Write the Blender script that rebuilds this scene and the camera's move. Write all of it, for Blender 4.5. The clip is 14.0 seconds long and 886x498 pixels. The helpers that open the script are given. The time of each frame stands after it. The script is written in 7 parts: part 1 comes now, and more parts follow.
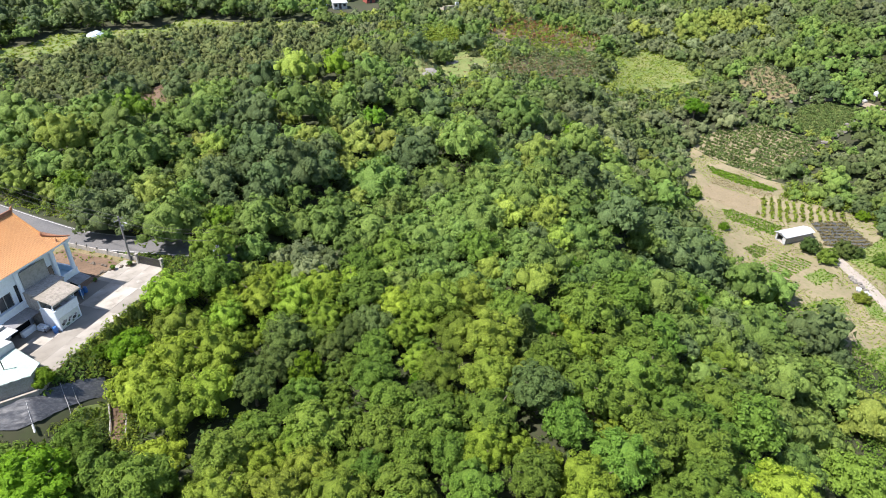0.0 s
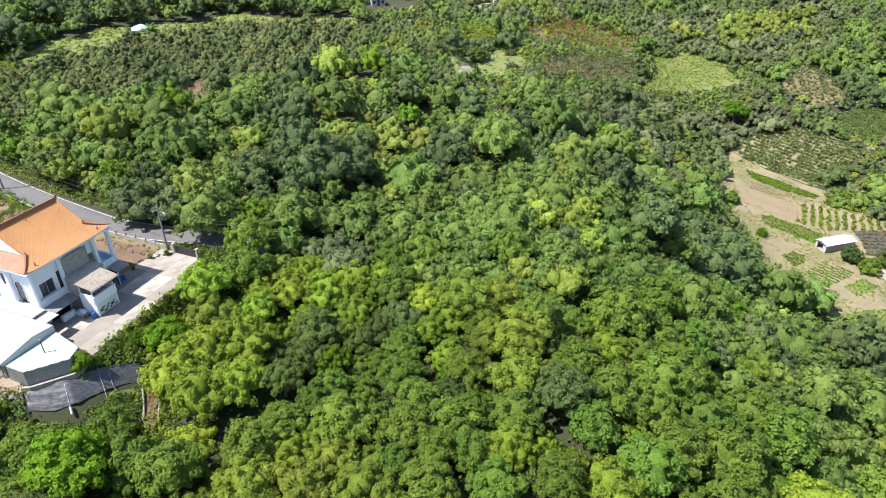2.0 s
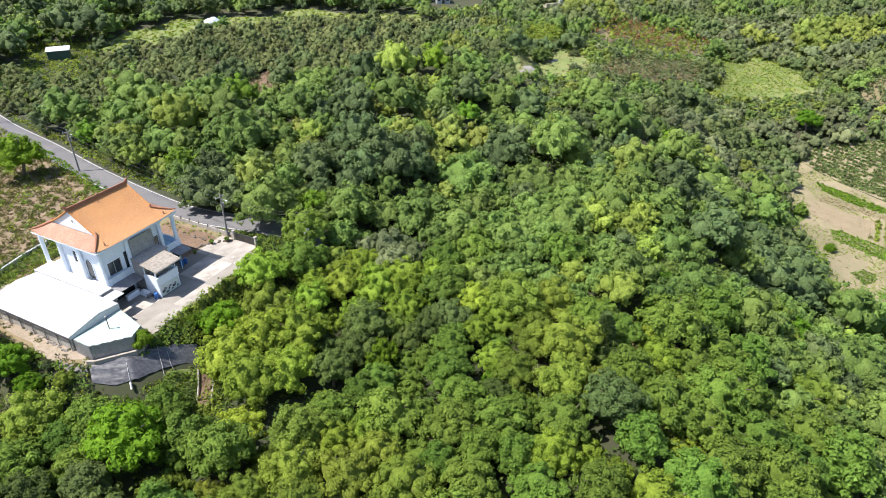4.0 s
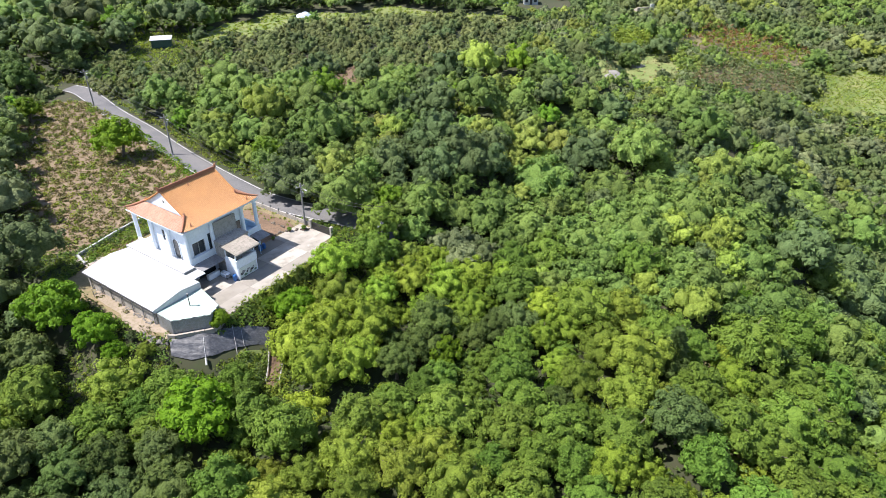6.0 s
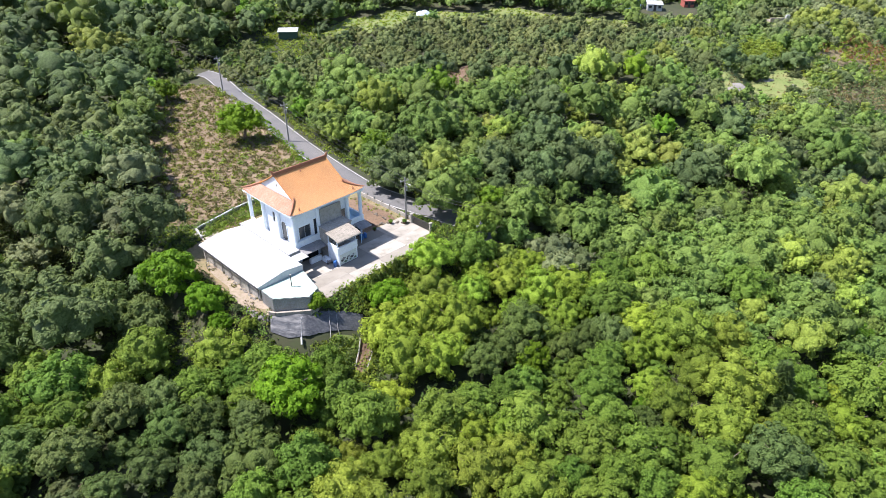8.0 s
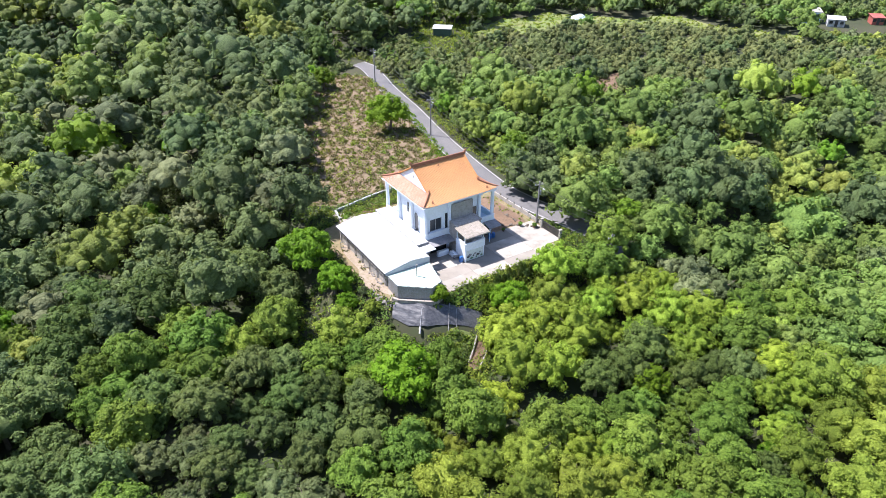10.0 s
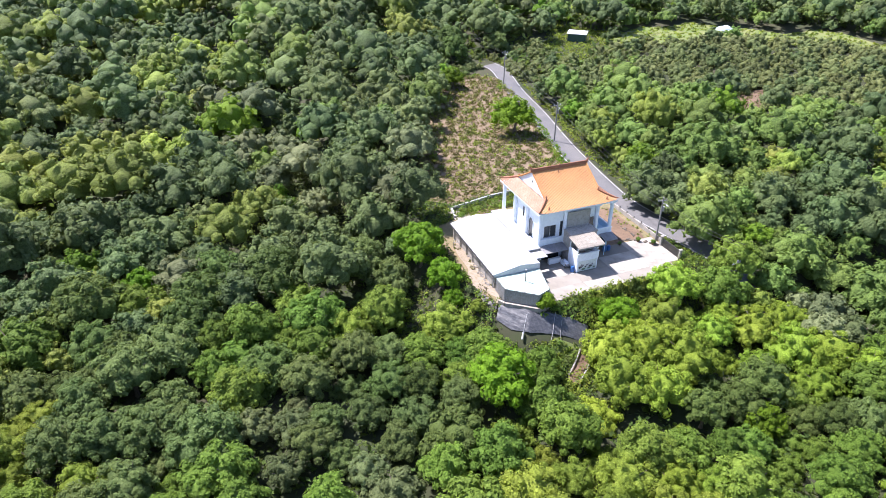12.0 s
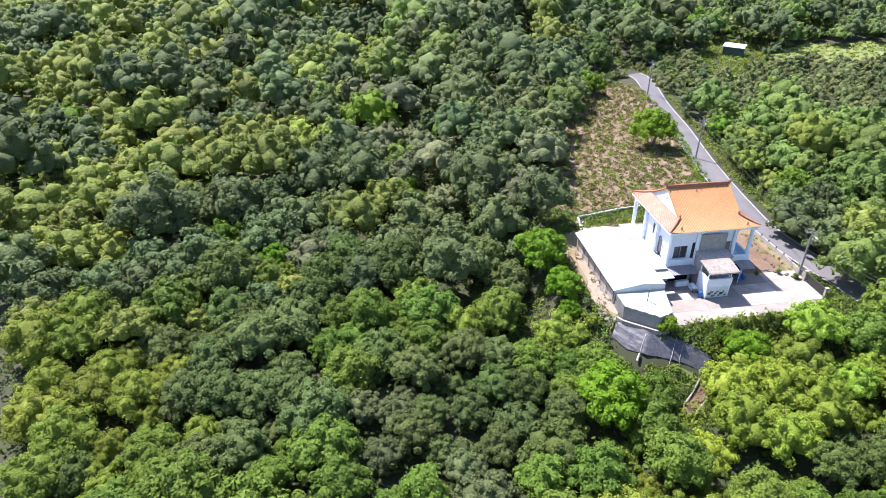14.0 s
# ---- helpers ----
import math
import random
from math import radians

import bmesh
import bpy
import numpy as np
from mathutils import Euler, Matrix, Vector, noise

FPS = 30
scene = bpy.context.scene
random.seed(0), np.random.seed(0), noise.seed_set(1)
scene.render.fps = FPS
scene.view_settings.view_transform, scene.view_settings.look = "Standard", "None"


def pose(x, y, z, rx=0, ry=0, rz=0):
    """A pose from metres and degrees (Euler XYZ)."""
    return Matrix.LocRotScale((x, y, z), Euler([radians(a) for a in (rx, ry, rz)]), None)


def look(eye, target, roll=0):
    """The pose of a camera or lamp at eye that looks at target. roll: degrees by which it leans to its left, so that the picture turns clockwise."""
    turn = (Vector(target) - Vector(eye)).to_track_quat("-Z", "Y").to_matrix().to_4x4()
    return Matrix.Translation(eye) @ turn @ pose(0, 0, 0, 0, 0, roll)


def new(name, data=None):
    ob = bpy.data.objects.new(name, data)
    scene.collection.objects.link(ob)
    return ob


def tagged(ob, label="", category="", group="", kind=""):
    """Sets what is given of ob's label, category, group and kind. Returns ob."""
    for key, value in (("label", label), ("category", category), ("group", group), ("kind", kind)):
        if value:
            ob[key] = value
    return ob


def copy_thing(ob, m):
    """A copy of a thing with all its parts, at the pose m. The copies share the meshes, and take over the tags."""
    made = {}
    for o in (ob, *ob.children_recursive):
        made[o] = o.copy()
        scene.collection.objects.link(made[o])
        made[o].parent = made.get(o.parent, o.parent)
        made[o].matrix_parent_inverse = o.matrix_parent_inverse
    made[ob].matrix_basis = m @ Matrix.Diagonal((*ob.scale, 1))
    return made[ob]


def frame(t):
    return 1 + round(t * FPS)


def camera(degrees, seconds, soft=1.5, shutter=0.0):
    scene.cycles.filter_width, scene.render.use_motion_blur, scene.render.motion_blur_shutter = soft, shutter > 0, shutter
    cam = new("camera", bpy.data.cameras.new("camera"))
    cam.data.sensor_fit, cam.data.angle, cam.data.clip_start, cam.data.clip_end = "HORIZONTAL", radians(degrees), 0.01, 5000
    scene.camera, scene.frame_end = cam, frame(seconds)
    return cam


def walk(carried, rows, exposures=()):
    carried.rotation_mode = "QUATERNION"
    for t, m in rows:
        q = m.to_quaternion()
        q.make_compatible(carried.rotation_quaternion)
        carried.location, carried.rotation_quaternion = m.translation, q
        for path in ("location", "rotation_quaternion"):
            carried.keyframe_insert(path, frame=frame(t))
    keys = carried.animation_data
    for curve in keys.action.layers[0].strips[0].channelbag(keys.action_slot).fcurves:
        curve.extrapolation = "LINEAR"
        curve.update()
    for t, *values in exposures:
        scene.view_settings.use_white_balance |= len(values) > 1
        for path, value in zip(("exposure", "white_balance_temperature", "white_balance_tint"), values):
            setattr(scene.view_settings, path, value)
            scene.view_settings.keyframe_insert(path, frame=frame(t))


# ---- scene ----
# Camera: a drone that hovers on one spot and turns to its left.
EYE = (0.0, 0.0, 52.5)
cam = camera(68.57, 14.0, soft=0.7)
TURNS = [(0, -18.21, 31.15), (0.5, -17.76, 31.19), (1, -17.13, 31.25), (1.5, -16.18, 31.28), (2, -15.04, 31.33),
         (2.5, -13.77, 31.36), (5, -6.32, 31.49), (5.5, -4.42, 31.48), (6, -2.30, 31.47), (6.5, 0.0, 31.45),
         (7, 2.36, 31.44), (7.5, 4.86, 31.43), (8, 7.66, 31.39), (10.5, 23.80, 31.26), (11, 26.66, 31.20),
         (11.5, 29.35, 31.16), (12, 32.11, 31.12), (12.5, 35.04, 31.09), (13, 38.33, 31.04), (13.5, 41.58, 30.99),
         (14, 44.51, 30.94)]
walk(cam, [(t, pose(*EYE, 90 - down, 0, turn)) for t, turn, down in TURNS], [(0, 0.99, 6400, 14), (7, 1.08, 6300, 16), (11, 1.30, 6100, 21), (14, 1.36, 6050, 24)])

# Daylight: a high sun on the left of the view.
SUN_WAY = Vector((0.6, 0.02, -1.0)).normalized()
world = bpy.data.worlds.new("sky")
scene.world = world
world.use_nodes = True
sky = world.node_tree.nodes.new("ShaderNodeTexSky")
sky.sky_type = "NISHITA"
sky.sun_disc = False
sky.sun_elevation = math.asin(-SUN_WAY.z)
sky.sun_rotation = math.atan2(-SUN_WAY.x, -SUN_WAY.y)
world.node_tree.links.new(sky.outputs[0], world.node_tree.nodes["Background"].inputs[0])
world.node_tree.nodes["Background"].inputs[1].default_value = 0.11
lamp = bpy.data.lights.new("sun", "SUN")
lamp.energy, lamp.angle, lamp.color = 5.0, radians(0.53), (1.0, 0.955, 0.88)
sun = new("sun", lamp)
sun.matrix_world = look((-57, -6, 150), Vector((-57, -6, 150)) + SUN_WAY)


# ---- materials ----
def nodes_of(name):
    m = bpy.data.materials.new(name)
    m.use_nodes = True
    t = m.node_tree
    return m, t, t.nodes["Principled BSDF"]


def add(t, kind, **values):
    n = t.nodes.new(kind)
    for k, v in values.items():
        n.inputs[k.replace("_", " ")].default_value = v
    return n


def mix(t, a, b, fac, mode="MIX"):
    n = t.nodes.new("ShaderNodeMix")
    n.data_type, n.blend_type = "RGBA", mode
    for i, v in ((0, fac), (6, a), (7, b)):
        if hasattr(v, "node"):
            t.links.new(v, n.inputs[i])
        else:
            n.inputs[i].default_value = v if i == 0 else (*v, 1)
    return n.outputs[2]


def ramp(t, value, lo, hi):
    n = t.nodes.new("ShaderNodeMapRange")
    n.inputs[1].default_value, n.inputs[2].default_value = lo, hi
    t.links.new(value, n.inputs[0])
    return n.outputs[0]


def coords(t, scale=(1, 1, 1), turn=0.0):
    c = t.nodes.new("ShaderNodeTexCoord")
    m = t.nodes.new("ShaderNodeMapping")
    m.inputs["Scale"].default_value = scale
    m.inputs["Rotation"].default_value = (0, 0, turn)
    t.links.new(c.outputs["Object"], m.inputs[0])
    return m.outputs[0]


def noise_at(t, vec, scale, detail=3.0, rough=0.6):
    n = add(t, "ShaderNodeTexNoise", Scale=scale, Detail=detail, Roughness=rough)
    t.links.new(vec, n.inputs["Vector"])
    return n.outputs[0]


def surface(name, a, b, c=None, big=0.35, small=4.0, rough=0.85, bump=0.3, metal=0.0, vary=0.0, stretch=(1, 1, 1)):
    """A worn surface: a and b mixed in large stains, c in fine grain, with relief."""
    m, t, p = nodes_of(name)
    v = coords(t, stretch)
    n1, n2 = noise_at(t, v, big, 5.0), noise_at(t, v, small, 4.0, 0.7)
    col = mix(t, a, b, ramp(t, n1, 0.35, 0.65))
    if c:
        col = mix(t, col, c, ramp(t, n2, 0.45, 0.72))
    if vary:
        info = t.nodes.new("ShaderNodeObjectInfo")
        col = mix(t, col, tuple(x * (1 - vary) for x in a), info.outputs["Random"])
    t.links.new(col, p.inputs["Base Color"])
    p.inputs["Roughness"].default_value, p.inputs["Metallic"].default_value = rough, metal
    if bump:
        bm_ = add(t, "ShaderNodeBump", Strength=bump, Distance=0.05)
        t.links.new(n2, bm_.inputs["Height"])
        t.links.new(bm_.outputs[0], p.inputs["Normal"])
    return m


def leaf(name, a, b, spread=0.44, glow=0.38, by_tone=False, grain=6.0):
    """Foliage: a to b from leaf to leaf, brighter or darker from plant to plant, with light coming through."""
    m, t, p = nodes_of(name)
    geo = t.nodes.new("ShaderNodeNewGeometry")
    info = t.nodes.new("ShaderNodeObjectInfo")
    cells = t.nodes.new("ShaderNodeTexVoronoi")
    cells.inputs["Scale"].default_value = grain
    where = coords(t)
    wobble = noise_at(t, where, grain * 0.6, 2.0)
    shift = t.nodes.new("ShaderNodeVectorMath")
    shift.operation = "ADD"
    t.links.new(where, shift.inputs[0])
    t.links.new(wobble, shift.inputs[1])
    t.links.new(shift.outputs[0], cells.inputs["Vector"])
    tone = t.nodes.new("ShaderNodeSeparateColor")
    t.links.new(cells.outputs["Color"], tone.inputs[0])
    speck = t.nodes.new("ShaderNodeMath")
    speck.operation = "MULTIPLY_ADD"
    t.links.new(geo.outputs["Random Per Island"], speck.inputs[0])
    speck.inputs[1].default_value = 0.36
    half = ramp(t, tone.outputs[0], 0, 1)
    half.node.inputs[3].default_value, half.node.inputs[4].default_value = 0.14, 0.58
    t.links.new(half, speck.inputs[2])
    col = mix(t, a, b, speck.outputs[0])
    hsv = t.nodes.new("ShaderNodeHueSaturation")
    t.links.new(col, hsv.inputs["Color"])
    key = info.outputs["Random"]
    if by_tone:
        kept = t.nodes.new("ShaderNodeAttribute")
        kept.attribute_name = "tone"
        key = kept.outputs["Fac"]
    r = ramp(t, key, 0, 1)
    r.node.inputs[3].default_value, r.node.inputs[4].default_value = 1 - spread / 2, 1 + spread / 2
    t.links.new(r, hsv.inputs["Value"])
    wn = t.nodes.new("ShaderNodeTexWhiteNoise")
    wn.noise_dimensions = "1D"
    t.links.new(key, wn.inputs["W"])
    h = ramp(t, wn.outputs[0], 0, 1)
    h.node.inputs[3].default_value, h.node.inputs[4].default_value = 0.485, 0.515
    t.links.new(h, hsv.inputs["Hue"])
    t.links.new(hsv.outputs[0], p.inputs["Base Color"])
    p.inputs["Roughness"].default_value = 0.55
    p.inputs["Specular IOR Level"].default_value = 0.2
    tr = t.nodes.new("ShaderNodeBsdfTranslucent")
    t.links.new(mix(t, hsv.outputs[0], (1.0, 0.94, 0.7), 1.0, "MULTIPLY"), tr.inputs[0])
    rel = add(t, "ShaderNodeBump", Strength=1.0, Distance=0.75 / grain)
    rel.invert = True
    t.links.new(cells.outputs["Distance"], rel.inputs["Height"])
    t.links.new(rel.outputs[0], p.inputs["Normal"])
    ms = t.nodes.new("ShaderNodeMixShader")
    ms.inputs[0].default_value = glow
    t.links.new(p.outputs[0], ms.inputs[1])
    t.links.new(tr.outputs[0], ms.inputs[2])
    t.links.new(ms.outputs[0], t.nodes["Material Output"].inputs[0])
    return m


LEAVES = {
    "green": ((0.043, 0.088, 0.011), (0.246, 0.388, 0.057)),
    "dark": ((0.031, 0.059, 0.013), (0.181, 0.270, 0.064)),
    "bright": ((0.058, 0.130, 0.006), (0.187, 0.353, 0.015)),
    "yellow": ((0.070, 0.132, 0.009), (0.400, 0.550, 0.062)),
    "olive": ((0.068, 0.105, 0.010), (0.329, 0.427, 0.058)),
    "grey": ((0.058, 0.088, 0.031), (0.259, 0.322, 0.128)),
    "orchard": ((0.048, 0.073, 0.015), (0.236, 0.295, 0.067)),
    "sage": ((0.037, 0.065, 0.017), (0.212, 0.295, 0.087)),
    "scrub": ((0.048, 0.060, 0.014), (0.209, 0.212, 0.061)),
    "rust": ((0.117, 0.081, 0.034), (0.346, 0.181, 0.084)),
    "straw": ((0.117, 0.104, 0.040), (0.321, 0.274, 0.128)),
    "lime": ((0.089, 0.148, 0.014), (0.321, 0.412, 0.061)),
}
LEAF = {k: leaf("foliage_" + k, *v) for k, v in LEAVES.items()}
# Distant foliage: the haze's extra blue is put into the leaf colours.
HAZED_LEAF = {k: leaf("hazed_distant_foliage_" + k, *((r * 1.05, g * 0.99, b * (1.15 if k in ("sage", "grey") else 1.5)) for r, g, b in v), spread=0.5, by_tone=True, grain=3.4) for k, v in LEAVES.items()}
BARK = surface("bark", (0.16, 0.12, 0.085), (0.22, 0.19, 0.15), (0.08, 0.06, 0.045), 1.5, 9, 0.9, 0.6)
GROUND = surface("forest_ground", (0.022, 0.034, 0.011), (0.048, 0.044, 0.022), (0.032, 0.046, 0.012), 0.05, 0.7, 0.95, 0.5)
SOIL = surface("dry_soil", (0.23, 0.185, 0.14), (0.29, 0.235, 0.18), (0.18, 0.155, 0.09), 0.22, 2.5, 0.95, 0.4)
RED_SOIL = surface("red_brown_soil", (0.125, 0.078, 0.048), (0.185, 0.122, 0.078), (0.085, 0.058, 0.036), 0.3, 3, 0.95, 0.5)
GRASS = surface("rough_grass", (0.115, 0.165, 0.035), (0.20, 0.20, 0.075), (0.08, 0.12, 0.025), 0.2, 4, 0.9, 0.7)
DRY_GRASS = surface("dry_grass", (0.155, 0.13, 0.065), (0.22, 0.16, 0.095), (0.085, 0.10, 0.028), 0.15, 2.2, 0.92, 0.7)
SCRUB_SOIL = surface("reddish_slope_soil", (0.165, 0.115, 0.076), (0.205, 0.15, 0.10), (0.11, 0.10, 0.042), 0.15, 2.2, 0.95, 0.6)
ASPHALT = surface("asphalt", (0.105, 0.105, 0.11), (0.145, 0.14, 0.138), (0.085, 0.085, 0.085), 0.2, 6, 0.9, 0.2)
PAINT_LINE = surface("road_paint", (0.50, 0.50, 0.49), (0.40, 0.40, 0.39), (0.25, 0.25, 0.25), 1.0, 7, 0.7, 0.1)
CONCRETE = surface("pale_concrete", (0.30, 0.265, 0.225), (0.43, 0.385, 0.335), (0.22, 0.185, 0.15), 0.4, 1.6, 0.9, 0.2, vary=0.12)
YARD_CONCRETE = surface("stained_yard_concrete", (0.21, 0.19, 0.16), (0.52, 0.49, 0.44), (0.33, 0.298, 0.25), 0.33, 1.3, 0.9, 0.15, vary=0.1)
FARM_SOIL = surface("tan_farm_soil", (0.19, 0.158, 0.095), (0.255, 0.21, 0.13), (0.14, 0.15, 0.06), 0.12, 1.1, 0.95, 0.4)
GREY_CONCRETE = surface("weathered_concrete", (0.30, 0.28, 0.25), (0.40, 0.37, 0.33), (0.2, 0.19, 0.17), 0.7, 3, 0.9, 0.3)
# White paint; the blue of sky-lit shade is mixed into its base colour.
SKY_WHITE = surface("sky_tinted_white_paint", (0.73, 0.78, 0.83), (0.68, 0.735, 0.79), (0.62, 0.66, 0.70), 0.5, 3, 0.7, 0.08)
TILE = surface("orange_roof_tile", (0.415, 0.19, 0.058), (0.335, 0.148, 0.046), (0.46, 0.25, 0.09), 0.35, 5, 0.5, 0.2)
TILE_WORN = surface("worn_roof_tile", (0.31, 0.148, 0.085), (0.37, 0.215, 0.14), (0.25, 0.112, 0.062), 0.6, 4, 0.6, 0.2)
RIDGE = surface("brown_ridge_tile", (0.30, 0.12, 0.06), (0.24, 0.10, 0.06), (0.36, 0.18, 0.10), 1, 6, 0.6, 0.3)
SHEET = surface("white_sheet_metal", (0.45, 0.462, 0.47), (0.41, 0.425, 0.437), (0.36, 0.38, 0.392), 0.3, 2, 0.45, 0.05)
PALE_GREEN = surface("pale_green_coating", (0.30, 0.405, 0.345), (0.355, 0.425, 0.385), (0.26, 0.34, 0.285), 0.4, 3, 0.6, 0.05)
PALE_BLUE = surface("pale_blue_paint", (0.45, 0.62, 0.78), (0.50, 0.68, 0.82), (0.40, 0.55, 0.7), 0.6, 3, 0.6, 0.05)
DARK_GLASS = surface("dark_window_glass", (0.03, 0.035, 0.04), (0.04, 0.045, 0.05), None, 1, 3, 0.15, 0.0)
STEEL = surface("dull_grey_steel", (0.33, 0.34, 0.35), (0.28, 0.28, 0.28), (0.22, 0.19, 0.16), 1, 5, 0.5, 0.1, 0.3)
BLACK = surface("black_paint", (0.03, 0.03, 0.035), (0.045, 0.045, 0.045), (0.07, 0.06, 0.05), 1, 6, 0.5, 0.1)
PORCH_SHEET = surface("stained_porch_sheet", (0.24, 0.215, 0.18), (0.32, 0.29, 0.25), (0.15, 0.135, 0.11), 0.5, 2.5, 0.85, 0.2)
TARP = surface("black_plastic_sheet", (0.032, 0.034, 0.041), (0.06, 0.064, 0.073), (0.12, 0.123, 0.13), 0.5, 2.2, 0.5, 0.6, stretch=(0.7, 2.2, 2.2))
STONE = surface("grey_stone", (0.20, 0.185, 0.165), (0.26, 0.24, 0.215), (0.12, 0.11, 0.10), 0.6, 3, 0.9, 0.5, vary=0.3)
DARK_STONE = surface("dark_garden_stone", (0.13, 0.105, 0.08), (0.18, 0.15, 0.12), (0.08, 0.07, 0.05), 0.6, 3, 0.9, 0.5, vary=0.4)
PALE_ROCK = surface("pale_rock", (0.24, 0.225, 0.20), (0.17, 0.16, 0.14), (0.15, 0.14, 0.12), 0.5, 2.5, 0.9, 0.6)
DECK = surface("pale_deck_paint", (0.345, 0.35, 0.355), (0.41, 0.41, 0.41), (0.27, 0.27, 0.27), 0.4, 2, 0.8, 0.1)
SHEETING = surface("pale_plastic_sheeting", (0.36, 0.46, 0.53), (0.48, 0.55, 0.60), (0.30, 0.38, 0.44), 0.8, 3, 0.4, 0.4)
POLE = surface("concrete_pole", (0.20, 0.19, 0.18), (0.25, 0.24, 0.23), (0.14, 0.14, 0.14), 1, 6, 0.85, 0.2)
PANEL = surface("grey_metal_panel", (0.28, 0.27, 0.25), (0.36, 0.34, 0.31), (0.2, 0.19, 0.17), 0.6, 3, 0.6, 0.1)
AWNING = surface("grey_awning_sheet", (0.20, 0.20, 0.21), (0.27, 0.26, 0.26), (0.15, 0.14, 0.14), 0.6, 3, 0.6, 0.1)


# ---- mesh helpers ----
def part(name, bm, material, parent=None, label="", smooth=False):
    me = bpy.data.meshes.new(name)
    bm.normal_update()
    bm.to_mesh(me)
    bm.free()
    me.materials.append(material)
    if smooth:
        me.polygons.foreach_set("use_smooth", [True] * len(me.polygons))
    ob = new(name, me)
    if parent:
        ob.parent = parent
    return tagged(ob, label)


def toned(me, tones):
    """Gives each vertex its plant's own shade, 0 to 1."""
    me.attributes.new("tone", "FLOAT", "POINT").data.foreach_set("value", np.asarray(tones, np.float32))


def from_arrays(name, verts, faces, materials, slots=None, parent=None, label=""):
    """An object from arrays of vertices and faces of equal size."""
    me = bpy.data.meshes.new(name)
    verts, faces = np.asarray(verts, np.float32), np.asarray(faces, np.int32)
    k = faces.shape[1]
    me.vertices.add(len(verts))
    me.vertices.foreach_set("co", verts.ravel())
    me.loops.add(faces.size)
    me.loops.foreach_set("vertex_index", faces.ravel())
    me.polygons.add(len(faces))
    me.polygons.foreach_set("loop_start", np.arange(0, faces.size, k, dtype=np.int32))
    for m in materials:
        me.materials.append(m)
    if slots is not None:
        me.polygons.foreach_set("material_index", np.asarray(slots, np.int32))
    me.update(calc_edges=True)
    ob = new(name, me)
    if parent:
        ob.parent = parent
    return tagged(ob, label)


def box(bm, x0, x1, y0, y1, z0, z1, bevel=0.0):
    made = bmesh.ops.create_cube(bm, size=1)["verts"]
    for v in made:
        v.co = Vector(((x0 + x1) / 2 + v.co.x * (x1 - x0), (y0 + y1) / 2 + v.co.y * (y1 - y0), (z0 + z1) / 2 + v.co.z * (z1 - z0)))
    if bevel:
        edges = list({e for v in made for e in v.link_edges})
        bmesh.ops.bevel(bm, geom=edges, offset=bevel, segments=2, affect="EDGES", clamp_overlap=True)
    return bm


def solid(bm, faces, thickness):
    bm.normal_update()
    bmesh.ops.solidify(bm, geom=faces, thickness=thickness)


def boxed(name, dims, material, parent, label="", bevel=0.02):
    return part(name, box(bmesh.new(), *dims, bevel), material, parent, label)


def tube(bm, points, radii, sides=8, cap=True):
    """A round bar along points; radii one number or one a point."""
    points = [Vector(p) for p in points]
    radii = radii if hasattr(radii, "__len__") else [radii] * len(points)
    rings = []
    for i, p in enumerate(points):
        way = (points[min(i + 1, len(points) - 1)] - points[max(i - 1, 0)]).normalized()
        side = way.cross(Vector((0, 0, 1)) if abs(way.z) < 0.9 else Vector((1, 0, 0))).normalized()
        up = side.cross(way)
        rings.append([bm.verts.new(p + radii[i] * (side * math.cos(a) + up * math.sin(a))) for a in (2 * math.pi * k / sides for k in range(sides))])
    for r0, r1 in zip(rings, rings[1:]):
        for k in range(sides):
            bm.faces.new((r0[k], r0[(k + 1) % sides], r1[(k + 1) % sides], r1[k]))
    if cap:
        bm.faces.new(rings[0][::-1])
        bm.faces.new(rings[-1])
    return bm


def empty(name, m, label, category, group="", kind=""):
    ob = new(name)
    ob.empty_display_size = 0.3
    ob.matrix_world = m
    return tagged(ob, label, category, group, kind)


# ---- the lie of the land ----
RISE = [(-35.3, 67.6), (-28.9, 68.5), (-25.3, 71.9), (-17.3, 82.1), (0, 104), (50, 166), (70, 420), (-420, 420), (-420, 310)]


def smooth(a, b, x):
    t = np.clip((x - a) / (b - a), 0, 1)
    return t * t * (3 - 2 * t)


def land(x, y):
    """The ground's height: a level terrace for house and road, lower woods before it, a valley farm to the right, hills behind."""
    d = np.full(np.shape(x), -1e9)
    for (x0, y0), (x1, y1) in zip(RISE, RISE[1:] + RISE[:1]):
        ex, ey = x1 - x0, y1 - y0
        d = np.maximum(d, ((x - x0) * ey - (y - y0) * ex) / math.hypot(ex, ey))
    r = np.hypot(x, y)
    return -5.5 * smooth(0.5, 10, d) - 33 * smooth(8, 85, x - 0.35 * y) + 0.05 * np.clip(r - 170, 0, 430) + 0.16 * np.clip(r - 225, 0, 150) * smooth(20, 85, x - 0.35 * y)


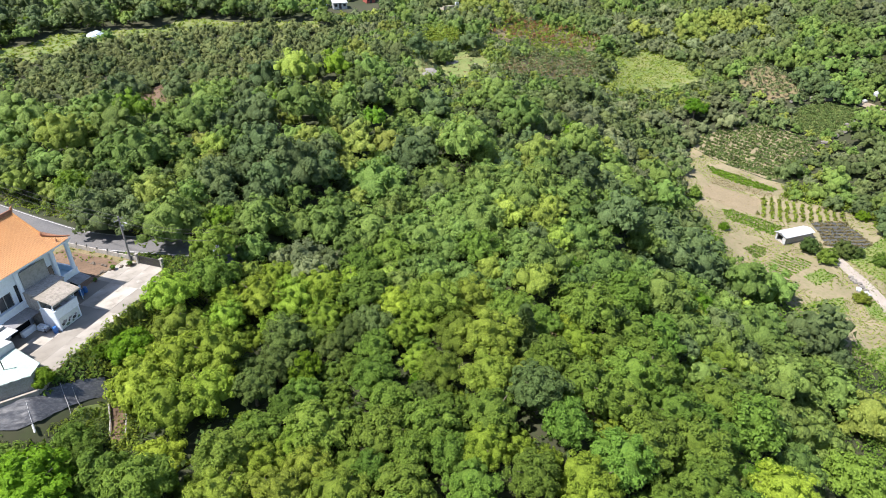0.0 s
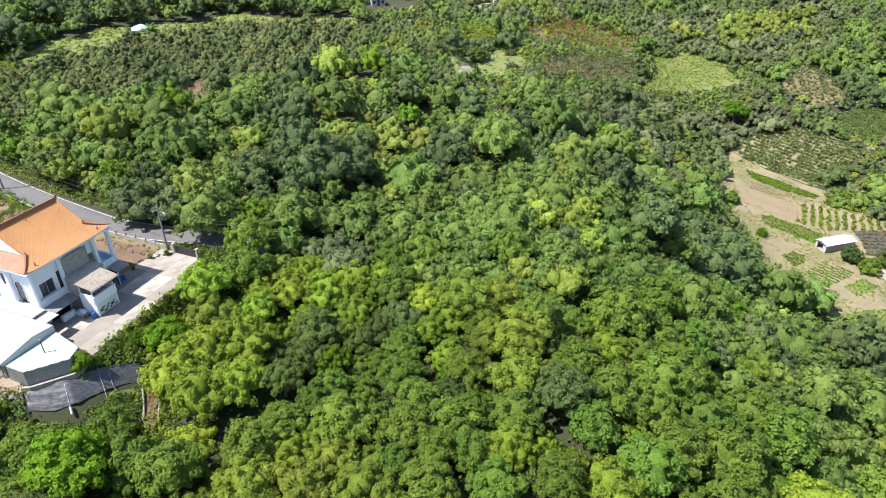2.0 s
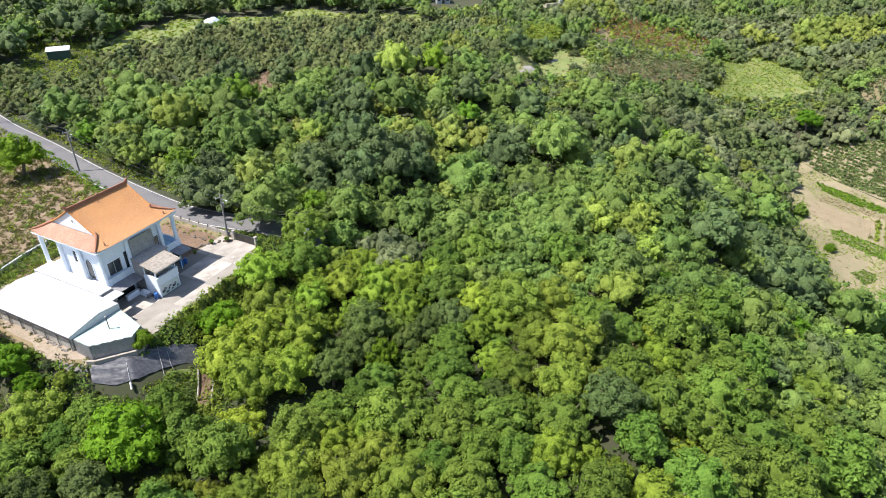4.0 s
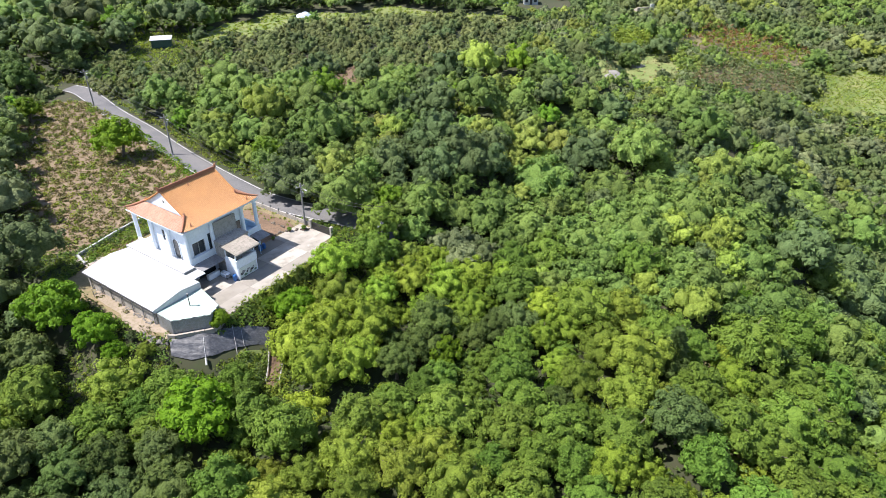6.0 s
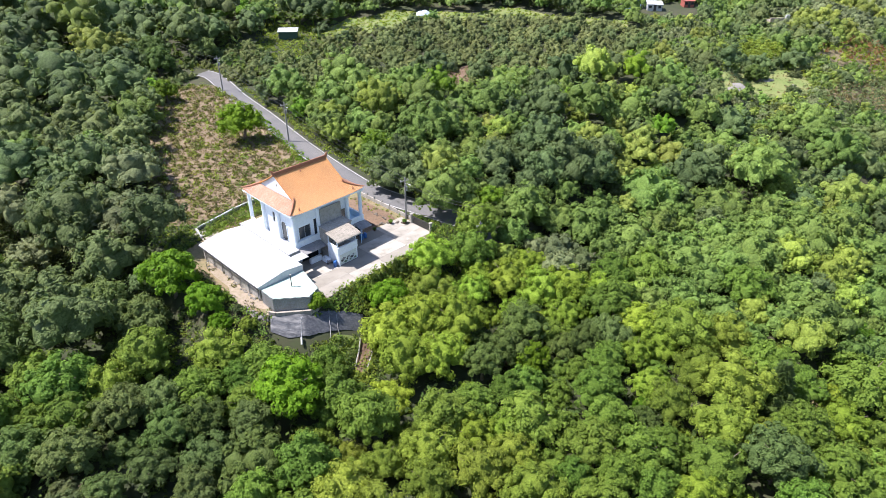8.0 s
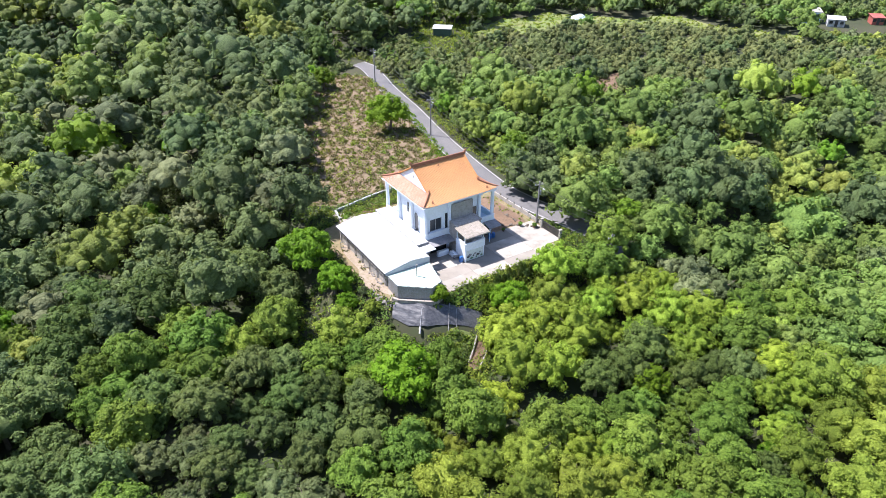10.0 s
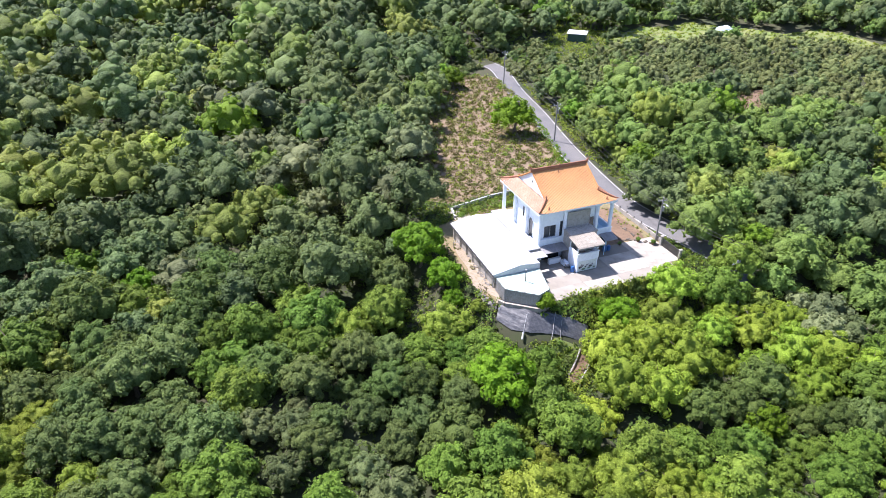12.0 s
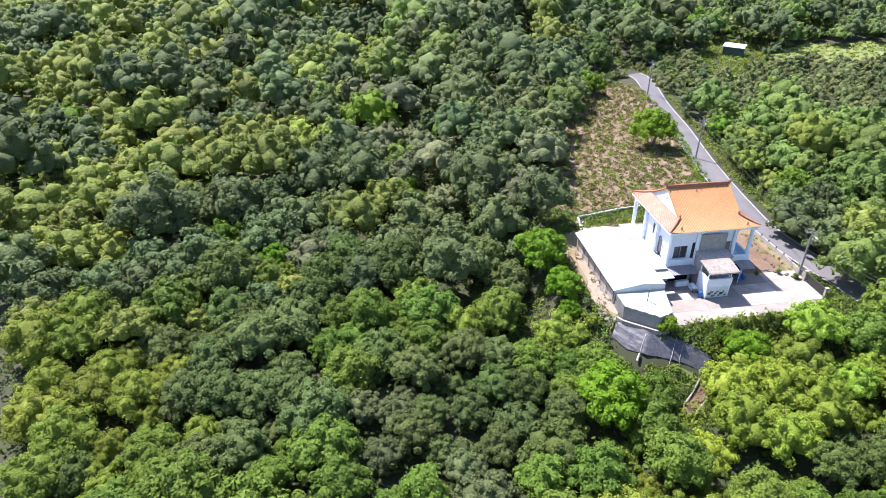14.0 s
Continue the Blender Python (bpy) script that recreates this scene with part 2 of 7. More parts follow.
def ground_sheet():
    near = np.arange(-120, 261, 2.5)
    xs = np.concatenate([[-3000, -1500, -800, -500, -350, -280, -220, -180, -150], near, [270, 285, 310, 340, 400, 500, 800, 1500, 3000]])
    ys = np.concatenate([[-3000, -1500, -600, -250, -100, -40, 0, 20], np.arange(30, 301, 2.5), [310, 325, 345, 375, 420, 600, 900, 1600, 3000]])
    gx, gy = np.meshgrid(xs, ys)
    v = np.stack([gx, gy, land(gx, gy)], -1).reshape(-1, 3)
    n, k = len(ys), len(xs)
    i = (np.arange(n - 1)[:, None] * k + np.arange(k - 1)).ravel()
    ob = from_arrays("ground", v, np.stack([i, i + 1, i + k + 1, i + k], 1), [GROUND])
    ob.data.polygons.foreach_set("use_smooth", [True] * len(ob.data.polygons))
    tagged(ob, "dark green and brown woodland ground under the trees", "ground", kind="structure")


ground_sheet()


def inside(poly, x, y):
    hit = np.zeros(np.shape(x), bool)
    for (x0, y0), (x1, y1) in zip(poly, poly[1:] + poly[:1]):
        cross = ((y0 > y) != (y1 > y)) & (x < (x1 - x0) * (y - y0) / ((y1 - y0) or 1e-9) + x0)
        hit ^= cross
    return hit


def patch(name, poly, material, label, category, lift=0.06, step=1.5, wobble=0.6, kind="structure"):
    """A sheet of ground with a wavy rim that follows the land."""
    ring = []
    for (x0, y0), (x1, y1) in zip(poly, poly[1:] + poly[:1]):
        k = max(1, int(math.hypot(x1 - x0, y1 - y0) / step))
        for i in range(k):
            x, y = x0 + (x1 - x0) * i / k, y0 + (y1 - y0) * i / k
            ring.append((x + wobble * noise.noise((x * 0.4, y * 0.4, 1.7)), y + wobble * noise.noise((x * 0.4, y * 0.4, 9.1))))
    bm = bmesh.new()
    rim = [bm.verts.new((x, y, 0)) for x, y in ring]
    face = bm.faces.new(rim)
    x0, x1 = min(p[0] for p in ring), max(p[0] for p in ring)
    y0, y1 = min(p[1] for p in ring), max(p[1] for p in ring)
    for axis, lo, hi in ((0, x0, x1), (1, y0, y1)):
        at = math.ceil(lo / 2.5) * 2.5
        while at < hi:
            co = (at, 0, 0) if axis == 0 else (0, at, 0)
            no = (1, 0, 0) if axis == 0 else (0, 1, 0)
            bmesh.ops.bisect_plane(bm, geom=bm.verts[:] + bm.edges[:] + bm.faces[:], plane_co=co, plane_no=no)
            at += 2.5
    for v in bm.verts:
        v.co.z = float(land(v.co.x, v.co.y)) + lift
    for f in bm.faces:
        if f.normal.z < 0:
            f.normal_flip()
    ob = part(name, bm, material)
    if sum(p.normal.z for p in ob.data.polygons) < 0:
        ob.data.flip_normals()
    return tagged(ob, label, category, kind=kind)
# ---- the house on its terrace ----
HOUSE = Matrix.Translation((-32.05, 76.98, 0)) @ Matrix.Rotation(radians(53.3), 4, "Z")


def at_house(x, y, z=0.0, turn=0.0):
    return HOUSE @ pose(x, y, z, 0, 0, turn)


def plan(points):
    """Points of the house's own plan, in the world."""
    return [tuple((HOUSE @ Vector((x, y, 0))).to_2d()) for x, y in points]


EAVE, RISE_UP, RUN, LEN_X, LEN_Y, GABLE = 8.45, 3.75, 6.55, 13.4, 13.1, 2.05


def roof_height(s, a, length):
    """Height of the roof s metres in from the eave, a metres along it: slightly hollow, with lifted corners."""
    f = s / RUN
    corner = max(0.0, 1 - min(a, length - a) / 2.5) ** 2 * max(0.0, 1 - s / 2.5)
    return EAVE + RISE_UP * (0.8 * f + 0.2 * f * f) + 0.28 * corner


def slope(name, place, length, top, material, parent, label=""):
    """One side of the tiled roof: round tile rows side by side. place(a, s) gives x, y; top(a) how far up the row goes."""
    verts, faces = [], []
    rows = int(length / 0.225)
    for i in range(rows):
        a = (i + 0.5) * length / rows
        end = top(a)
        if end < 0.15:
            continue
        steps = max(2, int(end / 0.55))
        half = length / rows / 2
        start = len(verts)
        for j in range(steps + 1):
            s = end * j / steps
            z = roof_height(s, a, length)
            for off, up in ((-half, 0), (-half * 0.55, 0.012), (-half * 0.33, 0.045), (half * 0.33, 0.045), (half * 0.55, 0.012), (half, 0)):
                x, y = place(a + off, s)
                verts.append((x, y, z + up + 0.012 * (j % 2)))
        for j in range(steps):
            for k in range(5):
                p = start + j * 6 + k
                faces.append((p, p + 1, p + 7, p + 6))
    return from_arrays(name, verts, faces, [material], parent=parent, label=label)


LOW_GREEN = surface("faded_green_paint", (0.10, 0.17, 0.10), (0.15, 0.2, 0.13), None, 2, 5, 0.7, 0.0)


def build_house():
    h = empty("house", HOUSE, "white two-storey villa with an orange tiled hip-and-gable roof", "house")
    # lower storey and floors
    boxed("lower_storey", (0.95, 13.2, 0.95, 12.9, 0, 2.35), SKY_WHITE, h)
    boxed("floor_slab", (0.6, 13.5, 0.6, 13.2, 2.35, 2.6), SKY_WHITE, h)
    # upper walls, with openings cut as recesses of their own depth
    z0, z1 = 2.6, 8.2

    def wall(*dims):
        part("wall_panel", box(bmesh.new(), *dims), SKY_WHITE, h)

    front = [(0.95, 1.65, z0, z1), (1.65, 3.7, z0, 3.75), (1.65, 3.7, 5.75, z1), (3.7, 4.3, z0, z1), (4.3, 4.9, z0, 3.3), (4.3, 4.9, 6.2, z1), (4.9, 10.4, z0, z1)]
    for a, b, c, d in front:
        wall(a, b, 1.0, 1.25, c, d)
    side = [(1.25, 3.0, z0, z1), (3.0, 4.5, 5.4, z1), (4.5, 5.15, z0, z1), (5.15, 5.75, z0, 4.9), (5.15, 5.75, 6.7, z1), (5.75, 6.1, z0, z1), (6.1, 6.7, z0, 4.9), (6.1, 6.7, 6.7, z1), (6.7, 9.0, z0, z1)]
    for a, b, c, d in side:
        wall(1.0, 1.25, a, b, c, d)
    wall(1.25, 3.4, 8.75, 9.0, z0, z1)
    wall(3.4, 3.65, 9.0, 12.2, z0, z1)
    wall(3.4, 10.4, 12.2, 12.45, z0, z1)
    wall(10.15, 10.4, 1.25, 12.2, z0, z1)
    boxed("soffit", (0.3, 13.1, 0.3, 12.8, 8.2, 8.33), SKY_WHITE, h)
    boxed("inner_partition", (1.25, 10.1, 4.6, 4.75, 2.6, 8.2), GREY_CONCRETE, h)
    # windows and the arched door
    for dims, split in (((1.65, 3.7, 1.12, 1.16, 3.75, 5.75), 2), ((4.3, 4.9, 1.12, 1.16, 3.3, 6.2), 1)):
        w = boxed("window", dims, DARK_GLASS, h, "dark glazed window", 0)
        x0, x1, y0, y1, a, b = dims
        f = bmesh.new()
        for x in (x0 + 0.04, x1 - 0.04) + (((x0 + x1) / 2,) if split == 2 else ()):
            box(f, x - 0.04, x + 0.04, 1.05, 1.12, a, b)
        for z in (a + 0.04, b - 0.04):
            box(f, x0 + 0.08, x1 - 0.08, 1.05, 1.118, z - 0.04, z + 0.04)
        part("frame", f, STEEL, w)
        boxed("sill", (x0 - 0.1, x1 + 0.1, 0.88, 0.998, a - 0.12, a - 0.02), SKY_WHITE, w)
    for y0, y1 in ((5.15, 5.75), (6.1, 6.7)):
        w = boxed("window", (1.12, 1.16, y0, y1, 4.9, 6.7), DARK_GLASS, h, "narrow dark glazed window", 0)
        f = bmesh.new()
        for y in (y0 + 0.04, y1 - 0.04):
            box(f, 1.05, 1.12, y - 0.04, y + 0.04, 4.9, 6.7)
        box(f, 1.05, 1.118, y0 + 0.08, y1 - 0.08, 5.8, 5.88)
        part("frame", f, STEEL, w)
        boxed("sill", (0.85, 0.998, y0 - 0.1, y1 + 0.1, 4.78, 4.88), SKY_WHITE, w)
    door = bmesh.new()
    arch = [(3.05 + 0.7 - 0.7 * math.cos(a), 5.35 + 0.75 * math.sin(a)) for a in np.linspace(0, math.pi, 14)]
    ring = [(3.05, 3.1)] + arch + [(4.45, 3.1)]
    f0 = door.faces.new([door.verts.new((0.97, y, z)) for y, z in ring])
    solid(door, [f0], 0.06)
    d = part("door", door, DARK_GLASS, h, "dark arched glass door")
    rim = bmesh.new()
    tube(rim, [(0.95, y, z) for y, z in ring], 0.07, 6)
    part("frame", rim, SKY_WHITE, d)
    # columns with caps and bases
    for x, y in ((0.8, 0.8), (5.0, 0.8), (10.5, 0.8), (13.05, 0.85), (0.8, 4.9), (0.8, 8.85), (0.85, 12.75), (13.05, 6.5), (13.05, 12.7), (6.8, 12.7)):
        c = bmesh.new()
        tube(c, [(x, y, 2.6), (x, y, 8.2)], 0.29, 14)
        col = part("column", c, SKY_WHITE, h, smooth=False)
        cap = bmesh.new()
        box(cap, x - 0.38, x + 0.38, y - 0.38, y + 0.38, 7.75, 8.0, 0.04)
        part("capital", cap, SKY_WHITE, col)
        base = bmesh.new()
        box(base, x - 0.37, x + 0.37, y - 0.37, y + 0.37, 2.602, 2.95, 0.03)
        part("base", base, SKY_WHITE, col)
    # beam under the eaves
    b = bmesh.new()
    box(b, 0.55, 13.3, 0.56, 1.0, 8.0, 8.2)
    box(b, 0.55, 0.99, 1.0, 13.0, 8.0, 8.2)
    box(b, 12.85, 13.3, 1.0, 13.0, 8.0, 8.2)
    part("eave_beam", b, SKY_WHITE, h)
    # parapets of the balconies
    for dims in ((0.62, 5.1, 0.6, 0.78, 2.3, 3.68), (10.5, 13.4, 0.6, 0.78, 2.2, 3.6), (13.22, 13.4, 0.78, 12.9, 2.2, 3.6), (0.6, 0.78, 9.0, 12.6, 2.6, 3.5)):
        p = boxed("parapet", dims, SKY_WHITE, h)
        x0, x1, y0, y1, a, z = dims
        boxed("coping", (x0 - 0.05, x1 + 0.05, y0 - 0.05, y1 + 0.05, z + 0.002, z + 0.09), SKY_WHITE, p)
        if x0 == 13.22 or x0 == 10.5:
            inner = (x0 + 0.05, x1 - 0.25, y1 + 0.003, y1 + 0.03, 2.62, 3.55) if x0 == 10.5 else (x0 - 0.03, x0 - 0.003, y0 + 0.1, y1, 2.62, 3.55)
            boxed("lining", inner, PALE_BLUE, p, "pale blue painted inner face", 0)
    boxed("balcony_floor", (10.42, 13.2, 0.8, 12.6, 2.604, 2.64), PALE_BLUE, h, "pale blue balcony floor", 0)
    boxed("balcony_door", (10.02 + 0.4, 10.46, 1.6, 3.0, 2.65, 5.4), DARK_GLASS, h, "dark balcony door", 0)
    boxed("balcony_window", (9.2, 10.1, 0.94, 0.99, 3.4, 5.9), DARK_GLASS, h, "dark window beside the balcony", 0)
    # tiled roof
    hip = lambda length: (lambda a: min(a, length - a, RUN) if min(a, length - a) < GABLE else RUN)
    roof = new("roof")
    roof.parent = h
    slope("tile_slope", lambda a, s: (a, s), LEN_X, hip(LEN_X), TILE, roof, "orange glazed tile rows")
    slope("tile_slope", lambda a, s: (LEN_X - a, LEN_Y - s), LEN_X, hip(LEN_X), TILE, roof, "orange glazed tile rows")
    skirt = lambda a: min(a, LEN_Y - a, GABLE)
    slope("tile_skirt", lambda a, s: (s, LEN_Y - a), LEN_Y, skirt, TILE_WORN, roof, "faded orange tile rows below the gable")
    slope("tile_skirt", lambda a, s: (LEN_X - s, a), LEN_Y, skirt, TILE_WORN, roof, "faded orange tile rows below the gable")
    for x, sign in ((GABLE, 1), (LEN_X - GABLE, -1)):
        g = bmesh.new()
        pts = []
        for s in np.linspace(GABLE, RUN, 9):
            pts.append((s, roof_height(s, 6, 13)))
        outline = [(y, z - 0.02) for y, z in pts] + [(LEN_Y - y, z - 0.02) for y, z in pts[::-1][1:]]
        f = g.faces.new([g.verts.new((x + 0.12 * sign, y, z)) for y, z in outline])
        solid(g, [f], 0.1)
        part("gable", g, SKY_WHITE, roof, "white plastered gable triangle")
        for back in (False, True):
            v = bmesh.new()
            tube(v, [(x, LEN_Y - y if back else y, z + 0.09) for y, z in pts], 0.13, 6)
            part("verge", v, TILE, roof)
    boxed("gable_vent", (GABLE - 0.03, GABLE + 0.01, 6.1, 6.3, 10.6, 10.95), BLACK, roof, "small dark vent slot", 0)
    top = EAVE + RISE_UP
    r = bmesh.new()
    box(r, GABLE - 0.2, LEN_X - GABLE + 0.2, RUN - 0.16, RUN + 0.16, top - 0.1, top + 0.32, 0.04)
    tube(r, [(GABLE - 0.3, RUN, top + 0.36), (LEN_X - GABLE + 0.3, RUN, top + 0.36)], 0.13, 8)
    ridge = part("ridge", r, RIDGE, roof, "dark brown raised ridge")
    for x in (GABLE - 0.2, LEN_X / 2, LEN_X - GABLE + 0.2):
        o = bmesh.new()
        lift = 0.6 if x != LEN_X / 2 else 0.35
        tube(o, [(x, RUN, top + 0.3), (x, RUN, top + 0.3 + lift * 0.6), (x + (0.25 if x > 6 else -0.25) * (x != LEN_X / 2), RUN, top + 0.3 + lift)], [0.2, 0.17, 0.05], 7)
        part("finial", o, RIDGE, ridge)
    for cx, cy in ((0, 0), (LEN_X, 0), (0, LEN_Y), (LEN_X, LEN_Y)):
        e = bmesh.new()
        pts = []
        for s in np.linspace(-0.05, GABLE + 0.2, 7):
            z = roof_height(max(s, 0), max(s, 0), 13) + 0.12
            pts.append((cx + s if cx == 0 else cx - s, cy + s if cy == 0 else cy - s, z))
        tube(e, pts, [0.06, 0.1, 0.14, 0.16, 0.17, 0.17, 0.19], 7)
        hr = part("hip_ridge", e, RIDGE, roof)
        o = bmesh.new()
        tube(o, [pts[-1], Vector(pts[-1]) + Vector((0, 0, 0.22)), Vector(pts[-1]) + Vector((0, 0, 0.4))], [0.17, 0.15, 0.04], 7)
        part("finial", o, RIDGE, hr)
    for x in (1.9, 11.7):
        o = bmesh.new()
        tube(o, [(x, 0.55, roof_height(0.55, 5, 13)), (x, 0.55, roof_height(0.55, 5, 13) + 0.5)], [0.14, 0.05], 7)
        part("finial", o, RIDGE, roof)
    for x in (6.2,):
        o = bmesh.new()
        tube(o, [(x, 5.9, roof_height(5.9, 5, 13)), (x, 5.9, roof_height(5.9, 5, 13) + 0.4)], [0.13, 0.05], 7)
        part("finial", o, RIDGE, roof)
    # eave board
    e = bmesh.new()
    box(e, 0.05, LEN_X - 0.05, 0.03, 0.1, EAVE - 0.22, EAVE - 0.03)
    box(e, 0.03, 0.1, 0.12, LEN_Y - 0.05, EAVE - 0.22, EAVE - 0.03)
    part("eave_board", e, SKY_WHITE, h)
    # metal panel that closes the stairwell, and the grey stair block below it
    p = boxed("stair_panel", (5.25, 9.05, 0.55, 0.7, 5.05, 7.6), PANEL, h, "weathered grey metal panel on the facade")
    f = bmesh.new()
    for dims in ((5.2, 9.1, 0.5, 0.549, 7.52, 7.62), (5.2, 9.1, 0.5, 0.549, 5.03, 5.12), (5.2, 5.28, 0.5, 0.549, 5.13, 7.51), (9.02, 9.1, 0.5, 0.549, 5.13, 7.51)):
        box(f, *dims)
    part("frame", f, STEEL, p)
    boxed("stair_block", (4.85, 9.3, -1.5, 0.58, 0, 4.85), GREY_CONCRETE, h, "grey cement stair block")
    boxed("stair_block_roof", (4.75, 9.4, -1.6, 0.545, 4.852, 5.0), GREY_CONCRETE, h, "stained grey flat roof")
    # porch with painted panel, stairs and tilted roof
    pr = new("porch")
    pr.parent = h
    boxed("body", (4.65, 8.2, -4.0, -1.52, 0, 1.95), SKY_WHITE, pr)
    w = bmesh.new()
    box(w, 4.6, 8.25, -4.08, -3.9, 1.952, 3.08, 0.02)
    box(w, 4.6, 4.78, -3.898, -1.6, 1.952, 3.08, 0.02)
    box(w, 8.07, 8.25, -3.898, -1.6, 1.952, 3.08, 0.02)
    part("parapet", w, SKY_WHITE, pr)
    boxed("coping", (4.55, 8.3, -4.12, -3.86, 3.084, 3.16), SKY_WHITE, pr)
    panel = boxed("painted_panel", (4.95, 7.95, -4.05, -4.004, 0.15, 1.8), surface("panel_ground", (0.55, 0.6, 0.55), (0.66, 0.68, 0.64), (0.4, 0.48, 0.46), 1.2, 4, 0.7, 0.05), pr, "pale green panel with dark painted plant shapes", 0)
    random.seed(5)
    for i in range(9):
        s = bmesh.new()
        cx, cz, rr = 5.25 + i * 0.3, 0.75 + 0.35 * math.sin(i * 2.1), random.uniform(0.18, 0.36)
        vs = [s.verts.new((cx + rr * random.uniform(0.6, 1.2) * math.cos(a), -4.056, cz + rr * 0.8 * random.uniform(0.6, 1.2) * math.sin(a))) for a in np.linspace(0, 6.283, 10)[:-1]]
        s.faces.new(vs)
        part("painted_shape", s, (BLACK, AWNING, LOW_GREEN)[i % 3], panel)
    boxed("post", (4.62, 4.78, -4.2, -4.09, 0, 1.9), SKY_WHITE, pr)
    for x, y in ((4.75, -3.8), (8.1, -3.8), (4.75, -1.75), (8.1, -1.75)):
        boxed("roof_post", (x - 0.07, x + 0.07, y - 0.07, y + 0.07, 3.17 if y < -3 else 3.09, 4.4), SKY_WHITE, pr)
    for i in range(6):
        boxed("step", (5.2, 6.7, -3.6 + i * 0.3, -3.32 + i * 0.3, 1.953, 2.15 + 0.19 * i), GREY_CONCRETE, pr, bevel=0)
    boxed("side_wall", (4.62, 4.76, -3.7, -1.8, 3.085, 3.3), SKY_WHITE, pr, "white side wall", 0)
    rf = bmesh.new()
    prof = [(-1.25, 4.95), (-2.4, 4.85), (-3.6, 4.7), (-4.4, 4.55), (-4.65, 4.42), (-4.7, 4.25)]
    rows = [[rf.verts.new((x, y, z)) for y, z in prof] for x in np.linspace(4.3, 8.65, 16)]
    top = []
    for r0, r1 in zip(rows, rows[1:]):
        for k in range(len(prof) - 1):
            top.append(rf.faces.new((r0[k], r0[k + 1], r1[k + 1], r1[k])))
    solid(rf, top, 0.12)
    part("porch_roof", rf, PORCH_SHEET, pr, "pale grey weathered porch roof")
    ribs = bmesh.new()
    for x in np.linspace(4.5, 8.45, 14):
        tube(ribs, [(x, y, z + 0.015) for y, z in prof[:-1]], 0.025, 5)
    part("roof_rib", ribs, PORCH_SHEET, pr)
    # grey awnings over the lower openings, the openings' dark panels and the white stair side
    for x0, x1 in ((0.4, 4.75), (11.2, 13.45)):
        a = bmesh.new()
        v = [a.verts.new(p) for p in ((x0, 0.55, 2.75), (x1, 0.55, 2.75), (x1, -1.3, 2.42), (x0, -1.3, 2.42))]
        solid(a, [a.faces.new(v)], 0.06)
        part("awning", a, AWNING, h, "grey sheet awning")
    # the wall is uncut: dark panels stand in for the shade inside the openings
    boxed("opening_shade_panel", (1.6, 4.5, 0.9, 0.948, 0.05, 2.1), DARK_GLASS, h, "dark panel in place of the shaded opening under the awning", 0)
    boxed("opening_shade_panel", (11.4, 12.9, 0.9, 0.948, 0.05, 2.1), DARK_GLASS, h, "dark panel in place of the shaded opening under the awning", 0)
    boxed("awning_post", (11.2, 11.3, -1.25, -1.15, 0, 2.42), PALE_BLUE, h)
    boxed("stair_side", (3.7, 4.6, -2.4, -0.9, 0, 0.85), SKY_WHITE, h, "white rounded stair side", 0.2)
    boxed("planter_wall", (2.0, 4.0, -0.75, -0.2, 0, 0.9), SKY_WHITE, h, "", 0.06)
    # white terrace deck beside the house
    boxed("terrace_deck", (-1.35, 0.58, -0.3, 13.1, 0, 3.05), DECK, h, "white terrace deck with pale floor")
    return h


build_house()


def build_annex():
    a = empty("annex", HOUSE, "low annex with a white sheet-metal gable roof", "annex")
    roof = bmesh.new()
    y0, y1 = -3.75, 12.4
    prof = [(-8.7, 2.55), (-8.5, 2.62), (-6.5, 2.95), (-4.3, 3.3), (-2.8, 3.12), (-1.38, 2.95)]
    cols = [[roof.verts.new((x, y, z)) for x, z in prof] for y in np.linspace(y0, y1, 30)]
    fs = []
    for c0, c1 in zip(cols, cols[1:]):
        for k in range(len(prof) - 1):
            fs.append(roof.faces.new((c0[k], c0[k + 1], c1[k + 1], c1[k])))
    solid(roof, fs, 0.06)
    part("roof_sheet", roof, SHEET, a, "white sheet-metal roof")
    seam = bmesh.new()
    for y in np.arange(y0 + 0.4, y1, 0.75):
        tube(seam, [(x, y, z + 0.012) for x, z in prof[1:]], 0.022, 4)
    part("roof_seams", seam, SHEET, a)
    g = bmesh.new()
    f = g.faces.new([g.verts.new((x, y0 + 0.02, z - 0.07)) for x, z in prof] + [g.verts.new((-1.38, y0 + 0.02, 2.1)), g.verts.new((-8.5, y0 + 0.02, 2.1))])
    solid(g, [f], 0.05)
    part("gable_fascia", g, SHEET, a, "white gable board")
    boxed("wall", (-8.3, -1.4, y0 + 0.3, y1 - 0.3, 0, 2.05), GREY_CONCRETE, a)
    for y in np.arange(-3.2, 12, 2.4):
        boxed("post", (-8.5, -8.38, y, y + 0.12, 0, 2.5), STEEL, a)
    boxed("gutter", (-8.86, -8.72, y0, y1, 2.4, 2.55), BLACK, a, "dark gutter along the eave")
    t = bmesh.new()
    box(t, -0.9 - 0.5, 0.5, -2.6, -0.9, 2.9, 2.98)
    part("small_canopy", t, SHEET, a)


build_annex()


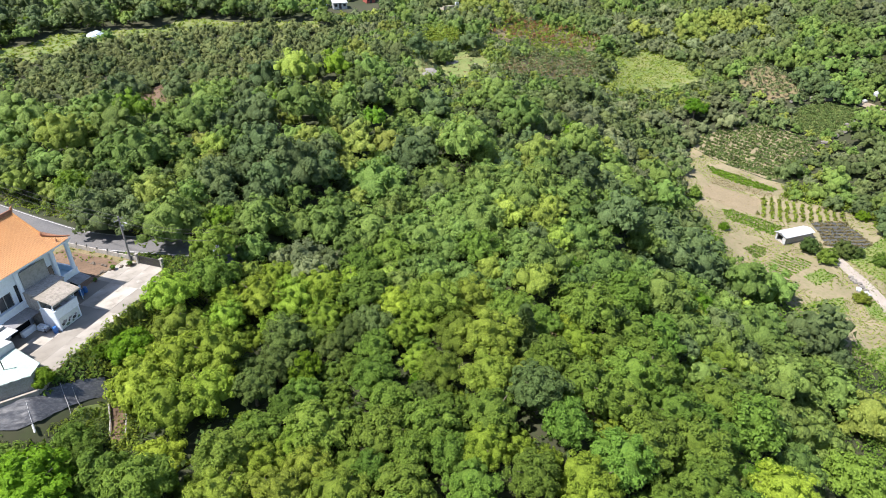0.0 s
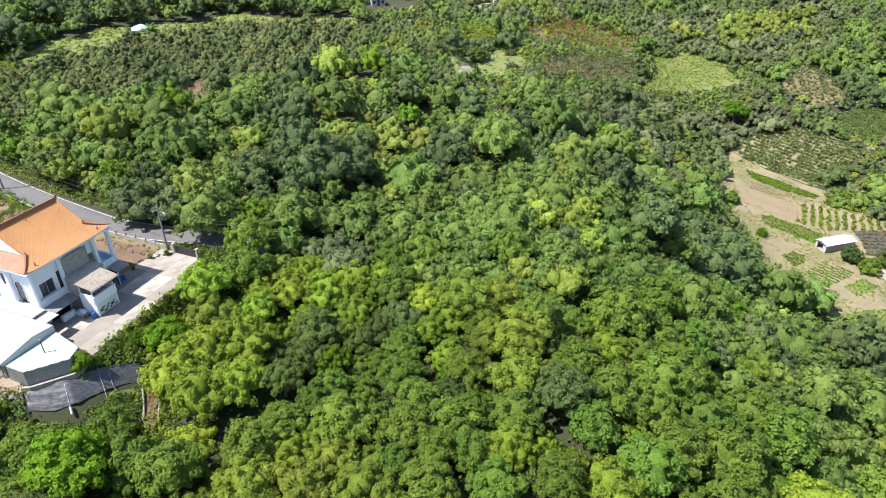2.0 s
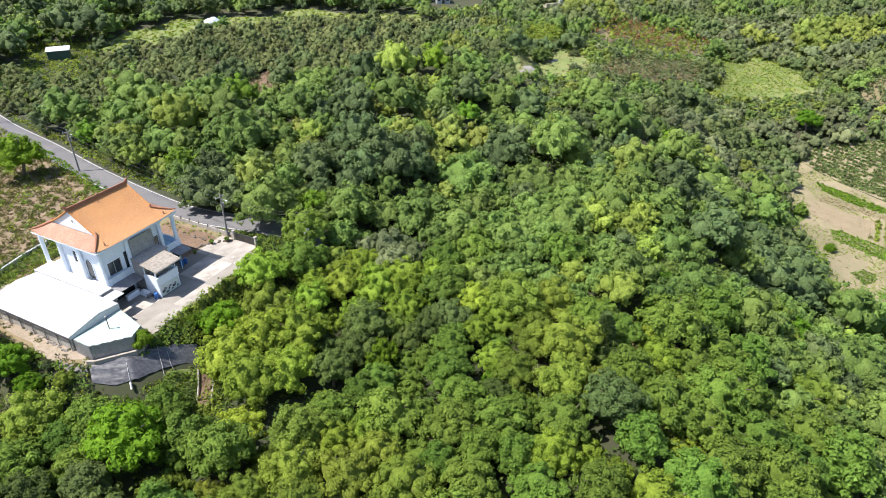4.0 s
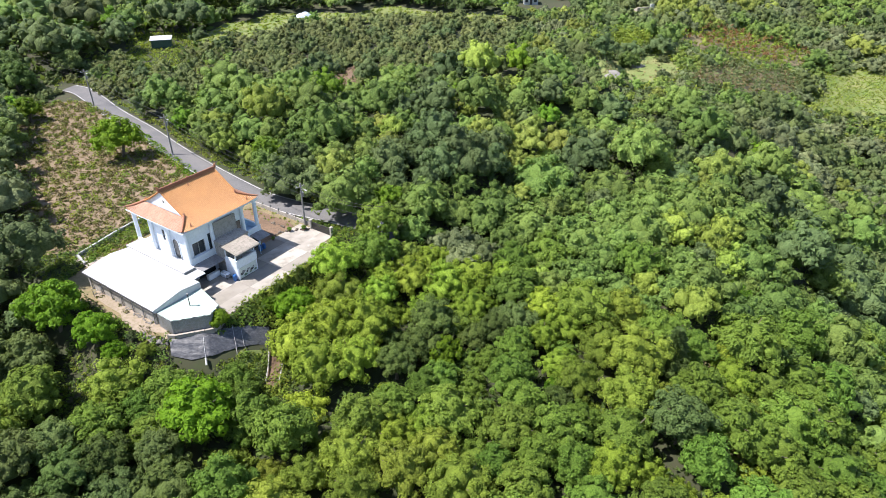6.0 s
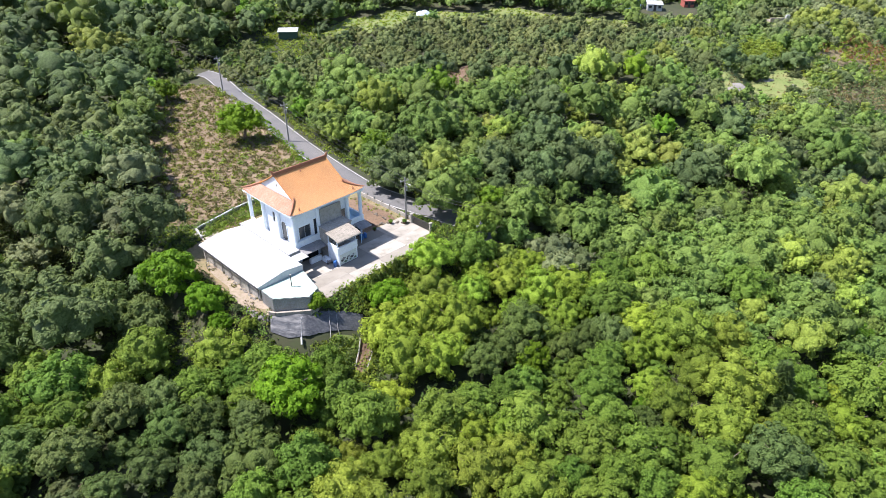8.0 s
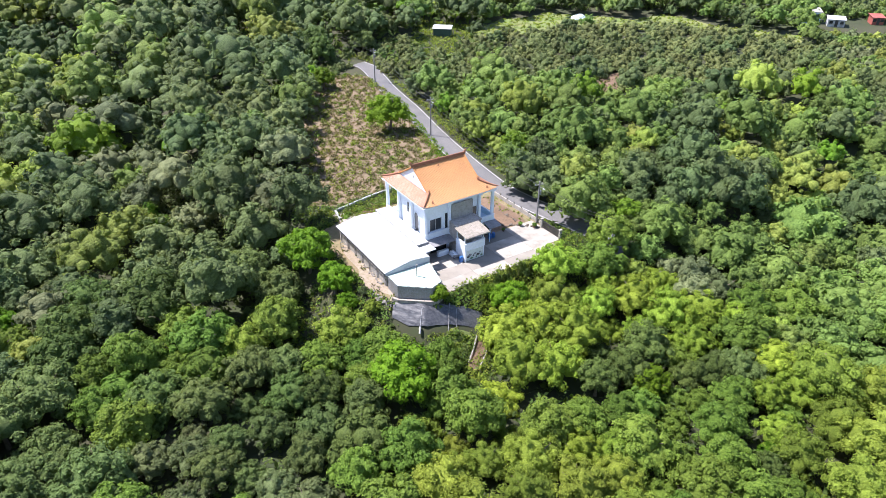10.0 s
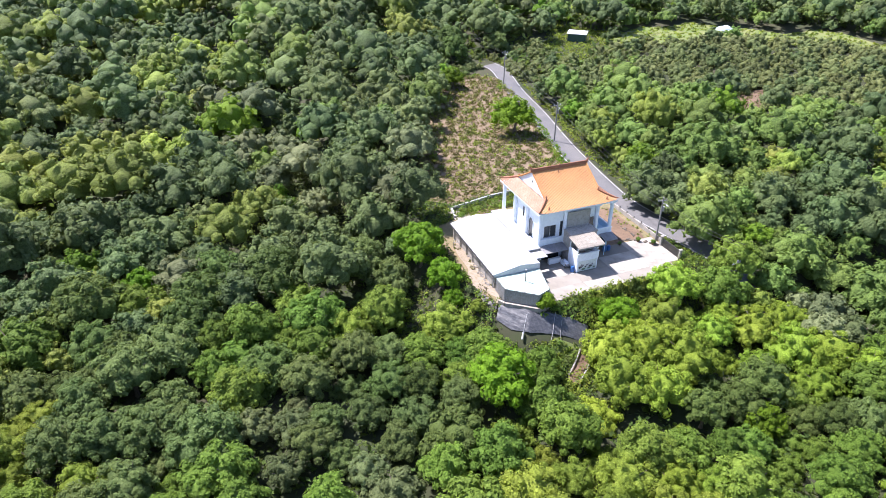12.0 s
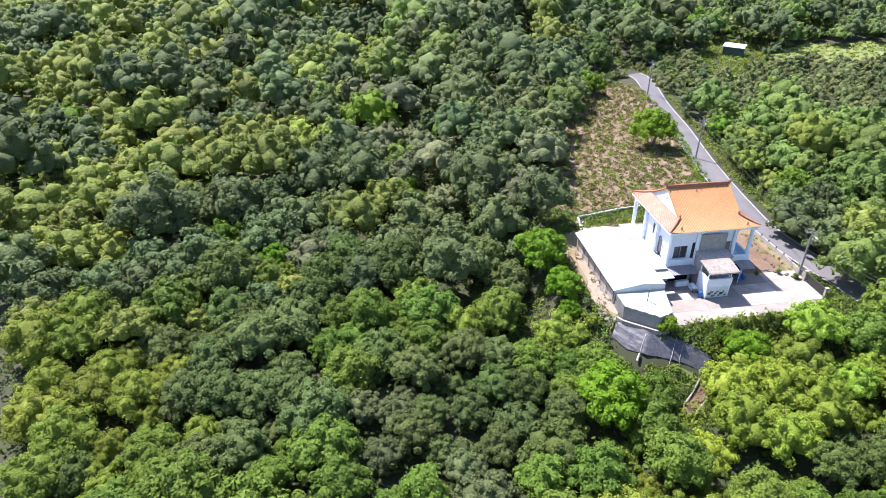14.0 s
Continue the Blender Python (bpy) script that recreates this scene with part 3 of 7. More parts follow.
def build_low_roof():
    a = empty("lean_to", HOUSE, "pale green flat-roofed lean-to with grey corrugated walls", "shed")
    outline = [(-8.3, -3.85), (-1.5, -3.85), (-2.7, -9.0), (-4.7, -9.75), (-8.35, -6.8)]
    r = bmesh.new()
    f = r.faces.new([r.verts.new((x, y, 2.02)) for x, y in outline])
    solid(r, [f], 0.12)
    part("roof", r, PALE_GREEN, a, "pale green coated flat roof")
    for (xa, ya), (xb, yb) in (((-8.35, -6.85), (-4.7, -9.8)), ((-4.7, -9.8), (-2.65, -9.05)), ((-8.35, -6.85), (-8.35, -3.9)), ((-2.65, -9.05), (-1.5, -3.9))):
        n = int(math.hypot(xb - xa, yb - ya) / 0.17)
        w = bmesh.new()
        low, high = [], []
        for i in range(n + 1):
            q = i / n
            off = 0.05 if i % 2 else -0.05
            x, y = xa + (xb - xa) * q + off * 0.7, ya + (yb - ya) * q - off * 0.7
            wave = 2.12 + 0.1 * math.sin(i * 0.9)
            low.append(w.verts.new((x, y, -0.3)))
            high.append(w.verts.new((x, y, wave)))
        for i in range(n):
            w.faces.new((low[i], low[i + 1], high[i + 1], high[i]))
        solid(w, w.faces[:], 0.03)
        part("corrugated_wall", w, STEEL, a, "grey corrugated sheet wall")


build_low_roof()


def build_antenna():
    a = empty("vent_pipe", HOUSE @ pose(-4.9, -6.1, 2.02), "thin dark vent pipe on the pale green roof", "pipe")
    b = bmesh.new()
    tube(b, [(0, 0, 0), (0, 0, 1.9)], 0.06, 8)
    part("pipe", b, BLACK, a)
    b = bmesh.new()
    tube(b, [(0, 0, 1.88), (0, 0, 2.05)], 0.12, 8)
    part("cap", b, STEEL, a)
    boxed("foot", (-0.25, 0.25, -0.25, 0.25, 0, 0.08), STEEL, a)


build_antenna()
# ---- woods ----
def cap_shape(coarse):
    """A rounded cap of few faces: its corners and triangles."""
    rings = [(0.0, 1.0, 1)] + ([(0.85, 0.5, 5), (0.9, -0.4, 5)] if coarse else [(0.62, 0.78, 5), (1.0, 0.1, 7), (0.8, -0.55, 6)])
    at, tri, start = [], [], []
    for rr, zz, k in rings:
        start.append(len(at))
        at += [(rr * math.cos(6.2832 * j / k + zz), rr * math.sin(6.2832 * j / k + zz), zz) for j in range(k)]
    for (i0, k0), (i1, k1) in zip([(s, r[2]) for s, r in zip(start, rings)], [(s, r[2]) for s, r in zip(start[1:], rings[1:])]):
        i = j = 0
        while i < (k0 if k0 > 1 else 0) or j < k1:
            if k0 == 1 or (j < k1 and (j + 0.5) / k1 <= (i + 0.5) / k0) or i >= k0:
                tri.append((i0 + i % k0, i1 + j % k1, i1 + (j + 1) % k1))
                j += 1
            else:
                tri.append((i0 + i % k0, i1 + j % k1, i0 + (i + 1) % k0))
                i += 1
    return np.array(at), np.array(tri)


def crown_arrays(seed, reach, rise, clumps, clump, leaves, size, flat=0.5, core=0.92, droop=0.2, coarse=False, boughs=6):
    """Vertices and faces of a crown: boughs round a dome, leaf clumps over each bough; reach sideways, rise upwards; its base is at z = 0."""
    g = np.random.default_rng(seed)
    vs, fs, n = [], [], 0
    cap, tri = cap_shape(coarse)
    # boughs: one on top, the rest round it, uneven
    lobes = [(np.array((g.uniform(-0.15, 0.15) * reach, g.uniform(-0.15, 0.15) * reach, rise * g.uniform(0.5, 0.62))), reach * g.uniform(0.6, 0.7))]
    first = g.uniform(0, 6.28)
    for i in range(boughs):
        a = first + 6.2832 * i / boughs + g.uniform(-0.3, 0.3)
        w = g.uniform(0.42, 0.62) * reach
        lobes.append((np.array((w * math.cos(a), w * math.sin(a), rise * g.uniform(0.18, 0.5))), reach * g.uniform(0.38, 0.52)))
    squash = min(1.0, 0.62 + 0.45 * rise / reach)
    total = sum(r * r for _, r in lobes)
    for which, (mid, rad) in enumerate(lobes):
        vs.append(cap * rad * 0.84 * g.uniform(0.92, 1.08, (len(cap), 1)) * (1, 1, squash) + mid)
        fs.append(np.concatenate([tri + n, tri[:, 2:] + n], 1))
        n += len(cap)
        count = max(3, round(1.8 * clumps * rad * rad / total))
        spin = g.uniform(0, 6.28)
        for i in range(count):
            up = 1 - 1.6 * (i + 0.5) / count
            a = spin + i * 2.39996 + g.uniform(-0.35, 0.35)
            w = math.sqrt(max(0.0, 1 - up * up))
            out = np.array((w * math.cos(a), w * math.sin(a), up))
            size_c = clump * g.uniform(0.55, 1.2)
            c = mid + out * (rad, rad, rad * squash) * g.uniform(0.84, 1.06)
            if any(k != which and np.linalg.norm((c - m) / (1, 1, squash)) < 0.82 * r for k, (m, r) in enumerate(lobes)):
                continue
            vs.append(cap * size_c * core * 0.82 * g.uniform(0.82, 1.08, (len(cap), 1)) * (1, 1, 0.85) + c)
            fs.append(np.concatenate([tri + n, tri[:, 2:] + n], 1))
            n += len(cap)
            d = g.normal(size=(leaves, 3))
            d /= np.linalg.norm(d, axis=1)[:, None]
            side = out + (0, 0, 0.55)
            side /= np.linalg.norm(side)
            s = d @ side
            d = np.where((s < -0.2)[:, None], d - 2 * s[:, None] * side, d)
            p = c + d * size_c * g.uniform(0.86, 1.1, (leaves, 1)) * (1, 1, 0.88)
            nor = d * (1 - flat) + out * 0.25 + np.array((0, 0, 1)) * flat * 0.6 + g.normal(size=(leaves, 3)) * 0.2
            nor /= np.linalg.norm(nor, axis=1)[:, None]
            t = np.cross(nor, g.normal(size=(leaves, 3)))
            t /= np.linalg.norm(t, axis=1)[:, None]
            b = np.cross(nor, t)
            ls = size * g.uniform(0.6, 1.35, (leaves, 1))
            blade = np.stack([p - t * ls, p + t * ls * 0.55 - b * ls * 0.7 - nor * ls * droop, p + t * ls * 0.7 + b * ls * 0.65 + nor * ls * droop], 1)
            vs.append(blade.reshape(-1, 3))
            k = n + np.arange(leaves * 3).reshape(-1, 3)
            fs.append(np.concatenate([k, k[:, 2:]], 1))
            n += leaves * 3
    return np.concatenate(vs), np.concatenate(fs)


def crown_mesh(name, material, *args, **kw):
    v, f = crown_arrays(*args, **kw)
    me_ob = quads_and_triangles(name, v, f, material)
    return me_ob


def quads_and_triangles(name, v, f, material):
    """A mesh of quads and triangles, the latter marked by a repeated last corner."""
    flat3 = f[:, 2] == f[:, 3]
    size = np.where(flat3, 3, 4)
    keep = np.ones(f.shape, bool)
    keep[flat3, 3] = False
    loops = f[keep]
    me = bpy.data.meshes.new(name)
    me.vertices.add(len(v))
    me.vertices.foreach_set("co", np.asarray(v, np.float32).ravel())
    me.loops.add(len(loops))
    me.loops.foreach_set("vertex_index", loops.astype(np.int32))
    me.polygons.add(len(f))
    me.polygons.foreach_set("loop_start", (np.cumsum(size) - size).astype(np.int32))
    me.materials.append(material)
    me.polygons.foreach_set("use_smooth", np.ones(len(f), bool))
    me.update(calc_edges=True)
    return me


def trunk_mesh(name, height, seed):
    g = random.Random(seed)
    bm = bmesh.new()
    lean = (g.uniform(-0.3, 0.3), g.uniform(-0.3, 0.3))
    tube(bm, [(0, 0, -0.5), (0, 0, 0.4), (lean[0], lean[1], height * 0.5), (lean[0] * 1.6, lean[1] * 1.6, height)], [0.3, 0.2, 0.15, 0.08], 7)
    for i in range(5):
        a = i * 1.26 + g.uniform(-0.3, 0.3)
        z = height * g.uniform(0.4, 0.7)
        tube(bm, [(lean[0], lean[1], z), (lean[0] + 0.8 * math.cos(a), lean[1] + 0.8 * math.sin(a), z + 0.9), (lean[0] + 1.7 * math.cos(a), lean[1] + 1.7 * math.sin(a), z + 1.6)], [0.09, 0.06, 0.025], 5)
    me = bpy.data.meshes.new(name)
    bm.to_mesh(me)
    bm.free()
    me.materials.append(BARK)
    return me


# kinds of tree: foliage, reach, rise, clumps, clump radius, leaves a clump, leaf size, flatness, boughs, words
KINDS = {
    "broadleaf_tree": ("green", 2.9, 2.7, 38, 0.66, 62, 0.165, 0.4, 6, "mid-green broadleaf tree with a clumped round crown"),
    "umbrella_tree": ("green", 3.1, 2.2, 40, 0.62, 60, 0.17, 0.65, 7, "green tree with a broad flat layered crown"),
    "dark_tree": ("dark", 2.8, 2.9, 38, 0.66, 54, 0.16, 0.4, 6, "dark green dense broadleaf tree"),
    "fruit_tree": ("yellow", 2.9, 2.8, 48, 0.56, 64, 0.125, 0.3, 8, "yellow-green fruit tree with knobbly leaf clumps"),
    "young_tree": ("bright", 2.5, 2.6, 34, 0.60, 54, 0.16, 0.4, 5, "bright fresh green young tree"),
    "acacia_tree": ("olive", 2.9, 2.6, 36, 0.68, 70, 0.11, 0.4, 6, "olive green tree with fine feathery foliage"),
    "orchard_tree": ("orchard", 2.9, 2.2, 36, 0.66, 50, 0.17, 0.5, 6, "dull olive orchard tree with a low dense crown"),
    "sage_tree": ("sage", 2.9, 2.5, 40, 0.64, 54, 0.16, 0.45, 6, "grey-green broadleaf tree with a wide domed crown"),
    "thicket_shrub": ("grey", 2.7, 1.9, 34, 0.56, 54, 0.16, 0.35, 6, "pale grey-green thicket shrub"),
}
MODELS, FAR_MODELS = {}, {}
for kind, (fol, reach, rise, clumps, clump, leaves, size, flat, boughs, words) in KINDS.items():
    MODELS[kind] = [(crown_mesh(kind + "_crown", LEAF[fol], 11 * i + len(kind), reach, rise, clumps, clump, leaves, size, flat, coarse=True, boughs=boughs), trunk_mesh(kind + "_trunk", 4.6, i)) for i in range(4)]
    FAR_MODELS[kind] = [[crown_arrays(7 * i + 3, reach, rise, clumps * share, clump * wide, count, size * large, flat, 0.96, coarse=True, boughs=boughs - less)
                         for share, wide, count, large, less in ((0.6, 1.15, 20, 1.3, 0), (0.4, 1.35, 8, 1.8, 1), (0.26, 1.65, 4, 2.4, 2))] for i in range(4)]


def plant(kind, x, y, scale, turn, variant, lift=0.0, label=""):
    crown, trunk = MODELS[kind][variant % 4]
    z = float(land(x, y))
    tree = empty(kind, pose(x, y, z + lift, 0, 0, turn) @ Matrix.Scale(scale, 4), label or KINDS[kind][9], "tree" if "tree" in kind else "shrub", "woodland trees")
    for name, me, up in (("trunk", trunk, 0), ("crown", crown, 2.1)):
        o = new(name, me)
        o.parent = tree
        o.location.z = up
    return tree


# clearings: nothing is sown inside these
ROAD_LINE = [(-1.0, 88.5), (-6.0, 92.6), (-11.2, 95.4), (-17.0, 98.2), (-21.8, 100.5), (-28.0, 104.2), (-34.0, 109.6), (-41.6, 117.2), (-49.8, 126.0), (-60.2, 138.0), (-70.8, 149.2), (-80.0, 159.6), (-85.0, 164.6), (-89.0, 166.6)]
YARD = plan([(-11, -4), (-8.8, -7.4), (-4.7, -10.6), (-1, -11.5), (3, -12), (8, -12), (13, -11.8), (18, -11), (22, -9), (26, -8), (24, 16), (14, 18), (-1, 20), (-12, 17)])
TERRACE = plan([(-10.5, -3.5), (-8.7, -6.9), (-4.7, -10.2), (-1, -9.3), (3, -9.1), (13, -9.0), (18, -8.4), (21.3, -6.8), (22.2, -6), (22.2, 14), (14, 17), (-1, 19), (-11, 16)])
SCRUB = [(-90, 156), (-82, 158), (-72, 149), (-58, 132), (-46, 118), (-40, 108), (-44, 100), (-50, 93), (-53, 87), (-58, 86), (-64, 93), (-72, 106), (-82, 124), (-90, 142)]
SLOPE = [(-37, 67), (-31, 63.5), (-26, 63), (-20, 62.5), (-18, 63), (-18, 69), (-20, 72), (-24, 74)]
FARM = [(146.1, 175), (131, 155.3), (120, 137.4), (121, 130), (119.2, 119.3), (114.1, 110.9), (116.2, 103.5), (116.7, 96.1), (116.1, 89.1), (121, 83), (115, 75.9), (118, 67), (130, 70), (146, 85), (158, 100), (165, 112), (168, 119), (164, 124), (155, 136), (161, 143), (158.5, 146.3), (154.8, 155.4), (149.4, 174.8)]
FIELD_UP = [(151.8, 180.1), (149.6, 175.2), (155.1, 155.6), (158.9, 146.8), (164.3, 146.6), (177.1, 154.4), (183.7, 152.8), (185.2, 159.8), (183.6, 169.0), (179.1, 176.8), (170.2, 179.3)]
FIELD_FAR = [(194.8, 179.5), (205.7, 179.1), (216, 167.2), (211.6, 165.2), (198, 160.5), (190.2, 160.1), (188.5, 164.7), (187.7, 171)]
ROCKS_FAR = [(45, 170), (50, 180), (60, 196), (68, 203), (75, 205), (80, 192), (73, 182), (62, 180), (48, 165)]
GRASS_FAR = [(-70, 206), (-63.8, 227.7), (-56.6, 230.6), (-51.8, 240.9), (-41.7, 240.3), (-33.2, 241.8), (-20.8, 240.5), (-12.7, 249.8), (-6, 250.1), (5.2, 241.2), (32, 236), (31, 226), (14, 230), (-6.4, 232), (-18.7, 228.5), (-36.9, 226), (-45.2, 217), (-51.3, 212.5), (-63, 203)]
MEADOW = [(155.5, 243.5), (173, 244.5), (177.2, 234.3), (180.5, 212.9), (167.5, 212.5), (150.2, 216.6), (131.4, 211.5), (148.2, 228.2)]
ORCHARD = [(-80, 163), (-74, 190), (-64, 203), (-55, 213), (-48, 221), (-28, 227), (-11, 233), (14, 230), (31, 226), (36, 212), (30, 191), (22, 178), (2, 173), (-27, 164), (-62, 152)]
SILVER = [(-150, 98), (-123, 106), (-92, 96), (-70, 86), (-74, 76), (-84, 74), (-106, 82)]
BARE = [(-23, 180.7), (-17.5, 184.2), (-11, 181), (-10, 174.4), (-15.5, 171.6), (-17.3, 163.3), (-21.8, 171.8)]
TANK_YARD = [(214, 176), (222, 174), (223, 163), (216, 160)]
GRASS_TRACK = [(-6, 88), (-4, 95), (1, 96.5), (6, 93), (3, 92)]
VILLAGE = [(32, 240), (58, 240), (60, 262), (30, 262)]
HALL = [(16, 268), (40, 268), (42, 296), (14, 296)]
PLATFORM = [(82, 248), (95, 248), (95, 266), (82, 266)]
HUT = [(-84, 192), (-76, 182), (-66, 182), (-66, 206), (-70, 216), (-90, 216), (-88, 206)]
BEFORE_YARD = [(-47, 78), (-46, 72), (-41, 66), (-34, 59.5), (-29, 60.5), (-24, 58.5), (-16.5, 58), (-15.5, 66), (-14, 74), (-9, 81), (-5, 88)]
LOW_ZONES = [[(38, 158), (52, 148), (88, 178), (88, 206), (74, 204), (80, 192), (73, 182), (60, 178)], [(125, 210), (150, 196), (190, 205), (182, 226), (178, 210), (160, 217)], [(36, 200), (60, 196), (62, 240), (34, 240)],
             [(-100, 150), (-84, 158), (-70, 190), (-90, 196)], [(150, 140), (160, 130), (192, 148), (186, 156), (164, 144)]]
RED = [(89, 225), (114, 248), (139, 262), (156, 259), (155, 250), (109, 222), (91, 214)]
BROWN = [(194.9, 212.6), (207.3, 213.4), (209.2, 194.2), (202.2, 184.3), (191.3, 187.8), (189.9, 202.2)]
BAMBOO = [(60, 212), (69, 228), (78, 222), (76, 212), (64, 204)]
GREY_SCRUB = [(82.5, 191), (105.5, 213.8), (137.7, 236), (141.9, 227.4), (101.9, 193.5), (80.2, 178)]
FARM_FRONT = FARM[:11] + [(x * 0.89, y * 0.89) for x, y in FARM[10::-1]]
BESIDE_PATH = [(-46, 70), (-40, 62), (-34, 56), (-38, 51), (-48, 62)]
BEFORE_GATE = plan([(16, -14), (22.5, -14), (23, -4), (19, -6)])
FIELD_EDGE = [(144, 172), (153, 178), (160, 152), (165, 148), (158, 141), (150, 150)]
BARE_FRONT = [(x * 0.935, y * 0.935) for x, y in BARE]
BEHIND_HOUSE = [(-46, 98), (-34, 98), (-30, 106), (-40, 114), (-48, 112)]
LOW_ZONES += [[(x * 0.94, y * 0.94) for x, y in zone] for zone in (RED, BROWN, MEADOW, GREY_SCRUB, FIELD_FAR)]
BESIDE_PLOT = [(-60, 84), (-52, 78), (-44, 80), (-40, 100), (-46, 104), (-56, 93)]
ROADSIDE = [(-36, 104), (-40, 104), (-92, 158), (-88, 166), (-60, 138), (-44, 120), (-34, 109)]
BEFORE_ROAD = [(-17, 90), (-7, 83), (-3, 88), (-6, 93), (-12, 94), (-18, 97)]
DRY = [[(x + r * 0.8 * math.cos(a), y + r * 0.8 * math.sin(a)) for a in np.linspace(0, 6.2832, 8)[:-1]] for x, y, r in [(35.8, 60.4, 3.0), (31.0, 54.3, 3.2), (33.0, 50.5, 3.5)]]
CLEAR = DRY + [BEFORE_ROAD, BESIDE_PATH, FIELD_EDGE, BARE_FRONT, RED, BROWN, BAMBOO, GREY_SCRUB, FARM_FRONT, BEFORE_GATE, BEHIND_HOUSE, ROADSIDE, BESIDE_PLOT, VILLAGE, HALL, PLATFORM, HUT, BEFORE_YARD, YARD, SCRUB, SLOPE, FARM, FIELD_UP, FIELD_FAR, ROCKS_FAR, GRASS_FAR, MEADOW, BARE, TANK_YARD, GRASS_TRACK]


def within(poly, x, y):
    """The same test as inside(), for one point."""
    hit = False
    x0, y0 = poly[-1]
    for x1, y1 in poly:
        if (y0 > y) != (y1 > y) and x < (x1 - x0) * (y - y0) / (y1 - y0) + x0:
            hit = not hit
        x0, y0 = x1, y1
    return hit


def road_gap(x, y):
    best = 1e9
    for (x0, y0), (x1, y1) in zip(ROAD_LINE[1:], ROAD_LINE[2:]):
        q = ((x - x0) * (x1 - x0) + (y - y0) * (y1 - y0)) / ((x1 - x0) ** 2 + (y1 - y0) ** 2)
        q = min(1, max(0, q))
        best = min(best, math.hypot(x - x0 - q * (x1 - x0), y - y0 - q * (y1 - y0)))
    return best


# trees that stand out, each where it grows: kind, x, y, scale
MANGO_GROVE = [("fruit_tree", -16.3, 67.6, 1.34), ("fruit_tree", -12.2, 70.3, 1.36), ("fruit_tree", -7.9, 70.7, 1.36), ("fruit_tree", -12.8, 62.1, 1.38), ("fruit_tree", -8.9, 63.4, 1.20),
               ("fruit_tree", -6.5, 77.7, 1.10), ("young_tree", -17.5, 72.8, 1.05), ("acacia_tree", -11.9, 76.8, 1.25), ("fruit_tree", -12.7, 81.5, 1.20), ("broadleaf_tree", -7.3, 85.8, 1.25),
               ("fruit_tree", -5.6, 82.0, 1.09), ("fruit_tree", -1.3, 82.1, 1.22), ("fruit_tree", 3.5, 80.1, 1.20), ("fruit_tree", 8.0, 81.1, 1.22), ("fruit_tree", 12.3, 81.5, 1.04),
               ("fruit_tree", 2.1, 87.2, 0.99), ("fruit_tree", 7.2, 75.6, 0.90), ("broadleaf_tree", 14.0, 77.0, 1.32), ("broadleaf_tree", 14.5, 85.6, 1.13), ("sage_tree", 13.1, 71.1, 1.00),
               ("dark_tree", 1.5, 71.2, 1.15), ("dark_tree", -0.4, 65.9, 0.98), ("young_tree", 2.9, 65.4, 0.93), ("umbrella_tree", 1.9, 60.7, 0.84), ("dark_tree", 7.0, 68.5, 0.70),
               ("broadleaf_tree", 0.0, 58.9, 0.84), ("broadleaf_tree", 12.2, 65.9, 0.95)]
OPEN_WOOD = [("fruit_tree", 19.2, 69.9, 1.00), ("acacia_tree", 22.2, 72.4, 1.54), ("fruit_tree", 17.5, 62.0, 0.88), ("acacia_tree", 24.4, 55.8, 1.24), ("acacia_tree", 19.1, 59.2, 1.03),
             ("young_tree", 16.2, 59.1, 0.58), ("acacia_tree", 23.5, 65.3, 1.09), ("broadleaf_tree", 10.9, 59.9, 1.08), ("broadleaf_tree", 11.6, 55.3, 0.97), ("acacia_tree", 27.7, 71.8, 1.25),
             ("broadleaf_tree", 32.8, 67.7, 1.15), ("broadleaf_tree", -3.3, 55.7, 0.97), ("umbrella_tree", 3.1, 54.2, 1.19), ("fruit_tree", -3.4, 51.2, 0.86), ("fruit_tree", -0.1, 53.2, 0.84),
             ("broadleaf_tree", -7.1, 52.9, 1.15), ("acacia_tree", -8.1, 48.0, 1.10), ("acacia_tree", -2.2, 46.2, 1.14), ("acacia_tree", -7.3, 44.0, 0.97), ("acacia_tree", 3.6, 43.9, 1.19),
             ("broadleaf_tree", 9.8, 50.5, 1.13), ("broadleaf_tree", 15.0, 50.7, 1.15), ("broadleaf_tree", 9.9, 43.1, 1.06), ("broadleaf_tree", 15.9, 46.3, 0.91), ("acacia_tree", -12.7, 46.2, 0.84),
             ("broadleaf_tree", -15.5, 51.6, 1.22)]
LOWER_WOOD = [("umbrella_tree", 22.5, 50.1, 1.10), ("fruit_tree", 20.0, 45.9, 0.98), ("fruit_tree", 26.3, 43.3, 0.53), ("umbrella_tree", 17.0, 41.7, 0.91), ("broadleaf_tree", 23.3, 40.8, 0.99),
              ("broadleaf_tree", 30.4, 46.5, 1.08), ("broadleaf_tree", 35.9, 51.3, 1.27), ("umbrella_tree", 39.5, 49.3, 1.10), ("broadleaf_tree", 43.7, 66.1, 1.61), ("broadleaf_tree", 54.2, 71.8, 1.50),
              ("fruit_tree", 39.4, 60.0, 1.05), ("umbrella_tree", 50.0, 62.4, 1.29), ("umbrella_tree", 48.1, 55.9, 1.35), ("umbrella_tree", 43.2, 59.4, 1.08), ("umbrella_tree", 47.0, 48.5, 1.29),
              ("umbrella_tree", 37.8, 42.3, 1.21), ("umbrella_tree", 47.5, 44.3, 1.34), ("umbrella_tree", 58.8, 52.5, 1.39), ("acacia_tree", 65.7, 61.3, 1.41), ("broadleaf_tree", 64.2, 67.1, 1.43),
              ("dark_tree", 78.9, 75.0, 1.51), ("young_tree", 79.1, 81.6, 1.04), ("broadleaf_tree", 64.4, 76.0, 1.71), ("dark_tree", 89.3, 94.9, 1.95)]
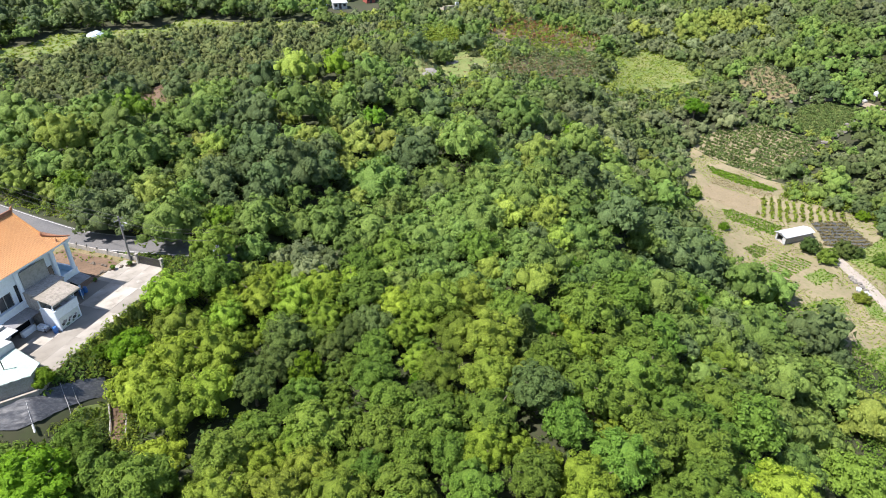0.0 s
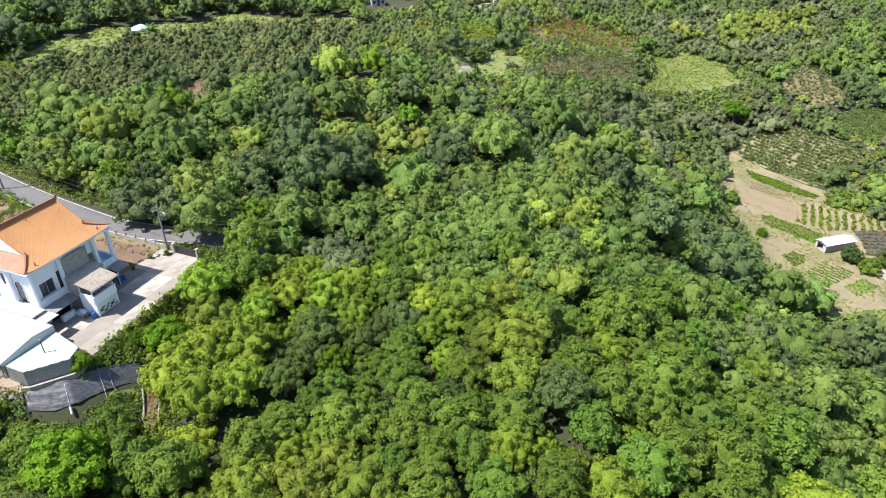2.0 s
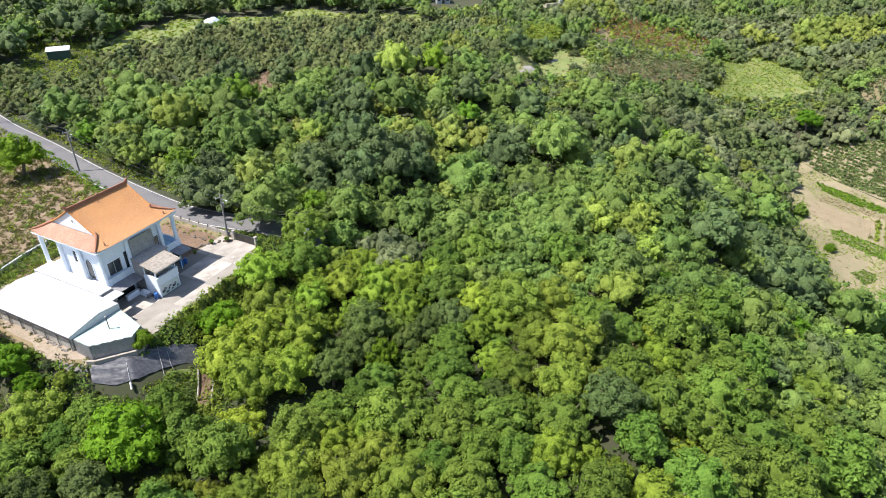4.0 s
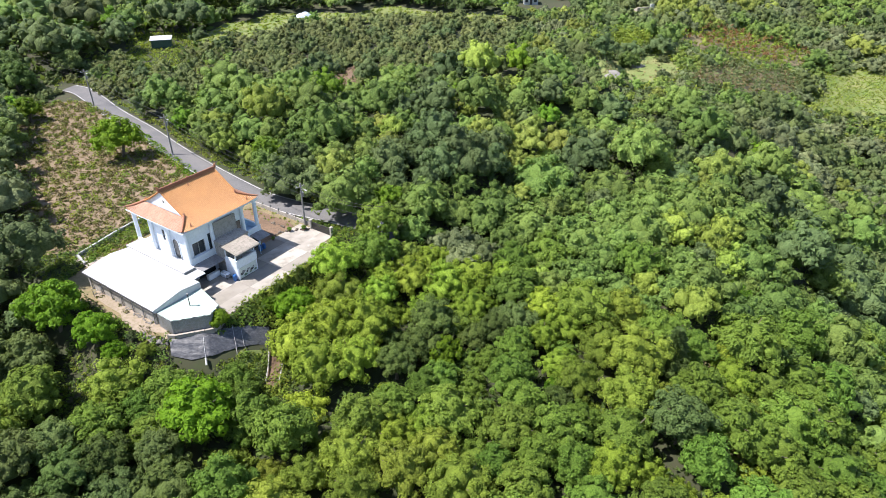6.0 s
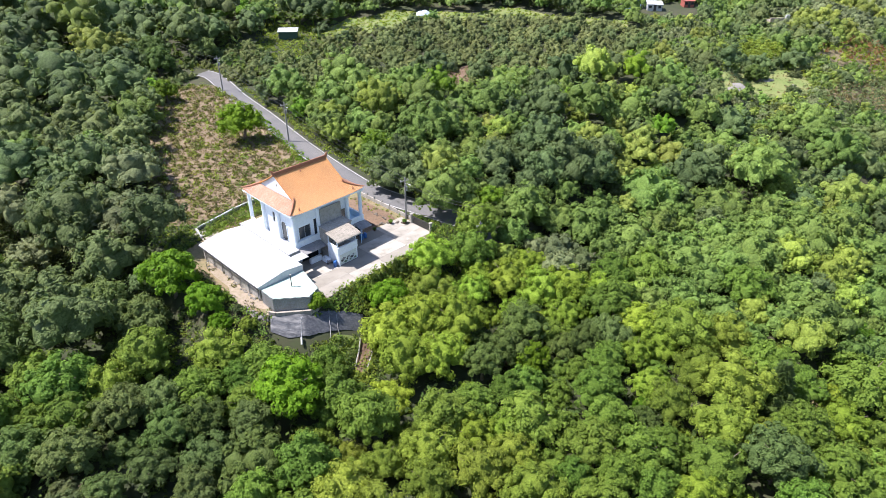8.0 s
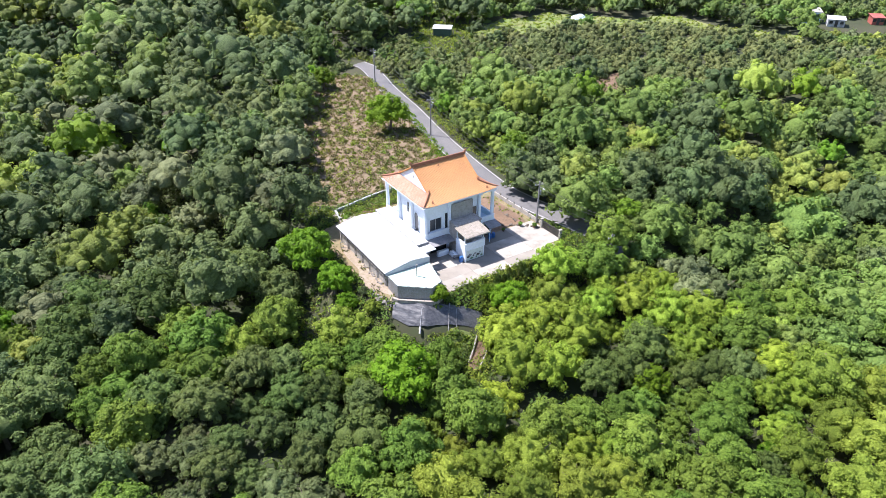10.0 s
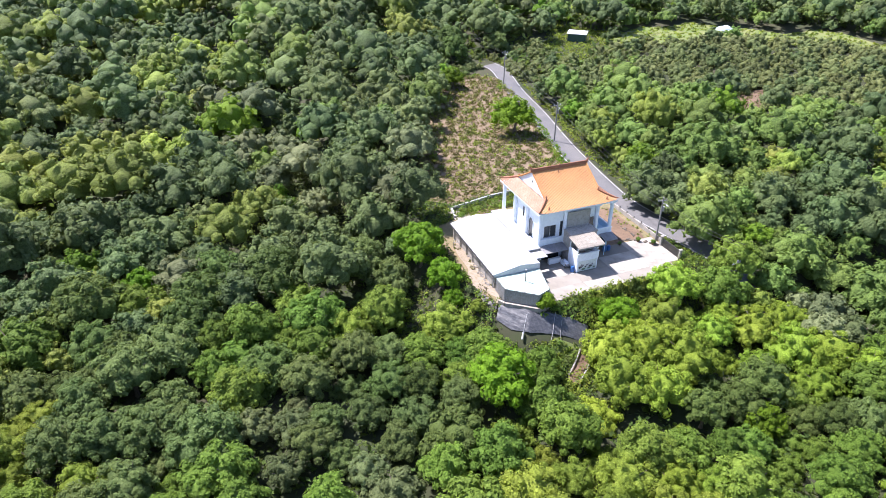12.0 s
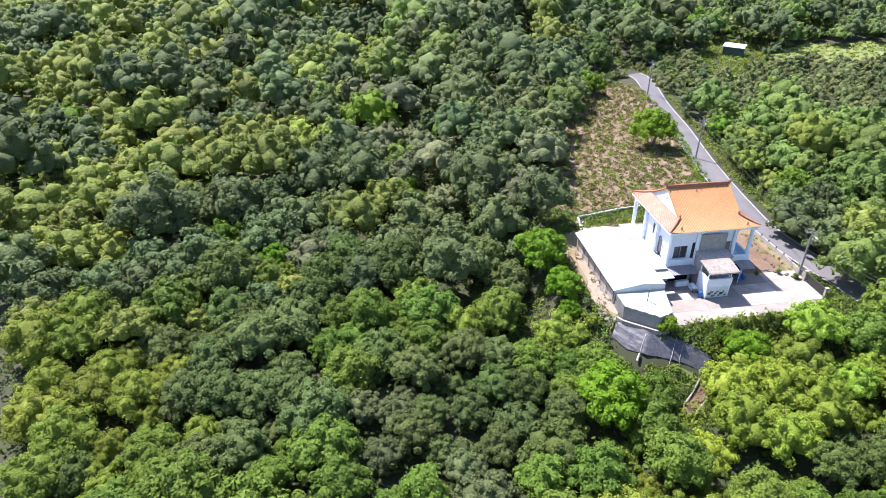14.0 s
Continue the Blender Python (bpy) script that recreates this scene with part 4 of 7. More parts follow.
MIDDLE_WOOD = [("dark_tree", 80.7, 95.8, 2.27), ("sage_tree", 98.6, 113.6, 1.97), ("broadleaf_tree", 54.2, 87.3, 1.47), ("fruit_tree", 49.1, 92.6, 1.18), ("broadleaf_tree", 34.1, 84.2, 1.32),
               ("broadleaf_tree", 41.3, 82.9, 1.19), ("young_tree", 47.5, 79.2, 1.04), ("umbrella_tree", 36.9, 93.3, 1.62), ("umbrella_tree", 48.2, 101.3, 1.62), ("umbrella_tree", 60.8, 103.9, 1.73),
               ("umbrella_tree", 71.7, 102.8, 2.00), ("umbrella_tree", 81.7, 120.8, 2.08), ("broadleaf_tree", 110.0, 141.2, 2.30), ("umbrella_tree", 107.5, 131.1, 1.94), ("umbrella_tree", 19.1, 95.5, 1.59),
               ("umbrella_tree", 12.6, 99.2, 1.77), ("umbrella_tree", 20.5, 87.9, 1.23), ("umbrella_tree", 26.8, 90.9, 1.55), ("umbrella_tree", 5.8, 100.3, 1.32), ("thicket_shrub", 6.3, 92.5, 1.34),
               ("thicket_shrub", 10.3, 88.3, 1.11), ("umbrella_tree", 23.2, 113.1, 1.98), ("umbrella_tree", 36.2, 111.4, 1.67), ("broadleaf_tree", 1.0, 99.0, 1.48), ("young_tree", -5.1, 99.6, 1.00),
               ("broadleaf_tree", -12.7, 97.4, 1.76), ("dark_tree", -19.0, 103.3, 1.33), ("dark_tree", -23.8, 104.7, 1.52)]
OLD_WOOD = [("dark_tree", 8.4, 112.5, 1.94), ("dark_tree", 3.5, 110.4, 1.56), ("dark_tree", 13.3, 113.8, 1.62), ("acacia_tree", 21.9, 125.3, 1.44), ("dark_tree", 32.7, 121.3, 1.96),
            ("broadleaf_tree", -6.4, 91.2, 1.21), ("broadleaf_tree", -1.2, 93.7, 1.04)]
EAST_WOOD = [("dark_tree", 109.3, 77.7, 2.30), ("acacia_tree", 99.7, 56.3, 1.91), ("young_tree", 75.6, 80.7, 1.01), ("young_tree", 59.7, 41.4, 1.10), ("umbrella_tree", 43.8, 37.6, 1.30),
             ("umbrella_tree", 34.1, 40.9, 1.20), ("broadleaf_tree", 61.8, 48.8, 1.74), ("broadleaf_tree", 80.3, 51.3, 1.72), ("umbrella_tree", 51.5, 46.8, 1.22), ("dark_tree", 91.9, 100.5, 2.30),
             ("umbrella_tree", 113.4, 96.0, 1.87), ("umbrella_tree", 89.5, 77.9, 2.04), ("umbrella_tree", 88.3, 65.9, 2.13), ("broadleaf_tree", 53.9, 62.5, 1.43), ("umbrella_tree", 43.3, 54.0, 1.35),
             ("broadleaf_tree", 80.6, 43.3, 1.70), ("broadleaf_tree", 95.6, 62.6, 1.78)]
WEST_FRONT = [("acacia_tree", -86.6, 17.3, 1.43), ("acacia_tree", -84.3, 10.3, 1.62), ("acacia_tree", -82.3, 13.6, 1.38), ("acacia_tree", -72.9, 14.8, 1.14), ("acacia_tree", -74.2, 18.0, 0.88),
              ("acacia_tree", -77.3, 9.0, 1.05), ("acacia_tree", -71.5, 11.6, 1.20), ("acacia_tree", -71.7, 6.0, 1.24), ("acacia_tree", -65.5, 7.1, 1.27), ("acacia_tree", -66.8, 15.1, 1.16),
              ("acacia_tree", -63.3, 15.2, 0.66), ("acacia_tree", -62.1, 3.1, 1.25), ("acacia_tree", -59.1, 7.8, 0.76), ("dark_tree", -60.2, 5.6, 0.98), ("sage_tree", -73.9, 21.8, 1.09),
              ("broadleaf_tree", -80.7, 25.9, 1.45), ("dark_tree", -93.3, 21.4, 1.42), ("dark_tree", -96.0, 13.8, 1.53), ("dark_tree", -89.5, 26.7, 1.49), ("dark_tree", -80.7, 35.9, 1.72),
              ("dark_tree", -73.7, 31.7, 1.25), ("sage_tree", -66.0, 24.8, 1.11), ("sage_tree", -62.0, 19.8, 1.17), ("sage_tree", -58.7, 23.1, 1.15), ("sage_tree", -55.4, 26.4, 1.13),
              ("sage_tree", -53.8, 29.2, 0.90), ("sage_tree", -50.7, 19.9, 1.17)]
WEST_SLOPE = [("sage_tree", -52.6, 16.2, 1.07), ("broadleaf_tree", -57.1, 12.7, 1.10), ("broadleaf_tree", -52.8, 11.3, 0.95), ("broadleaf_tree", -45.3, 19.9, 0.91), ("sage_tree", -63.9, 36.4, 1.46),
              ("broadleaf_tree", -77.0, 41.1, 1.19), ("dark_tree", -70.4, 45.9, 1.43), ("broadleaf_tree", -57.5, 37.1, 0.96), ("sage_tree", -46.2, 42.5, 1.15), ("broadleaf_tree", -59.5, 45.5, 1.28),
              ("broadleaf_tree", -52.9, 51.3, 1.39), ("broadleaf_tree", -46.5, 58.4, 1.27), ("sage_tree", -44.5, 49.3, 1.07), ("sage_tree", -50.0, 65.2, 1.23), ("sage_tree", -56.7, 66.3, 1.42),
              ("sage_tree", -63.4, 64.2, 1.16), ("dark_tree", -64.3, 55.3, 1.59), ("thicket_shrub", -46.6, 33.7, 0.89), ("thicket_shrub", -43.0, 36.0, 0.88), ("sage_tree", -40.3, 38.9, 0.82),
              ("sage_tree", -36.9, 42.1, 0.86), ("thicket_shrub", -39.4, 31.1, 0.87), ("sage_tree", -31.2, 40.5, 0.82), ("thicket_shrub", -31.7, 35.5, 0.85), ("sage_tree", -35.3, 35.7, 0.73),
              ("broadleaf_tree", -20.5, 44.0, 1.20), ("broadleaf_tree", -24.6, 39.9, 0.99), ("broadleaf_tree", -38.9, 24.5, 1.08)]
BELOW_ANNEX = [("broadleaf_tree", -32.4, 30.3, 0.96), ("sage_tree", -28.6, 49.6, 0.98), ("young_tree", -48.3, 70.5, 1.53), ("young_tree", -41.8, 66.7, 1.08), ("young_tree", -38.3, 64.2, 0.58),
               ("young_tree", -25.4, 53.7, 1.60), ("broadleaf_tree", -32.7, 56.7, 0.89), ("broadleaf_tree", -29.9, 58.6, 1.13), ("broadleaf_tree", -23.1, 60.9, 0.80), ("broadleaf_tree", -36.8, 53.8, 1.05),
               ("dark_tree", -72.4, 85.2, 1.23), ("thicket_shrub", -64.6, 86.9, 1.41), ("dark_tree", -82.0, 95.9, 1.55)]
WEST_HILL = [("acacia_tree", -142.4, 32.7, 1.94), ("acacia_tree", -111.7, 34.0, 2.07), ("acacia_tree", -133.1, 43.9, 1.87), ("acacia_tree", -132.8, 54.0, 2.30), ("acacia_tree", -123.1, 56.3, 2.02),
             ("acacia_tree", -114.2, 38.8, 1.65), ("acacia_tree", -124.7, 23.2, 2.10), ("acacia_tree", -110.6, 18.5, 1.72), ("acacia_tree", -105.1, 22.9, 1.83), ("acacia_tree", -101.1, 27.2, 1.47),
             ("dark_tree", -95.2, 29.4, 1.63), ("dark_tree", -89.8, 36.2, 1.75), ("young_tree", -93.6, 42.0, 1.34), ("young_tree", -80.8, 43.6, 1.16), ("dark_tree", -105.7, 42.4, 1.81),
             ("dark_tree", -100.0, 48.2, 2.13), ("dark_tree", -98.9, 55.6, 1.80), ("sage_tree", -88.8, 56.0, 1.80), ("dark_tree", -98.6, 65.8, 2.24), ("acacia_tree", -126.1, 66.0, 2.11),
             ("fruit_tree", -119.8, 74.9, 1.89), ("thicket_shrub", -77.8, 49.2, 1.59), ("dark_tree", -73.7, 52.5, 1.36), ("young_tree", -166.5, 43.3, 1.97), ("dark_tree", -149.3, 41.2, 2.12),
             ("dark_tree", -154.8, 32.5, 2.16), ("acacia_tree", -200.8, 65.6, 2.30)]
FAR_HILL = [("acacia_tree", -199.2, 52.9, 2.30), ("acacia_tree", -201.1, 81.1, 2.30), ("acacia_tree", -185.9, 102.6, 2.30), ("acacia_tree", -187.9, 93.9, 2.30), ("acacia_tree", -165.7, 97.1, 2.21),
            ("acacia_tree", -154.6, 83.4, 2.30), ("sage_tree", -166.5, 76.7, 2.12), ("acacia_tree", -151.5, 102.5, 2.30), ("fruit_tree", -170.6, 127.3, 2.30), ("dark_tree", -191.2, 129.5, 2.30),
            ("dark_tree", -185.2, 111.9, 2.30), ("young_tree", -98.1, 87.0, 1.37), ("young_tree", -90.6, 145.6, 1.26), ("sage_tree", -84.6, 112.3, 1.98), ("sage_tree", -103.8, 112.8, 2.30),
            ("sage_tree", -123.0, 120.5, 2.30), ("fruit_tree", -154.0, 129.4, 2.30)]
PLACED = MANGO_GROVE + OPEN_WOOD + LOWER_WOOD + MIDDLE_WOOD + OLD_WOOD + EAST_WOOD + WEST_FRONT + WEST_SLOPE + BELOW_ANNEX + WEST_HILL + FAR_HILL
BY_THE_ROAD = [("young_tree", -59.2, 123.3, 1.75), ("young_tree", -87.7, 144.4, 1.2), ("fruit_tree", -14.2, 64.6, 0.8), ("fruit_tree", -13.2, 76.4, 0.85),
               ("fruit_tree", -15.6, 70.6, 0.8), ("dark_tree", 30.0, 158.9, 1.5), ("young_tree", 160, 190, 1.6), ("dark_tree", -98.0, 161.0, 1.5), ("dark_tree", -104.0, 168.0, 1.6), ("sage_tree", -92.0, 176.0, 1.3)]
SPECIAL = [(kind, x, y, scale) for kind, x, y, scale in BY_THE_ROAD if all(math.hypot(x - p[1], y - p[2]) > 3 for p in PLACED)] + PLACED


def scrubby(x, y):
    return x > 40 and math.hypot(x, y) > 165


def sow():
    g = random.Random(4)
    cell = {}
    trees = []

    def free(x, y, r):
        ci, cj = int(x // 10), int(y // 10)
        for i in (ci - 1, ci, ci + 1):
            for j in (cj - 1, cj, cj + 1):
                for (px, py, pr) in cell.get((i, j), ()):
                    if (px - x) ** 2 + (py - y) ** 2 < ((pr + r) * (0.66 if px * px + py * py < 8000 else 0.655)) ** 2:
                        return False
        return True

    def put(x, y, r):
        cell.setdefault((int(x // 10), int(y // 10)), []).append((x, y, r))

    for kind, x, y, scale in SPECIAL:
        put(x, y, KINDS[kind][1] * scale)
    for n in range(84000):
        az = radians(g.uniform(-57, 84))
        # half of the tries near by
        d = math.sqrt(g.uniform(30 ** 2, 375 ** 2)) if n % 2 or n >= 60000 else math.sqrt(g.uniform(30 ** 2, 140 ** 2))
        x, y = -d * math.sin(az), d * math.cos(az)
        orchard = within(ORCHARD, x, y)
        r = g.uniform(2.6, 3.3) if orchard else 2.3 + 2.6 * g.random() ** 1.2 if n < 30000 else g.uniform(1.7, 3.0)
        if scrubby(x, y):
            r = min(r, 3.6)
        low = any(within(p, x, y) for p in LOW_ZONES)
        if low:
            r = min(r * 0.75, 2.5)
        if az > 0.42 and not orchard and not low:
            r *= 1.3 if d < 100 else 1.55
        if d > 110 and not orchard and not low:
            r *= 1.2
        if not free(x, y, r) or any(within(p, x, y) for p in CLEAR) or road_gap(x, y) < 3.0 + r * 0.5:
            continue
        if (EYE[2] - 6 - float(land(x, y))) / d < 0.145:
            continue
        put(x, y, r)
        trees.append((x, y, r, d, orchard or low))
    return trees


def choose(x, y, orchard, g):
    kind = likely(x, y, orchard, g)
    return "broadleaf_tree" if kind == "young_tree" and g.random() < 0.6 else kind


def likely(x, y, orchard, g):
    if y > 236 and x < 30:
        return g.choice(("dark_tree", "dark_tree", "sage_tree", "broadleaf_tree"))
    if orchard:
        if scrubby(x, y):
            return g.choice(("acacia_tree", "thicket_shrub", "sage_tree", "broadleaf_tree"))
        return "orchard_tree" if g.random() < 0.8 else g.choice(("dark_tree", "sage_tree"))
    if within(SILVER, x, y):
        return "thicket_shrub" if g.random() < 0.85 else "young_tree"
    n = 1.2 * noise.noise((x * 0.03, y * 0.03, 3.3)) + 0.7 * noise.noise((x * 0.12, y * 0.12, 8.3)) + g.uniform(-0.3, 0.3)
    turn = math.degrees(math.atan2(-x, y))
    if x > 60 and not scrubby(x, y):
        n += 0.2
    if scrubby(x, y):
        n = 1.3 * noise.noise((x * 0.022, y * 0.022, 5.1)) + 0.45 * noise.noise((x * 0.07, y * 0.07, 8.3)) + g.uniform(-0.12, 0.12) + (0.22 if y > 215 else 0.05)
        return "acacia_tree" if n > 0.75 else "thicket_shrub" if n > 0.35 else "sage_tree" if n > -0.05 else "broadleaf_tree" if n > -0.4 else "dark_tree"
    if turn > 50 and n > 0.15 and math.hypot(x, y) > 100:
        return "acacia_tree"
    if turn > 22:
        return "young_tree" if n > 0.78 else "broadleaf_tree" if n > 0.5 else "sage_tree" if n > 0.18 else "dark_tree" if n > -0.35 else "sage_tree" if n > -0.55 else "acacia_tree"
    if g.random() < 0.22:
        return g.choice(("fruit_tree", "dark_tree", "acacia_tree", "young_tree", "broadleaf_tree"))
    if n > 0.5:
        return "fruit_tree" if g.random() < 0.55 and math.hypot(x, y) < 140 else "young_tree" if g.random() < 0.4 else "broadleaf_tree"
    if n > 0.15:
        return "umbrella_tree" if g.random() < 0.7 else "broadleaf_tree"
    if n > -0.2:
        return "broadleaf_tree"
    if n > -0.42:
        return "dark_tree"
    return "acacia_tree" if g.random() < 0.6 else "sage_tree"


def grow():
    g = random.Random(9)
    far = {}
    trees = [(kind, x, y, scale, False, True) for kind, x, y, scale in SPECIAL]
    for x, y, r, d, orchard in sow():
        kind = choose(x, y, orchard, g)
        if d < 150 and not orchard:
            # trees of a kind stand together
            near = min(PLACED, key=lambda p: (p[1] - x) ** 2 + (p[2] - y) ** 2)
            if math.hypot(near[1] - x, near[2] - y) < 10 and near[0] != "young_tree" and g.random() < 0.65:
                kind = near[0]
        trees.append((kind, x, y, r / KINDS[kind][1] * 0.98, orchard, False))
    for kind, x, y, scale, orchard, chosen in trees:
        turn, d = g.uniform(0, 360), math.hypot(x, y)
        if d < (92 if chosen else 80) or (kind, x, y, scale) in BY_THE_ROAD:
            plant(kind, x, y, scale, turn, g.randrange(4), 0.4 * (1 - scale) - 0.5 if chosen else g.uniform(-3.2, 0.6))
            continue
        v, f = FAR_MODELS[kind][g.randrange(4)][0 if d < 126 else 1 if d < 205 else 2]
        c, s = math.cos(turn), math.sin(turn)
        tall = 0.0 if orchard else 1.2 * scale * g.uniform(0.8, 1.2) if chosen else 3.0 * scale * g.uniform(0.3, 1.2) * (0.3 if scrubby(x, y) else 1)
        w = np.stack([(v[:, 0] * c - v[:, 1] * s) * scale + x, (v[:, 0] * s + v[:, 1] * c) * scale + y, v[:, 2] * scale + float(land(x, y)) + tall], 1)
        far.setdefault(kind, []).append((w, f, g.random()))
    for kind, items in far.items():
        vs, fs, tones, n = [], [], [], 0
        for v, f, tone in items:
            vs.append(v)
            fs.append(f + n)
            tones.append(np.full(len(v), tone))
            n += len(v)
        me = quads_and_triangles("distant_woodland", np.concatenate(vs), np.concatenate(fs), HAZED_LEAF[KINDS[kind][0]])
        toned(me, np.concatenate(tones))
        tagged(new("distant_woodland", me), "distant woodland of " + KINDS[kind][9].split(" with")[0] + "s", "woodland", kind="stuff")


grow()


def build_tiered_conifer(x, y, high):
    """A narrow conifer with whorls of drooping branches."""
    t = empty("tiered_conifer", pose(x, y, float(land(x, y))), "dark green narrow conifer with tiered branches among broadleaf trees", "conifer")
    part("trunk", tube(bmesh.new(), [(0, 0, -0.4), (0, 0, high)], [0.2, 0.03], 7), BARK, t)
    g = np.random.default_rng(8)
    quads = []
    for k in range(16):
        z = high * (0.22 + 0.76 * k / 15)
        reach = 2.2 * (1 - k / 16) ** 0.8 + 0.15
        for j in range(9):
            a = 6.2832 * j / 9 + 0.5 * k + g.uniform(-0.15, 0.15)
            way = np.array((math.cos(a), math.sin(a), 0))
            over = np.array((-way[1], way[0], 0))
            for q in np.linspace(0.15, 1, 7):
                p = way * reach * q + (0, 0, z - 0.25 * reach * q * q + 0.1 * g.random())
                w = 0.3 * (1.15 - q * 0.6)
                tip = way * 0.34 + (0, 0, 0.1)
                quads.append([p - over * w, p - over * w * 0.4 + tip, p + over * w * 0.4 + tip, p + over * w])
    v = np.array(quads).reshape(-1, 3)
    from_arrays("foliage", v, np.arange(len(v)).reshape(-1, 4), [LEAF["dark"]], parent=t)


build_tiered_conifer(32.0, 62.4, 7.5)
# ---- road ----
def ribbon(name, line, left, right, z, material, label, category, parent=None, kind="structure"):
    """A strip along a line, from left to right of it, in metres."""
    pts = []
    for i in range(len(line) - 1):
        p0, p1, p2, p3 = (Vector(line[min(max(k, 0), len(line) - 1)]) for k in (i - 1, i, i + 1, i + 2))
        for q in np.linspace(0, 1, 8, endpoint=False):
            pts.append(0.5 * (2 * p1 + (p2 - p0) * q + (2 * p0 - 5 * p1 + 4 * p2 - p3) * q * q + (3 * p1 - p0 - 3 * p2 + p3) * q ** 3))
    pts.append(Vector(line[-1]))
    bm = bmesh.new()
    prev = None
    for i, p in enumerate(pts):
        way = (pts[min(i + 1, len(pts) - 1)] - pts[max(i - 1, 0)]).normalized()
        nor = Vector((-way.y, way.x))
        row = []
        for off in (left, right):
            q = p + nor * off
            row.append(bm.verts.new((q.x, q.y, max(float(land(q.x, q.y)), float(land(p.x, p.y))) + z)))
        if prev:
            bm.faces.new((prev[0], row[0], row[1], prev[1]))
        prev = row
    for f in bm.faces:
        f.normal_update()
        if f.normal.z < 0:
            f.normal_flip()
    ob = part(name, bm, material, parent)
    return tagged(ob, label, category, kind=kind) if not parent else tagged(ob, label)


ROAD = ribbon("road", ROAD_LINE, -2.45, 2.45, 0.08, ASPHALT, "grey asphalt lane with worn white edge lines", "road")
for a, b in ((-2.25, -2.12), (2.12, 2.25)):
    ribbon("edge_line", ROAD_LINE, a, b, 0.086, PAINT_LINE, "", "", ROAD)
patch("farm_soil", FARM, FARM_SOIL, "dry tan farm soil with faint furrows", "soil")
patch("scrub_ground", SCRUB, SCRUB_SOIL, "dry tan and green grassy slope", "ground")
patch("upper_field", FIELD_UP, FARM_SOIL, "tan soil of a terraced shrub field", "field")
patch("far_field", FIELD_FAR, GRASS, "green crop field on a stone-walled terrace", "field")
patch("rock_clearing", ROCKS_FAR, GRASS, "green and dry clearing with pale rocks", "ground", lift=0.4, wobble=3)
patch("far_grass", GRASS_FAR, GRASS, "bright green grass strip with dry edges", "grass")
patch("meadow_ground", MEADOW, GRASS, "light green grassy meadow", "grass", lift=0.4, wobble=6)
HILL = [(55, 165), (100, 150), (140, 190), (200, 212), (262, 212), (225, 280), (150, 292), (70, 262), (50, 215)]
patch("hillside_ground", HILL, GRASS, "rough green ground of the scrubby hillside", "ground", lift=0.1)
for zone in (RED, BROWN, GREY_SCRUB):
    patch("hillside_clearing", zone, DRY_GRASS, "dry tan grass between hillside scrub", "ground", lift=0.4)
patch("bare_patch", BARE, RED_SOIL, "bare red-brown soil patch in the orchard", "soil")


# ---- low growth ----
def spots(poly, along, across, turn=0.0, jitter=0.35, keep=1.0, seed=1):
    """Places inside a plot, in rows along turn degrees."""
    g = np.random.default_rng(seed)
    p = np.array(poly)
    mid = p.mean(0)
    reach = np.abs(p - mid).max() * 1.5
    a, b = np.meshgrid(np.arange(-reach, reach, along), np.arange(-reach, reach, across))
    a, b = a.ravel() + g.uniform(-1, 1, a.size) * along * jitter, b.ravel() + g.uniform(-1, 1, b.size) * across * jitter
    c, s = math.cos(radians(turn)), math.sin(radians(turn))
    x, y = mid[0] + a * c - b * s, mid[1] + a * s + b * c
    ok = inside(poly, x, y) & (g.random(x.size) < keep)
    return np.stack([x[ok], y[ok]], 1)


def tufts(name, at, wide, high, leaves, size, material, label, category, seed=2, upright=0.3, lift=0.05):
    """Many low plants at the places given, each a handful of leaves on a small dome: one object."""
    g = np.random.default_rng(seed)
    n = len(at)
    s = g.uniform(0.55, 1.3, (n, 1, 1))
    d = g.normal(size=(n, leaves, 3))
    d[..., 2] = np.abs(d[..., 2])
    d /= np.linalg.norm(d, axis=2)[..., None]
    base = np.stack([at[:, 0], at[:, 1], land(at[:, 0], at[:, 1]) + lift], 1)[:, None]
    p = base + d * g.uniform(0.35, 1.0, (n, leaves, 1)) * s * (wide, wide, high)
    nor = d * 0.6 + (0, 0, upright) + g.normal(size=d.shape) * 0.4
    nor /= np.linalg.norm(nor, axis=2)[..., None]
    t = np.cross(nor, g.normal(size=d.shape))
    t /= np.linalg.norm(t, axis=2)[..., None]
    b = np.cross(nor, t)
    ls = size * g.uniform(0.6, 1.4, (n, leaves, 1))
    quad = np.stack([p - t * ls, p - b * ls * 0.5, p + t * ls, p + b * ls * 0.5], 2).reshape(-1, 3)
    ob = from_arrays(name, quad, np.arange(len(quad)).reshape(-1, 4), [material])
    toned(ob.data, np.repeat(g.random(n), leaves * 4))
    return tagged(ob, label, category, kind="stuff")


LOW = {k: leaf("low_growth_" + k, *LEAVES[k], by_tone=True, spread=0.6) for k in ("green", "dark", "bright", "scrub", "rust", "straw", "lime", "grey", "olive", "sage")}
UNDER = [p for p in spots([(-100, -5), (-105, 110), (-40, 150), (60, 130), (100, 60), (60, 20), (30, 30), (-30, 30), (-60, -5)], 2.3, 2.3, 0, 0.5, 1, 50) if not any(within(c, p[0], p[1]) for c in CLEAR) and road_gap(p[0], p[1]) > 4.2]
UNDER_FAR = [p for p in spots([(-330, 20), (-330, 110), (-200, 215), (-100, 270), (-70, 250), (-40, 165), (-100, 110), (-110, 10)], 5.0, 5.0, 0, 0.5, 1, 52) if not any(within(c, p[0], p[1]) for c in CLEAR) and road_gap(p[0], p[1]) > 5]
